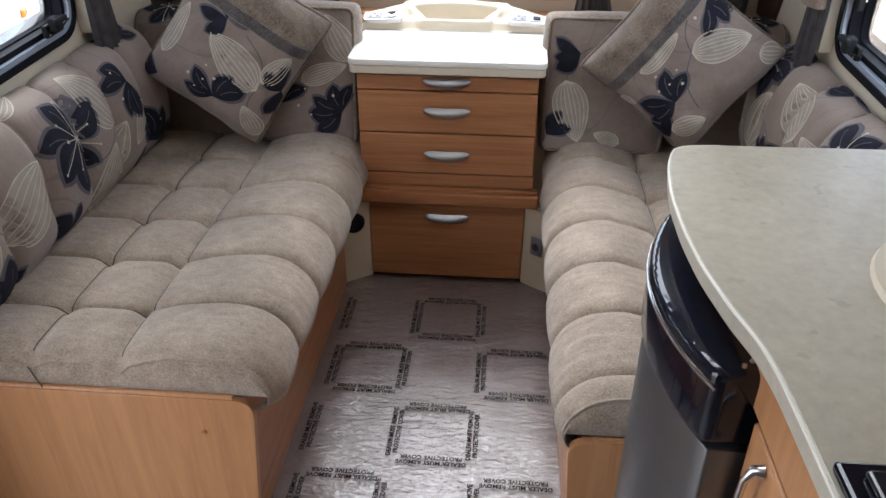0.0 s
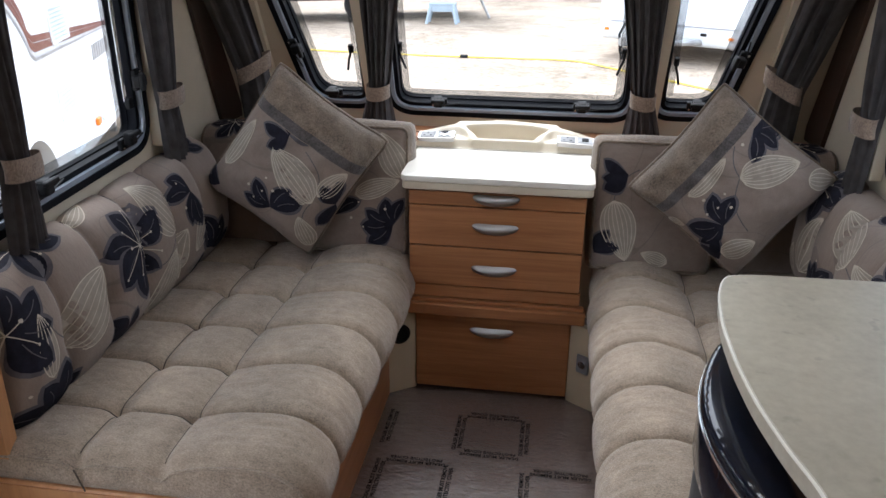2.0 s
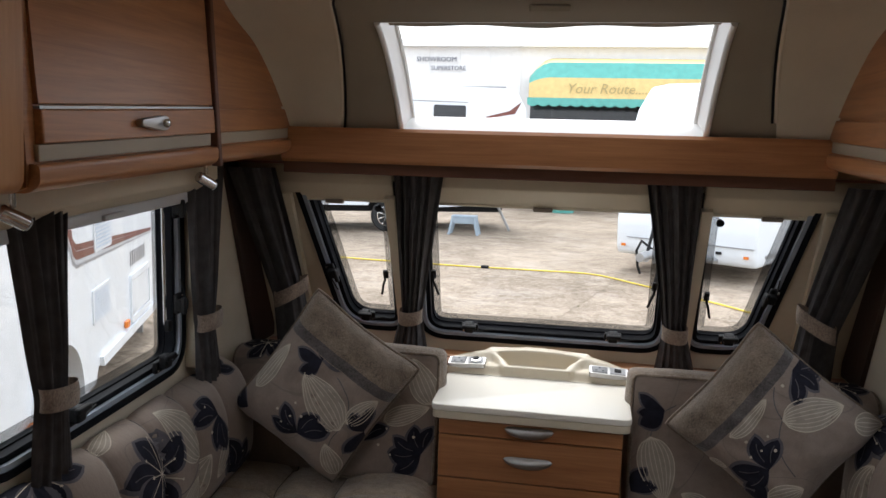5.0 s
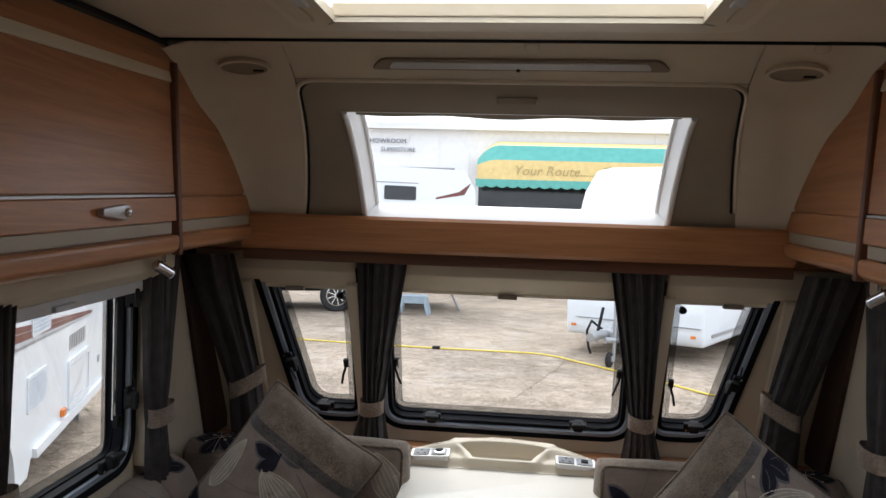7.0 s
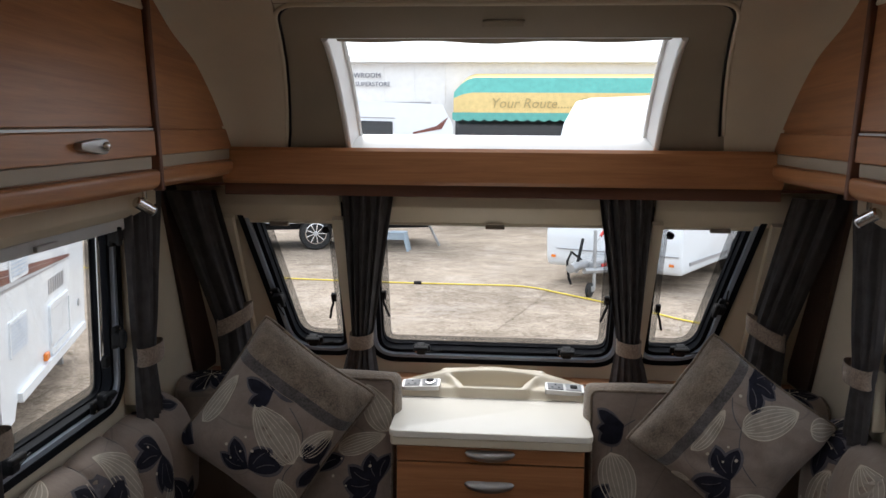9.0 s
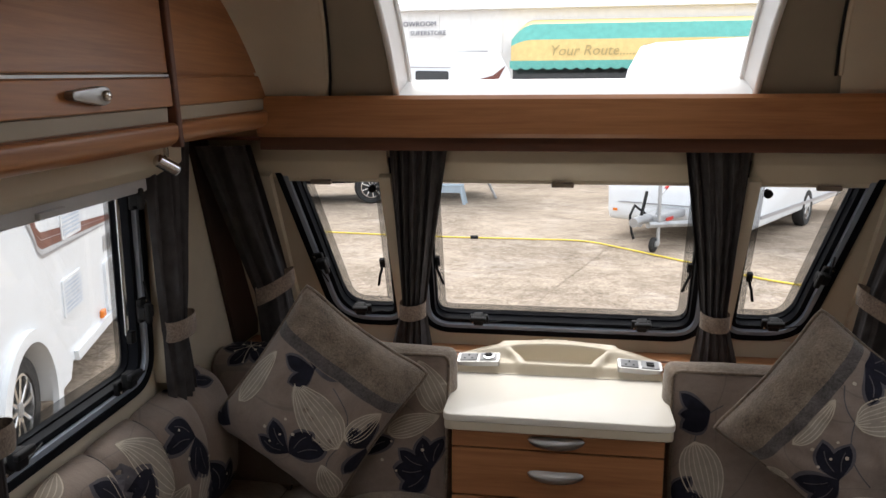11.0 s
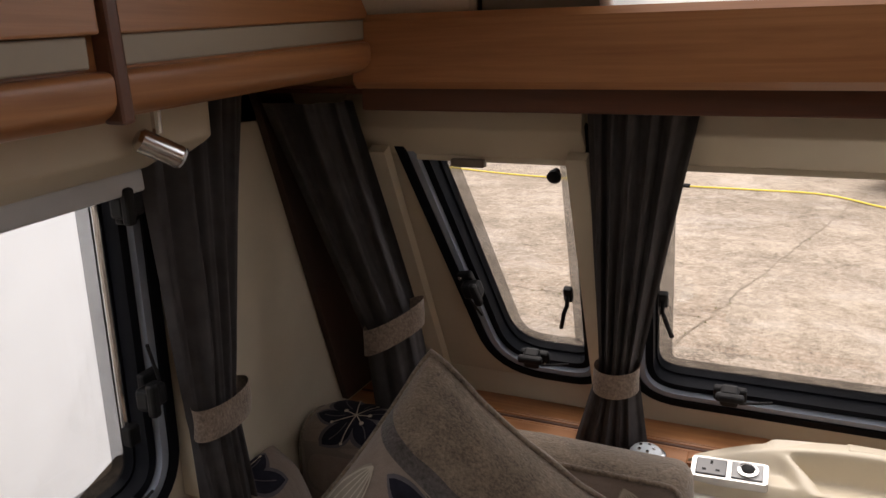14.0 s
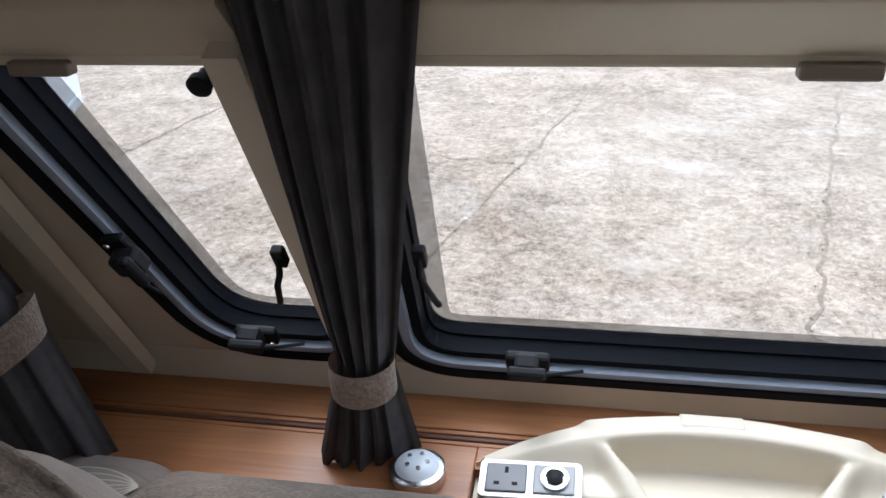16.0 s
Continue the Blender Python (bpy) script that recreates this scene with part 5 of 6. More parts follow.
cl.bloom(at(1.955, 0.490), (-35, 30, -80), 0.070)
cl.bloom(at(1.655, 0.455), (-70, -25, 15, 60), 0.115, 2, False, (40,))
cl.bloom(at(1.575, 0.690), (60, 100, 140, 20), 0.105, 5, True)
cl.bloom(at(1.745, 0.800), (75, 115, 185, 250, -80), 0.105, 4, True)
cl.bloom(at(2.500, 0.835), (-90, 90, 140), 0.080, 4, True)
cl.stem(at(1.66, 0.70), at(1.74, 0.60))
cl.stem(at(2.10, 0.60), at(2.24, 0.66))
cl, at = backrest(1, 1.56, 2.62, 5.3)
cl.leaf(at(2.180, 0.700), at(2.330, 0.790), 0.36, 8)
cl.leaf(at(2.480, 0.560), at(2.450, 0.730), 0.26)
cl.leaf(at(2.020, 0.660), at(2.150, 0.720), 0.24)
cl.leaf(at(2.560, 0.500), at(2.540, 0.620), 0.26, 5)
cl.leaf(at(1.860, 0.560), at(1.760, 0.700), 0.32, 8)
cl.bloom(at(2.530, 0.790), (-60, 10, 70, 130, 200, 250), 0.100, 8, True)
cl.bloom(at(2.170, 0.830), (80, 110, -70), 0.085, 2)
cl.bloom(at(2.330, 0.560), (-30, 10, 50), 0.080, 2)
cl.bloom(at(1.960, 0.740), (-80, -20, 40, 100, 170, 225), 0.100, 8, True)
cl.bloom(at(1.700, 0.500), (-40, 20, 70), 0.095, 2)
cl.stem(at(2.18, 0.70), at(2.05, 0.60))


def pillow(name, label, c, u, v, w, h, thick, seed, mat_fn, group, piping=band_cloth, corner=0.12):
    """A stuffed cushion: half-width w along u, half-height h along v."""
    th = thing(name, c, label, "cushion", group)
    m = frame_of(c, u, v)

    def face(side):
        def fn(a, b):
            p, q = 2 * a - 1, 2 * b - 1
            # pinched sides, pointed corners
            px = p * w * (1 - 0.075 * (1 - q * q) * abs(p) ** 2)
            py = q * h * (1 - 0.075 * (1 - p * p) * abs(q) ** 2)
            cut = 1 - 0.035 * (p * q) ** 6
            px, py = px * cut, py * cut
            t = ((1 - p ** 4) * (1 - q ** 4)) ** 0.55
            t *= 1 + 0.12 * noise.noise((p * 2 + seed, q * 2, side)) + 0.05 * noise.noise((p * 6 + seed, q * 6, side))
            # creases that run in from the corners
            t *= 1 - 0.10 * (abs(p * q) ** 1.5) * (1 + noise.noise(((p - q) * 7 + seed, (p + q) * 1.5, side)))
            rim = 0.010 * noise.noise((p * 3 + seed, q * 3, 4.0))
            return m @ Vector((px, py, side * thick * t + rim))
        return fn
    front = face(1)
    mat_fn(th, front, w, h, seed)
    part("back", surf(face(-1), 28, 28), floral_cloth, th, smooth="all")
    rim = []
    for k in range(4):
        for j in range(24):
            t = j / 24
            a, b = [(t, 0), (1, t), (1 - t, 1), (0, 1 - t)][k]
            rim.append(front(a, b))
    part("piping", tube(rim + [rim[0]], 0.0055, 6), piping, th, "fabric piping", smooth="all")
    return Cloth(th, front, 2 * w, 2 * h, m.to_3x3() @ Vector((0, 0, 1)), (0, 0), (0.70, 1))


def on(p, q):
    """From the cushion's middle, -1 to 1 both ways, to its cloth's own place."""
    return ((p + 1) / 2, (q + 1) / 2)


def sub_surf(front, a0, a1, nu, nv):
    """The part of a cushion's face between a0 and a1."""
    return surf(lambda a, b: front(a0 + (a1 - a0) * a, b), nu, nv)


def banded(hi):
    """Floral cushion with a beige chenille band and a grey one across."""
    def build(th, front, w, h, seed):
        part("print_panel", sub_surf(front, 0.0, 1 - hi, 40, 56), floral_cloth, th, "taupe print panel", smooth="all")
        part("grey_band", sub_surf(front, 1 - hi, 1 - hi + 0.07, 6, 56), grey_band_cloth, th, "grey chenille band", smooth="all")
        part("beige_band", sub_surf(front, 1 - hi + 0.07, 1.0, 14, 56), band_cloth, th, "beige chenille band", smooth="all")
    return build


# scatter cushions, standing on a corner against the front corners
def diamond(tip, bot, lft, rgt):
    """Axes of a cushion from its four corners: centre, u, v and half sizes; u runs along the bottom-left to top-right way."""
    tip, bot, lft, rgt = map(Vector, (tip, bot, lft, rgt))
    c = (tip + bot + lft + rgt) / 4
    u = ((rgt - bot) + (tip - lft)) / 4
    v = ((tip - rgt) + (lft - bot)) / 4
    return c, u, v


c, u, v = diamond((-0.645, 2.575, 1.090), (-0.585, 2.50, 0.475), (-0.905, 2.52, 0.725), (-0.335, 2.585, 0.845))
v2 = v - u.normalized() * v.dot(u.normalized())
cl = pillow("scatter_cushion", "floral scatter cushion with beige and grey bands on its corner", c, u, v2, u.length, v.length, 0.095, 1.7, banded(0.30), "scatter cushions")
cl.leaf(on(-0.22, -0.60), on(0.10, 0.32), 0.27, 9)
cl.leaf(on(-0.10, -0.62), on(0.37, -0.80), 0.26)
cl.leaf(on(-0.48, 0.82), on(0.25, 0.78), 0.17, 6)
cl.leaf(on(-0.80, -0.95), on(-0.50, -0.55), 0.30)
cl.bloom(on(-0.62, -0.12), (55, -15, -50, 95), 0.088, 5)
cl.bloom(on(0.36, 0.22), (100, 150, 20), 0.075, 0, False, (-70,))
cl.bloom(on(-0.10, -0.93), (15, 60, 170), 0.075)
cl.bloom(on(-0.80, 0.72), (60, 100), 0.06)
cl.stem(on(-0.60, -0.70), on(-0.22, -0.60))
cl.stem(on(-0.22, -0.60), on(0.30, -0.10), -0.2)
c, u, v = diamond((0.628, 2.575, 1.085), (0.672, 2.50, 0.470), (0.412, 2.585, 0.785), (0.925, 2.53, 0.80))
v2 = v - u.normalized() * v.dot(u.normalized())
cl = pillow("scatter_cushion", "floral scatter cushion with beige and grey bands on its corner", c, v2, -u, v.length, u.length, 0.095, 8.2, banded(0.30), "scatter cushions")
cl.leaf(on(0.05, -0.18), on(-0.40, -0.86), 0.27, 9)
cl.leaf(on(0.36, 0.46), on(0.36, -0.25), 0.20, 7)
cl.leaf(on(-0.52, 0.80), on(-0.74, 0.36), 0.32)
cl.leaf(on(-0.62, -0.75), on(-0.97, -0.97), 0.34, 6)
cl.leaf(on(0.30, 0.95), on(0.10, 0.86), 0.25, 5)
cl.bloom(on(-0.26, 0.46), (-30, -65, 45, 85), 0.088, 5)
cl.bloom(on(0.34, -0.80), (130, 180, 215), 0.080, 1)
cl.bloom(on(-0.60, 0.92), (-40, 0), 0.070)
cl.stem(on(0.05, -0.18), on(-0.55, 0.30), -0.15)
cl.stem(on(0.05, -0.18), on(0.38, -0.45), 0.12)


def box_cushion(s, x0, x1, y, zb, zt, seed):
    """An upright boxed cushion with a chenille border, leaning on the shelf."""
    th = thing("box_cushion", (s * (x0 + x1) / 2, y, zb), "upright floral box cushion with beige chenille border", "cushion", "front backrests")
    m = frame_of((s * (x0 + x1) / 2, y, (zb + zt) / 2), (1, 0, 0), (0, 0.16, 1))
    w, h, t = (x1 - x0) / 2, (zt - zb) / 2, 0.055
    def fr(a, b):
        p, q = 2 * a - 1, 2 * b - 1
        bul = 0.022 * ((1 - p ** 4) * (1 - q ** 4)) ** 0.6 + 0.004 * noise.noise((p * 2 + seed, q * 2, 1))
        return m @ Vector((p * w * (1 - 0.02 * q * q), q * h, t + bul))
    part("front", surf(fr, 20, 20), floral_cloth, th, "floral print front", smooth="all")
    shape = rounded([(-w, -h), (w, -h), (w, h), (-w, h)], 0.025, 5)
    n = len(shape)

    def bord(a, b):
        k = a * n
        i = int(k) % n
        p = Vector(shape[i]).lerp(Vector(shape[(i + 1) % n]), k - int(k))
        out = 0.020 * math.sin(math.pi * b) ** 0.7 + 0.004 * noise.noise((p.x * 14 + seed, p.y * 14, b * 2))
        q = p * (1 + out / p.length)
        return m @ Vector((q.x, q.y, -t + (2 * t + 0.003) * b))
    part("border", surf(bord, n * 3, 10), band_cloth, th, "beige chenille border", smooth="all")
    part("back", plate(shrink(shape, 0.008), -t + 0.004, -t + 0.012, m), band_cloth, th)
    part("piping", tube([m @ Vector((p[0], p[1], t + 0.003)) for p in shape] + [m @ Vector((shape[0][0], shape[0][1], t + 0.003))], 0.0055, 6), band_cloth, th, smooth="all")
    return Cloth(th, fr, 2 * w, 2 * h, (0, -1, 0.16))


# turns on the upright cushions: 0 points to the east, 90 up
cl = box_cushion(-1, 0.292, 0.65, 2.70, 0.458, 0.862, 11.3)
cl.leaf(on(0.92, 0.25), on(0.55, 0.92), 0.28)
cl.leaf(on(0.10, -0.05), on(0.88, 0.20), 0.20, 8)
cl.leaf(on(-0.5, 0.2), on(-0.3, 0.9), 0.25)
cl.bloom(on(0.78, -0.52), (150, 105, 180, 70, 215), 0.090, 2)
cl.bloom(on(-0.3, -0.4), (30, 80, 140, 200), 0.090, 3)
cl = box_cushion(1, 0.294, 0.65, 2.70, 0.458, 0.850, 14.9)
cl.bloom(on(-0.48, 0.52), (150, 190, 215), 0.075)
cl.leaf(on(-0.68, 0.10), on(-0.42, -0.85), 0.27, 9)
cl.leaf(on(0.30, -0.85), on(-0.15, -0.70), 0.25)
cl.bloom(on(-0.95, -0.75), (60, 15), 0.075)
cl.bloom(on(0.4, 0.3), (30, 90, 150, 210), 0.090, 3)
cl.stem(on(-0.68, 0.10), on(-0.30, 0.60))
for s, sd in ((-1, 20.4), (1, 23.1)):
    # corner bolster, its rounded top above the backrest
    th = thing("corner_bolster", (s * 0.84, 2.78, 0.46), "floral corner bolster with navy flowers behind the scatter cushion", "cushion", "corner bolsters")
    def bol(u, v, s=s):
        a = math.pi * u
        x = 0.66 + 0.325 * v
        r = 0.086 * (1 - abs(2 * v - 1) ** 8 * 0.3)
        return (s * x, 2.755 - r * math.cos(a), (0.785 if u not in (0, 1) else 0.46) + r * math.sin(a) * 0.75)
    part("cushion", surf(bol, 28, 24), floral_cloth, th, "floral print cover", smooth="all")
    cl = Cloth(th, bol, 0.27, 0.325, (0, -0.6, 0.8), (0.06, 0), (0.94, 1))
    cl.leaf((0.40, 0.42), (0.52, 0.06), 0.30)
    cl.bloom((0.42, 0.68), (-80, -20, 40, 95, 150, 215), 0.080, 7, True)
    for e in (0.0, 1.0):
        part("piping", tube([bol(k / 24, e) for k in range(25)], 0.005, 6), band_cloth, th, "fabric piping", smooth="all")
        part("end_panel", surf(lambda u, v, e=e: (bol(v, e)[0], bol(v, e)[1] + (2.755 - bol(v, e)[1]) * u, bol(v, e)[2] + (0.70 - bol(v, e)[2]) * u * (1 if 0 < v < 1 else 0)), 3, 24), floral_cloth, th, "floral end panel")


# ---------------------------------------------------------------- curtains
def curtain(top0, top1, tie0, tie1, bot0, bot1, normal, folds, label, group, seed, bulge=0.03, tie=0.025):
    """A gathered curtain held by a tieback: widths at the top, at the tie and at the hem, folded along the normal."""
    th = thing("curtain", bot0, label, "curtain", group)
    T, Ti, B, N = [(Vector(a), Vector(b)) for a, b in ((top0, top1), (tie0, tie1), (bot0, bot1))] + [Vector(normal).normalized()]
    ft = (T[0].z - Ti[0].z) / (T[0].z - B[0].z)

    def fn(u, v):
        if v < ft:
            k = v / ft
            e = k ** 1.5
            a, b = T[0].lerp(Ti[0], k), T[1].lerp(Ti[1], k)
            # the sides hang nearly straight, then draw in
            a = a.lerp(T[0] + (Ti[0] - T[0]) * e, 0.4)
            b = b.lerp(T[1] + (Ti[1] - T[1]) * e, 0.4)
        else:
            k = (v - ft) / (1 - ft)
            e = math.sin(k * math.pi / 2)
            a, b = Ti[0].lerp(B[0], e), Ti[1].lerp(B[1], e)
        narrow = (1 - 0.45 * math.exp(-((v - ft) / 0.10) ** 2)) * (1 if v < ft else 0.65)
        ph = u * folds * 2 * math.pi + 1.1 * math.sin(5 * u + seed) + 1.8 * noise.noise((u * 3, v * 1.1, seed))
        amp = (0.013 if folds > 3 else 0.017) * narrow * (0.8 + 0.9 * noise.noise((u * 5, seed, v * 1.5)))
        p = a.lerp(b, u) + N * (amp * math.sin(ph) + 0.0024 * math.sin(2.7 * ph + 3 * v + seed) * narrow + bulge * math.sin(math.pi * u) * (1 - 0.3 * v))
        return p
    part("cloth", surf(fn, folds * 18, 60), curtain_cloth, th, "charcoal gathered cloth", smooth="all")
    loop = []
    for k in range(25):
        a = 2 * math.pi * k / 24
        c, half = Ti[0].lerp(Ti[1], 0.5), (Ti[1] - Ti[0]) * 0.56
        loop.append(c + half * math.cos(a) + N * (0.028 * math.sin(a) + bulge * 0.6))
    def band(u, v):
        k = u * 24
        i = min(int(k), 23)
        p = loop[i].lerp(loop[i + 1], k - i)
        sag = 0.004 * math.cos(2 * math.pi * u)
        return p + Vector((0, 0, -tie + 2 * tie * v + sag)) + N * (0.003 * math.sin(math.pi * v))
    part("tieback", surf(band, 48, 6), tie_cloth, th, "beige fabric tieback", smooth="all")
    return th


for s in SIDES:
    # between the front windows
    curtain((s * 0.462, 2.715, 1.44), (s * 0.300, 2.715, 1.44), (s * 0.466, 2.890, 0.950), (s * 0.394, 2.890, 0.950), (s * 0.505, 2.885, LZ + 0.004), (s * 0.376, 2.920, LZ + 0.004),
            (0, -0.9, -0.35), 5, "charcoal curtain tied back between the front windows", "front curtains", 2.0 * s, 0.03, 0.023)
    # in the front corner
    curtain((s * 0.985, 2.66, 1.43), (s * 0.855, 2.73, 1.43), (s * 0.880, 2.775, 1.000), (s * 0.793, 2.825, 1.045), (s * 0.875, 2.80, LZ + 0.02), (s * 0.765, 2.85, LZ + 0.02),
            (-0.6 * s, -0.8, 0), 3, "charcoal curtain tied back in the front corner", "corner curtains", 3.0 + s, 0.055, 0.025)
    # on the side wall
    curtain((s * 0.955, 2.345, 1.455), (s * 0.955, 2.565, 1.455), (s * 0.955, 2.388, 0.995), (s * 0.955, 2.490, 0.995), (s * 0.955, 2.405, 0.80), (s * 0.955, 2.520, 0.80),
            (-s, 0, 0), 5, "charcoal curtain tied back beside the side window", "side curtains", 5.0 + s)
    curtain((s * 0.950, 1.665, 1.40), (s * 0.950, 1.850, 1.40), (s * 0.955, 1.735, 0.985), (s * 0.955, 1.825, 0.975), (s * 0.965, 1.715, 0.745), (s * 0.965, 1.845, 0.745),
            (-s, 0, 0), 5, "charcoal curtain tied back beside the side window", "side curtains", 7.0 + s)
    # boards behind the corner curtain; the corner's shade is put into their colour
    cb2 = thing("corner_board", (s * 0.985, 2.68, 0.8), "cherry corner board behind the curtain, shade in its dark colour", "board", "corner boards", "structure")
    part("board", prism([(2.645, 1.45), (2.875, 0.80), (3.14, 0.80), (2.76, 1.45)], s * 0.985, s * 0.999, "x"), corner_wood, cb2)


# ---------------------------------------------------------------- kitchen
WT = 0.94
kt = thing("kitchen_worktop", (0.7, 0.9, WT), "stone-effect laminate worktop with a curved front edge", "worktop")
edge = [(0.998, 1.575), (0.50, 1.562), (0.445, 1.552), (0.424, 1.48), (0.412, 1.38), (0.411, 1.28), (0.417, 1.19), (0.431, 1.105), (0.446, 1.045), (0.451, 0.99), (0.452, 0.90), (0.452, -0.4), (0.998, -0.4)]
edge = rounded(edge, [0, 0.02, 0.05, 0.03, 0.03, 0.03, 0.03, 0.02, 0.02, 0.02, 0, 0, 0], 4)
part("top", prism(edge, WT - 0.028, WT, "z", 0.002), worktop_mat, kt)
part("edge_strip", tube([(p[0] - 0.0005, p[1], WT - 0.0025) for p in edge[1:50]], 0.0022, 6), white_top, kt, "pale bevelled front edge")
sk2 = thing("sink", (0.72, 1.13, WT), "round cream sink let into the worktop", "sink")
part("rim", lathe([(0.175, 0.0005), (0.172, 0.008), (0.150, 0.010), (0.142, 0.004)], pose(0.775, 1.135, WT), 48), cream, sk2, smooth=60)
part("bowl", lathe([(0.145, 0.006), (0.135, 0.003), (0.10, 0.0015), (0.02, 0.001)], pose(0.775, 1.135, WT), 48), cream, sk2, smooth=60)
hb = thing("hob", (0.7, 0.65, WT), "black framed hob with a glass lid set in the worktop", "hob")
part("frame", box((0.456, 0.30, WT), (0.93, 0.872, WT + 0.012), 0.004), black_gloss, hb)
part("glass_lid", box((0.474, 0.31, WT + 0.012), (0.92, 0.856, WT + 0.020), 0.003), dark_glass, hb)

ku = thing("kitchen_cabinet", (0.75, 0.6, 0), "cherry veneer kitchen base cabinet with chrome bow handle", "cabinet")
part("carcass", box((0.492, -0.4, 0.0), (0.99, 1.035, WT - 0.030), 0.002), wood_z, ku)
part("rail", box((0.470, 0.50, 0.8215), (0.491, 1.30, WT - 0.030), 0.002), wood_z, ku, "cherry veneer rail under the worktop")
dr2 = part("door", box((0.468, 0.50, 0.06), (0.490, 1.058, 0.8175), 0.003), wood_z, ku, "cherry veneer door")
part("handle", tube([(0.468, 1.000, 0.800), (0.457, 1.002, 0.798), (0.450, 1.003, 0.784), (0.448, 1.003, 0.745), (0.449, 1.003, 0.70), (0.456, 1.002, 0.674), (0.468, 1.000, 0.670)], [0.008, 0.0065, 0.005, 0.0045, 0.005, 0.0065, 0.008], 10), chrome, dr2, "chrome bow handle", smooth=60)

fg = thing("fridge", (0.65, 1.25, 0), "fridge with bowed silver door and glossy black top", "fridge")
part("body", box((0.492, 1.078, 0.02), (0.985, 1.44, 0.865), 0.006), black_matt, fg)


def bow(y):
    """The door's bow: its front line in x at y."""
    k = (y - 1.05) / (1.475 - 1.05)
    return 0.446 - 0.058 * math.sin(math.pi * min(1, max(0, k))) ** 0.8


ys = [1.075 + (1.475 - 1.075) * k / 20 for k in range(21)]
door = [(bow(y), y) for y in ys] + [(0.480, 1.475), (0.480, 1.075)]
part("door", prism(door, 0.04, 0.752, "z", 0.003), steel, fg, "bowed silver door", smooth=40)
part("control_top", prism([(bow(y) - 0.008, y) for y in ys] + [(0.490, 1.475), (0.490, 1.075)], 0.757, 0.868, "z", 0.012, 3), black_gloss, fg, "glossy black bowed control top", smooth=40)
part("chrome_line", tube([(bow(y) - 0.009, y, 0.846) for y in ys], 0.0022, 6), chrome, fg, "thin chrome line")
for k in range(3):
    part("screw", lathe([(0.004, 0), (0.003, 0.003)], pose(0.455 + 0.012 * k, 1.092 + 0.01 * (k % 2), 0.868), 8), chrome, fg)


# ---------------------------------------------------------------- outside: yard
G = -0.41
structure("ground", surf(lambda u, v: (-600 + 1200 * u, -600 + 1200 * v, G), 24, 24), concrete, "worn brown concrete yard", "ground")


def jagged(p, q, n, amp, seed):
    p, q = Vector(p), Vector(q)
    side = Vector((-(q - p).y, (q - p).x)).normalized()
    return [p.lerp(q, k / n) + side * amp * noise.noise((k * 0.7, seed, 0)) + side * amp * 0.4 * noise.noise((k * 2.3, seed, 5)) for k in range(n + 1)]


def crack(p, q, width, seed, n=50, amp=0.05):
    """A worn joint in the slab with ragged edges and grass in it."""
    th = thing("ground_crack", (*p, G), "ragged dark joint in the concrete with tufts of moss", "crack", "slab joints", "structure")
    mid = jagged(p, q, n, amp, seed)
    bm = bmesh.new()
    rows = []
    for k, c in enumerate(mid):
        d = (Vector(q) - Vector(p)).normalized()
        side = Vector((-d.y, d.x))
        w = width * (0.6 + 0.9 * abs(noise.noise((k * 0.9, seed + 3, 0))))
        rows.append([bm.verts.new((*(c + side * w), G + 0.004)), bm.verts.new((*(c - side * w), G + 0.004))])
    for a, b in zip(rows, rows[1:]):
        bm.faces.new((a[0], a[1], b[1], b[0]))
    part("joint", bm, crack_dark, th)
    rnd = random.Random(seed)
    bm = bmesh.new()
    for _ in range(22):
        c = mid[rnd.randrange(len(mid))]
        x, y = c.x + rnd.gauss(0, width * 1.6), c.y + rnd.gauss(0, width * 1.6)
        r = rnd.uniform(0.004, 0.013)
        h = rnd.uniform(0.006, 0.016)
        t = bm.verts.new((x, y, G + h))
        ring_ = [bm.verts.new((x + r * math.cos(a) * rnd.uniform(0.6, 1.3), y + r * math.sin(a) * rnd.uniform(0.6, 1.3), G + 0.003)) for a in (0, 1.05, 2.1, 3.15, 4.2, 5.25)]
        for i in range(6):
            bm.faces.new((ring_[i], ring_[(i + 1) % 6], t))
    part("moss", bm, moss, th, "green moss tufts")


crack((-0.98, 5.5), (0.86, 12.3), 0.008, 1.5, 70, 0.03)
crack((-3.75, 5.9), (-3.1, 9.0), 0.008, 4.5, 50, 0.03)
crack((0.70, 4.6), (2.35, 10.2), 0.012, 7.5, 60, 0.045)
crack((-2.2, 7.3), (-0.62, 7.05), 0.005, 9.5, 30)
crack((-5.4, 8.0), (-3.45, 7.1), 0.005, 12.5, 30)
crack((-2.9, 18.2), (0.4, 14.2), 0.01, 15.5, 40)

hose = thing("garden_hose", (0, 12, G), "yellow garden hose lying across the concrete yard", "hose")
hp = [(-9.0, 12.9), (-7.0, 12.95), (-5.2, 12.75), (-3.7, 12.35), (-1.8, 12.15), (-0.5, 12.12), (0.35, 12.05), (0.9, 11.5), (1.38, 10.93), (1.9, 10.3), (2.4, 9.66), (3.3, 9.1), (4.6, 8.6)]
pts = []
for i in range(len(hp) - 1):
    a, b, c, d = [Vector(hp[max(0, min(len(hp) - 1, i + k))]) for k in (-1, 0, 1, 2)]
    for j in range(8):
        f = j / 8
        q = 0.5 * (2 * b + (c - a) * f + (2 * a - 5 * b + 4 * c - d) * f * f + (3 * b - a - 3 * c + d) * f ** 3)
        pts.append((q.x, q.y, G + 0.018))
part("pipe", tube(pts, 0.012, 8), hose_yellow, hose, smooth="all")
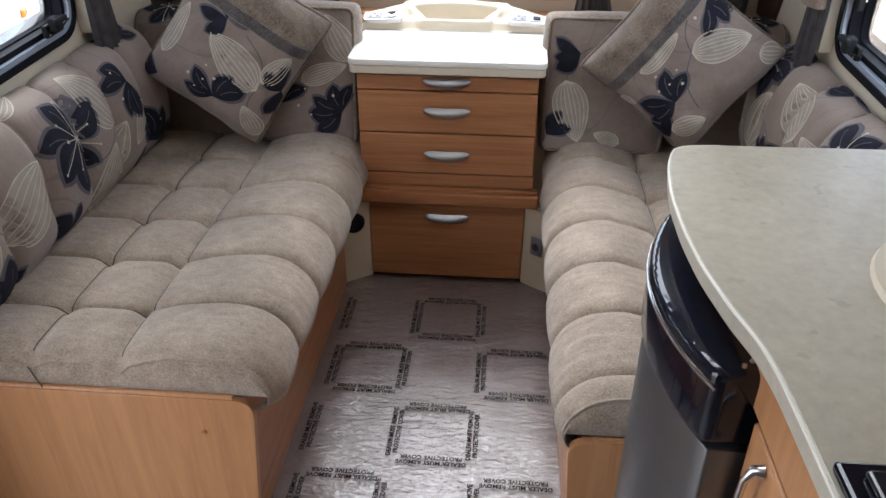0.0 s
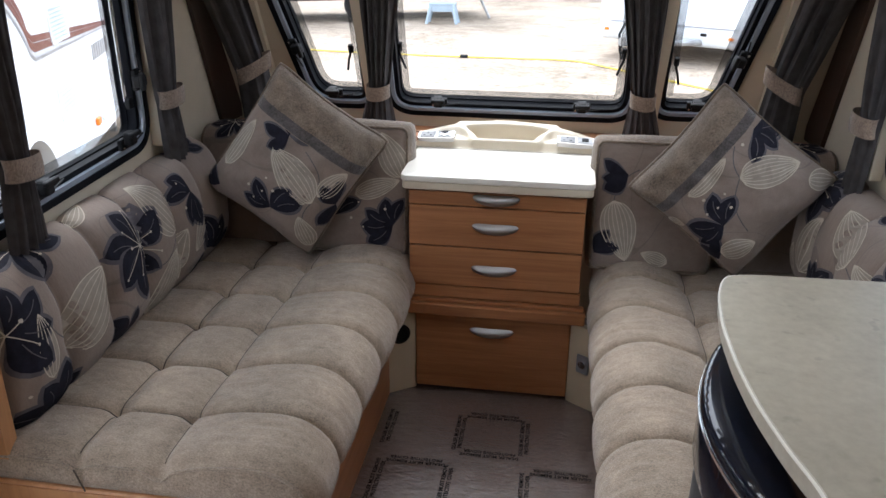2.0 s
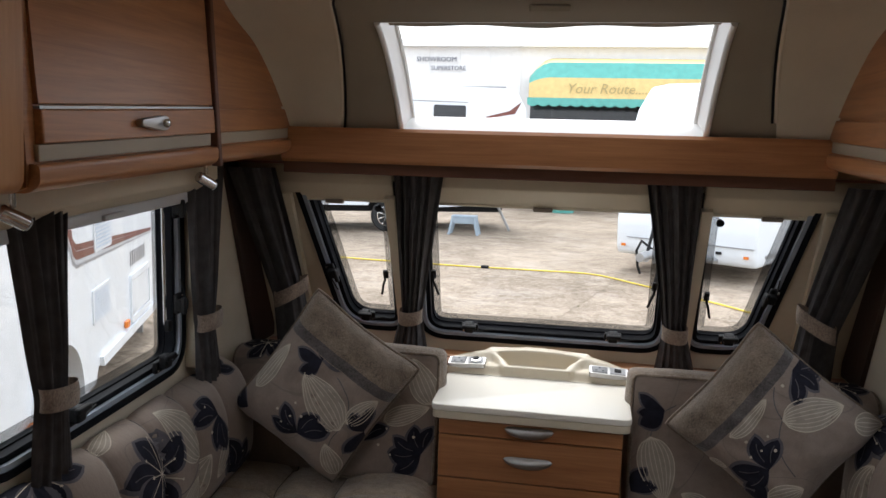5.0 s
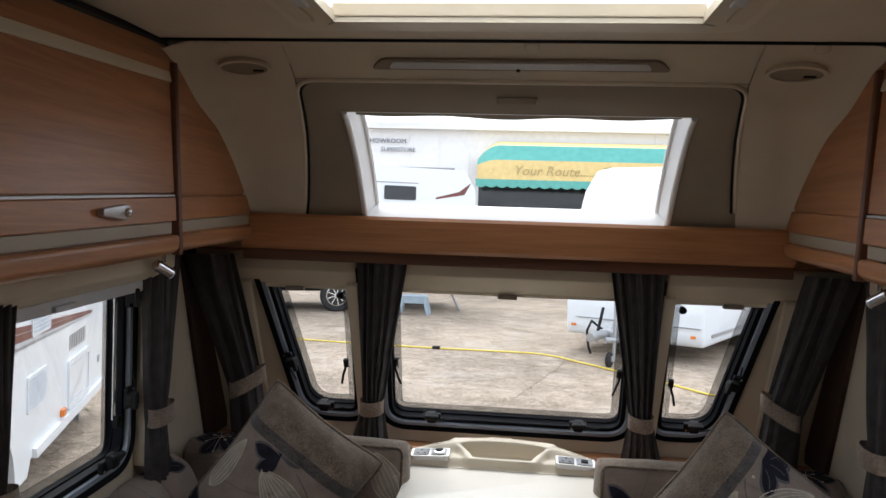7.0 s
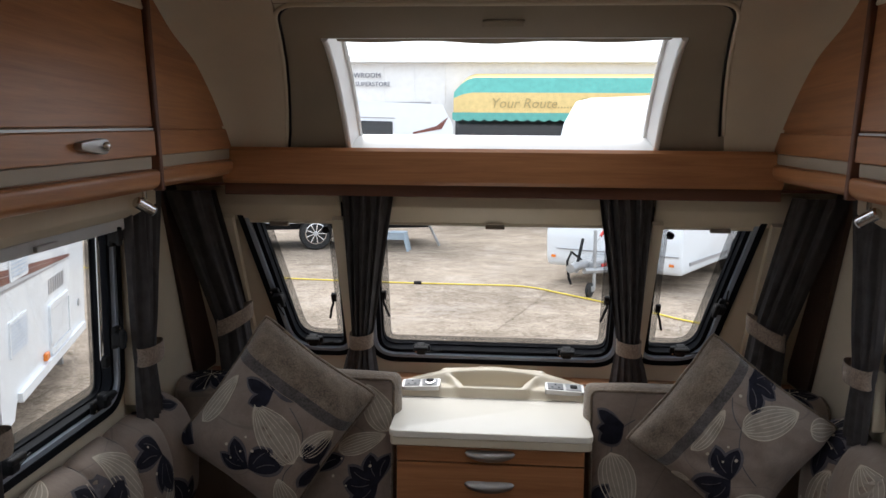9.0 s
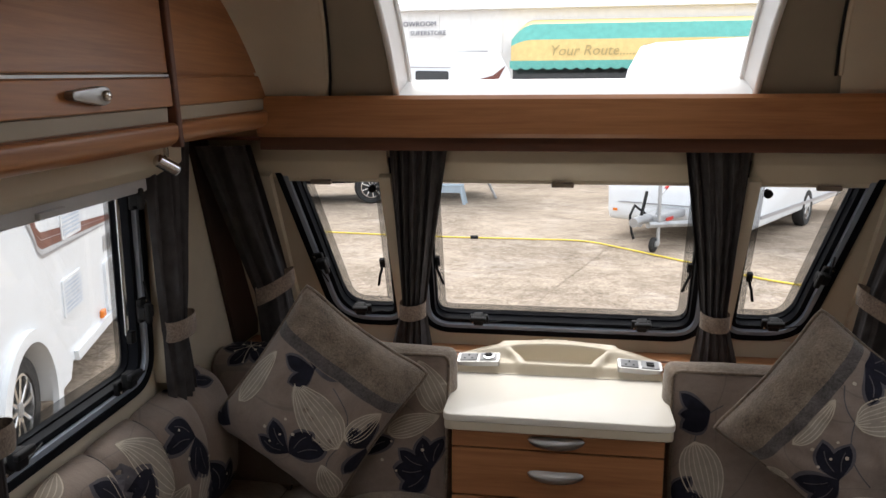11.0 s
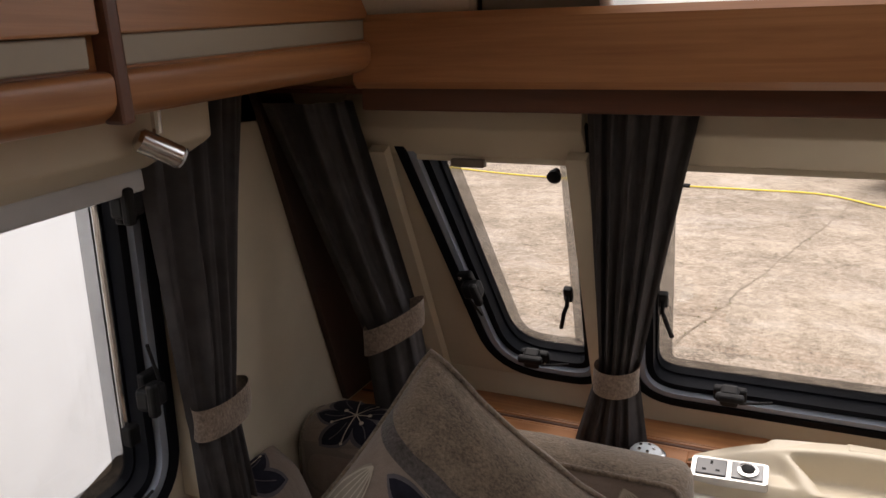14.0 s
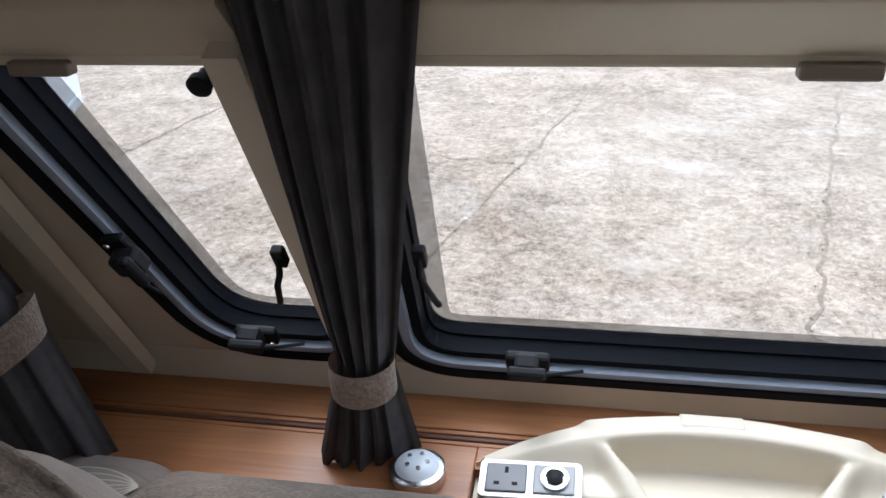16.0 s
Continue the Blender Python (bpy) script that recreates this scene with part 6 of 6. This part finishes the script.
part("coupling", tube([(-1.35, 12.14, G + 0.02), (-1.23, 12.14, G + 0.02)], 0.03, 10), black_matt, hose, "dark hose coupling")


def wheel(parent, c, axis, r, w, spokes=10):
    """A tyre with an alloy rim; axis points out of the vehicle."""
    ax = Vector(axis).normalized()
    m = frame_of(c, ax.orthogonal(), ax.cross(ax.orthogonal()))
    m = Matrix.Translation(c) @ ax.to_track_quat("Z", "Y").to_matrix().to_4x4()
    wh = part("wheel", lathe([(r * 0.62, -w / 2), (r * 0.93, -w / 2), (r, -w * 0.3), (r, w * 0.3), (r * 0.93, w / 2), (r * 0.66, w / 2), (r * 0.62, w * 0.3)], m, 40), tyre_mat, parent, "black tyre", smooth=40)
    part("rim", lathe([(r * 0.64, w * 0.28), (r * 0.66, w * 0.46), (r * 0.60, w * 0.48), (r * 0.58, w * 0.10), (r * 0.15, 0.0)], m, 40), chrome, wh, "silver alloy rim", smooth=40)
    for k in range(spokes):
        a = 2 * math.pi * k / spokes
        mm = m @ pose(0, 0, 0, 0, 0, math.degrees(a))
        part("spoke", box((r * 0.10, -r * 0.035, w * 0.22), (r * 0.62, r * 0.035, w * 0.42), 0.006, m=mm), chrome, wh)
    part("hub", lathe([(r * 0.14, w * 0.2), (r * 0.14, w * 0.44), (r * 0.08, w * 0.47)], m, 16), grey_metal, wh)


# white touring caravan beside the side window
E0, DU, DW = Vector((-4.067, 7.543, 0)), Vector((0.345, -0.939, 0)).normalized(), Vector((-0.939, -0.345, 0)).normalized()
nb = thing("parked_caravan", E0 + DU * 3.4 + DW * 1.0 + Vector((0, 0, G)), "white caravan with russet swoosh, vents and service door", "caravan", "parked caravans")
NM = frame_of(E0, DU, (0, 0, 1))     # u along the side, v up; depth is towards us or away
nsign = 1 if (NM.to_3x3() @ Vector((0, 0, 1))).dot(-DW) > 0 else -1
arch = [(3.42 + 0.40 * math.cos(a), -0.14 + 0.40 * math.sin(a)) for a in [math.pi * k / 16 for k in range(17)]]
outline = [(0.03, -0.12), (2.55, -0.12), (2.62, -0.22), (3.00, -0.22)] + [(x, z) for x, z in arch[::-1] if z > -0.15][0:] + [(3.84, -0.22), (4.1, -0.14), (6.4, -0.14), (6.6, 0.2), (6.5, 1.7), (6.2, 2.2), (0.25, 2.25), (-0.05, 2.05), (-0.02, 0.5)]
part("body", plate(outline, 0.0, -nsign * 2.2, NM), van_white, nb, "white body shell", smooth=30)
part("wheel_box", plate([(2.9, -0.2), (3.95, -0.2), (3.95, 0.4), (2.9, 0.4)], -nsign * 0.30, -nsign * 0.34, NM), black_matt, nb)
part("arch_trim", ring([(3.42 + 0.50 * math.cos(a), -0.14 + 0.47 * math.sin(a)) for a in [2 * math.pi * k / 40 for k in range(40)]][0:40], [(3.42 + 0.40 * math.cos(a), -0.14 + 0.40 * math.sin(a)) for a in [2 * math.pi * k / 40 for k in range(40)]], nsign * 0.0, nsign * 0.035, NM), van_white, nb, "raised white wheel arch", smooth=40)
wheel(nb, NM @ Vector((3.45, G + 0.31, -nsign * 0.12)), -DW, 0.31, 0.19)


def swoosh(top, bot, d, mat_, label):
    """A decal band between two curves given as (u, z) rows."""
    bm = bmesh.new()
    a = [bm.verts.new(NM @ Vector((p[0], p[1], nsign * d))) for p in top]
    b = [bm.verts.new(NM @ Vector((p[0], p[1], nsign * d))) for p in bot]
    for i in range(len(a) - 1):
        bm.faces.new((a[i], a[i + 1], b[i + 1], b[i]))
    part("decal", bm, mat_, nb, label)


def sw(off):
    """The swoosh's centre line lowered by off."""
    rows = []
    for k in range(25):
        t = k / 24
        if t < 0.4:
            q = t / 0.4
            a = q * math.pi / 2
            rows.append((3.72 - 0.75 * math.sin(a) * 0.9 + off * 0.7 * math.cos(a), 1.22 - 0.40 * (1 - math.cos(a)) ** 0.9 - off * math.sin(a)))
        else:
            q = (t - 0.4) / 0.6
            rows.append((3.045 - 2.40 * q, 0.82 - 0.16 * q - off * (1 - 0.75 * q)))
    return rows


swoosh(sw(0.0), sw(0.045), 0.004, van_red, "russet decal band")
swoosh(sw(0.050), sw(0.105), 0.004, van_red, "russet decal band")
swoosh(sw(0.112), sw(0.135), 0.004, pale_grey, "pale grey decal band")
swoosh(sw(0.138), sw(0.160), 0.004, van_grey, "grey decal band")
for u0, z0 in ((2.12, 0.70), (2.20, 0.20)):
    vt = part("vent", plate(rounded([(u0, z0), (u0 + 0.46, z0), (u0 + 0.46, z0 + 0.25), (u0, z0 + 0.25)], 0.02, 3), 0.0, nsign * 0.012, NM), van_white, nb, "white louvred vent")
    for k in range(8):
        part("louvre", plate([(u0 + 0.03, z0 + 0.025 + 0.027 * k), (u0 + 0.43, z0 + 0.025 + 0.027 * k), (u0 + 0.43, z0 + 0.037 + 0.027 * k), (u0 + 0.03, z0 + 0.037 + 0.027 * k)], nsign * 0.012, nsign * 0.014, NM), louvre_blue, vt)
door_o = rounded([(0.78, -0.05), (1.55, -0.05), (1.55, 0.36), (0.78, 0.36)], 0.05, 4)
sd = part("service_door", ring(door_o, shrink(door_o, 0.05), 0.0, nsign * 0.02, NM), van_white, nb, "white service door frame")
part("door_panel", plate(shrink(door_o, 0.06), 0.0, nsign * 0.012, NM), van_white, sd)
part("lock", lathe([(0.035, 0.0), (0.035, 0.02), (0.02, 0.025)], NM @ pose(0.33, 0.16, 0.01 * nsign), 14), grey_metal, nb, "small round lock")
part("skirt_rail", plate([(0.15, -0.13), (2.5, -0.13), (2.52, -0.06), (0.15, -0.06)], 0.0, nsign * 0.03, NM), van_white, nb, "white skirt rail")
for u, z in ((1.72, -0.01), (3.95, -0.05)):
    part("side_lamp", box((u - 0.05, z - 0.03, 0.0), (u + 0.05, z + 0.03, 0.03), 0.01, m=NM @ Matrix.Diagonal((1, 1, nsign, 1))), orange_lens, nb, "orange side lamp")
# model name too small to keep: plain bars in its colour
for k in range(7):
    part("name_bar", plate([(1.50 - 0.085 * k, 0.43), (1.44 - 0.085 * k, 0.43), (1.43 - 0.085 * k, 0.55), (1.49 - 0.085 * k, 0.55)], nsign * 0.0, nsign * 0.004, NM), van_grey, nb)
part("side_window", plate(rounded([(1.2, 1.15), (2.6, 1.15), (2.6, 1.75), (1.2, 1.75)], 0.08, 4), 0.0, nsign * 0.02, NM), dark_glass, nb, "dark tinted side window")
for u in (0.4, 6.0):
    part("corner_steady", box((u - 0.03, G, -0.2), (u + 0.03, -0.10, -0.14), m=NM @ Matrix.Diagonal((1, 1, nsign, 1))), grey_metal, nb)

# white caravan that faces us with its hitch and jockey wheel
FM, FD = Vector((1.70, 12.30, 0)), Vector((-0.5, -0.866, 0)).normalized()
FL = Vector((FD.y * -1, FD.x, 0)).normalized()
rc = thing("parked_caravan", FM + Vector((0, 0, G)) - FD * 2, "white caravan seen from its hitch end on the yard", "caravan", "parked caravans")
RM = Matrix(((FD.x, 0, FL.x, FM.x), (FD.y, 0, FL.y, FM.y), (0, 1, 0, 0), (0, 0, 0, 1)))   # u forward, v up, depth sideways
hull = [(0.0, -0.15), (0.06, -0.02), (0.08, 0.35), (0.02, 0.75), (-0.16, 1.5), (-0.42, 2.15), (-0.85, 2.52), (-1.5, 2.62), (-5.2, 2.6), (-5.5, 1.0), (-5.45, -0.1)]
bm = plate(hull, -1.10, 1.10, RM)
bmesh.ops.bevel(bm, geom=bm.edges[:], offset=0.06, segments=3, profile=0.5, affect="EDGES")
part("body", bm, van_white, rc, "white body shell", smooth=30)
part("gas_locker_line", plate([(-0.02, 0.13), (0.088, 0.13), (0.088, 0.145), (-0.02, 0.145)], -0.9, 1.06, RM), van_grey, rc)
part("locker_handle", plate([(0.06, 0.02), (0.10, 0.02), (0.10, 0.06), (0.06, 0.06)], 0.52, 0.60, RM), black_matt, rc)
part("front_window", plate([(0.0, 0.92), (0.02, 0.92), (-0.14, 1.62), (-0.17, 1.62)], -0.9, 0.9, RM), dark_glass, rc, "dark tinted front window")
part("side_trim", plate([(-0.3, -0.02), (-5.2, -0.02), (-5.2, 0.03), (-0.3, 0.03)], 1.10, 1.12, RM), van_grey, rc)
part("side_trim", plate([(-0.3, -0.02), (-5.2, -0.02), (-5.2, 0.03), (-0.3, 0.03)], -1.10, -1.12, RM), van_grey, rc)
for sgn in (-1, 1):
    part("drawbar", tube([RM @ Vector((-0.1, -0.08, 0.55 * sgn)), RM @ Vector((1.15, -0.02, 0.06 * sgn))], 0.045, 8), grey_metal, rc, "galvanised drawbar")
    part("reflector", plate([(0.07, -0.01), (0.085, -0.01), (0.085, 0.03), (0.07, 0.03)], 0.92 * sgn, 0.99 * sgn, RM), orange_lens, rc)
part("drawbar_cover", box((0.05, -0.01, -0.16), (1.00, 0.10, 0.16), 0.03, m=RM), plain("grey_hitch_cover", (0.33, 0.34, 0.35), 0.5), rc, "grey hitch cover")
hd = part("coupling_head", tube([RM @ Vector((1.0, 0.05, 0)), RM @ Vector((1.30, 0.06, 0)), RM @ Vector((1.48, 0.04, 0))], [0.07, 0.06, 0.065], 12), grey_metal, rc, "steel coupling head", smooth=50)
part("coupling_lever", tube([RM @ Vector((1.25, 0.10, 0)), RM @ Vector((1.15, 0.30, 0.0)), RM @ Vector((1.05, 0.42, -0.02))], 0.022, 8), black_matt, hd, "black coupling lever")
part("hand_brake", tube([RM @ Vector((0.95, 0.10, 0.08)), RM @ Vector((0.85, 0.36, 0.1)), RM @ Vector((0.66, 0.46, 0.1))], 0.012, 8), grey_metal, hd)
part("brake_grip", tube([RM @ Vector((0.70, 0.44, 0.1)), RM @ Vector((0.60, 0.50, 0.1))], 0.024, 8), red_plastic, hd, "red brake grip")
part("cable", tube([RM @ Vector((0.9, 0.1, -0.1)), RM @ Vector((1.2, 0.24, -0.12)), RM @ Vector((1.38, 0.12, -0.1)), RM @ Vector((1.36, -0.10, -0.08)), RM @ Vector((1.34, -0.2, -0.05))], 0.018, 8), black_matt, hd, "black coiled cable", smooth=60)
part("red_tag", box((0.55, 0.0, 0.165), (0.80, 0.05, 0.175), 0.004, m=RM), red_plastic, rc, "red warning tag")
part("jockey_stem", tube([RM @ Vector((0.98, 0.55, 0.14)), RM @ Vector((0.98, -0.30, 0.14))], 0.026, 10), grey_metal, rc, "jockey wheel stem")
part("jockey_wheel", lathe([(0.03, -0.03), (0.085, -0.032), (0.105, -0.02), (0.105, 0.02), (0.085, 0.032), (0.03, 0.03)], Matrix.Translation(RM @ Vector((1.04, G + 0.105, 0.10))) @ FL.to_track_quat("Z", "Y").to_matrix().to_4x4(), 24), tyre_mat, rc, "black jockey wheel", smooth=40)
part("jockey_fork", box((0.96, -0.33, 0.05), (1.06, -0.25, 0.15), 0.01, m=RM), grey_metal, rc)
for sgn in (-1, 1):
    wheel(rc, RM @ Vector((-2.9, G + 0.31, 1.02 * sgn)), FL * sgn, 0.31, 0.18, 8)

# white motorhome across the yard
VD = Vector((0.93, 0.37, 0)).normalized()
VO = Vector((-3.92, 16.25, 0))
VM = frame_of(VO, VD, (0, 0, 1))     # depth points towards us
mh = thing("motorhome", VO + Vector((0, 1.0, G)), "white motorhome with alloy wheels across the yard", "motorhome")
part("body", plate([(-4.6, 0.16), (-0.42, 0.16), (-0.36, 0.30), (0.36, 0.30), (0.42, 0.10), (2.95, 0.22), (3.05, 0.6), (3.0, 2.3), (2.75, 2.72), (-4.4, 2.75), (-4.7, 1.6)], 0.0, -2.2, VM), van_white, mh, "white body shell", smooth=30)
part("underside", plate([(-4.5, 0.0), (2.6, 0.0), (2.7, 0.2), (-4.5, 0.2)], -0.35, -2.1, VM), black_matt, mh)
for u in (0.0, -3.6):
    wheel(mh, VM @ Vector((u, G + 0.345, -0.10)), -Vector((VD.y * -1, VD.x, 0)), 0.345, 0.2, 9)
part("window", plate(rounded([(0.95, 2.02), (1.65, 2.02), (1.65, 2.32), (0.95, 2.32)], 0.04, 3), 0.0, 0.02, VM), dark_glass, mh, "dark tinted window")
part("window", plate(rounded([(-2.6, 1.5), (-0.9, 1.5), (-0.9, 2.2), (-2.6, 2.2)], 0.06, 3), 0.0, 0.02, VM), dark_glass, mh, "dark tinted window")
part("stripe", plate([(0.2, 2.38), (1.7, 2.38), (1.7, 2.40), (0.2, 2.40)], 0.0, 0.006, VM), van_grey, mh)
part("decal", plate([(2.1, 2.06), (2.75, 2.18), (2.9, 2.45), (2.62, 2.24), (2.1, 2.10)], 0.0, 0.006, VM), van_red, mh, "russet swoosh")
part("corner_steady", tube([VM @ Vector((2.45, 0.2, -0.1)), VM @ Vector((2.75, G + 0.02, -0.1))], 0.03, 8), grey_metal, mh, "lowered steel corner steady")

# plastic step stool
ss = thing("step_stool", (-2.28, 16.45, G), "pale blue plastic step stool on the concrete", "stool")
blue = plain("pale_blue_plastic", (0.33, 0.40, 0.46), 0.5, vary=0.1)
part("top", box((-2.55, 16.30, G + 0.36), (-2.01, 16.62, G + 0.41), 0.02), blue, ss)
for sx in (-1, 1):
    for sy in (-1, 1):
        a, b = Vector((-2.28 + 0.22 * sx, 16.46 + 0.12 * sy, G + 0.37)), Vector((-2.28 + 0.31 * sx, 16.46 + 0.17 * sy, G))
        part("leg", tube([a, b], [0.045, 0.035], 6), blue, ss)
part("apron", box((-2.50, 16.31, G + 0.24), (-2.06, 16.34, G + 0.37), 0.01), blue, ss)

tb = thing("green_tub", (-0.4, 23, G), "teal green plastic tub on the yard", "tub")
part("tub", lathe([(0.36, 0.0), (0.44, 0.5), (0.48, 0.52), (0.46, 0.55), (0.40, 0.5), (0.33, 0.04)], pose(-0.4, 23.0, G), 28), teal, tb, smooth=40)

# showroom with its awning
bd = thing("showroom_building", (0, 28, G), "pale clad showroom with a dark open front under an awning", "building")
part("wall", box((-22, 25.5, G), (22, 34, 4.6)), brick_wall, bd, "pale metal cladding")
part("roof", box((-22.3, 25.2, 4.6), (22.3, 34.3, 4.8)), brick_wall, bd)
# dark sheet in place of the open front's unlit interior
part("shop_front", box((-1.6, 25.42, G), (7.4, 25.52, 2.9)), dark_glass, bd, "dark sheet for the unlit interior under the awning")
for k in range(45):
    part("rib", box((-22 + k, 25.46, G), (-21.94 + k, 25.5, 4.6)), brick_wall, bd)
part("fascia_line", box((-8.0, 25.43, 3.30), (-2.4, 25.47, 3.36)), van_grey, bd)
part("lettering", lettering("SHOWROOM", 0.22, frame_of((-4.70, 25.42, 4.20), (1, 0, 0), (0, 0, 1)), 0.01), ink_grey, bd, "dark grey lettering")
part("lettering", lettering("SUPERSTORE", 0.20, frame_of((-4.30, 25.42, 3.92), (1, 0, 0), (0, 0, 1)), 0.01), ink_grey, bd, "dark grey lettering")

aw = thing("shop_awning", (2.5, 24.5, 2.8), "teal and yellow striped shop awning with scalloped edge", "awning")
X0, X1 = -1.60, 6.9


def aw_fn(z0, z1, y0, y1):
    """A band of the rounded canopy, its ends pulled in like a quadrant hood."""
    def fn(u, v):
        e = min(u, 1 - u) * (X1 - X0)
        k = max(0.0, 1 - e / 0.7)
        z = z0 + (z1 - z0) * v
        rise = 1 - 0.55 * k * k
        return (X0 + (X1 - X0) * u, y0 + (y1 - y0) * v + 0.5 * k * k, 3.3 + (z - 3.3) * (rise if z > 3.3 else 1))
    return fn


part("top_band", surf(aw_fn(4.02, 4.25, 24.25, 25.3), 40, 3), yellow_canvas, aw, "yellow canvas band", smooth="all")
part("teal_band", surf(aw_fn(3.55, 4.02, 24.02, 24.25), 40, 4), teal, aw, "teal canvas band", smooth="all")
part("yellow_band", surf(aw_fn(2.95, 3.55, 24.0, 24.02), 40, 4), yellow_canvas, aw, "yellow canvas band with lettering", smooth="all")


def scallop(u, v):
    drop = 0.20 + 0.06 * abs(math.sin(u * math.pi * 26))
    return (X0 + (X1 - X0) * u, 24.0, 2.95 - drop * v)


part("valance", surf(scallop, 260, 1), teal, aw, "teal scalloped valance")
part("lettering", lettering("Your Route.......To", 0.42, frame_of((1.15, 23.985, 3.22), (1, 0, 0), (0, 0, 1)) @ Matrix(((1, 0.25, 0, 0), (0, 1, 0, 0), (0, 0, 1, 0), (0, 0, 0, 1))), 0.004), gold_ink, aw, "olive slanted lettering")
for x in (X0 + 0.1, X1 - 0.1):
    part("side_arm", tube([(x, 25.45, 2.8), (x, 24.05, 2.85)], 0.03, 6), grey_metal, aw)
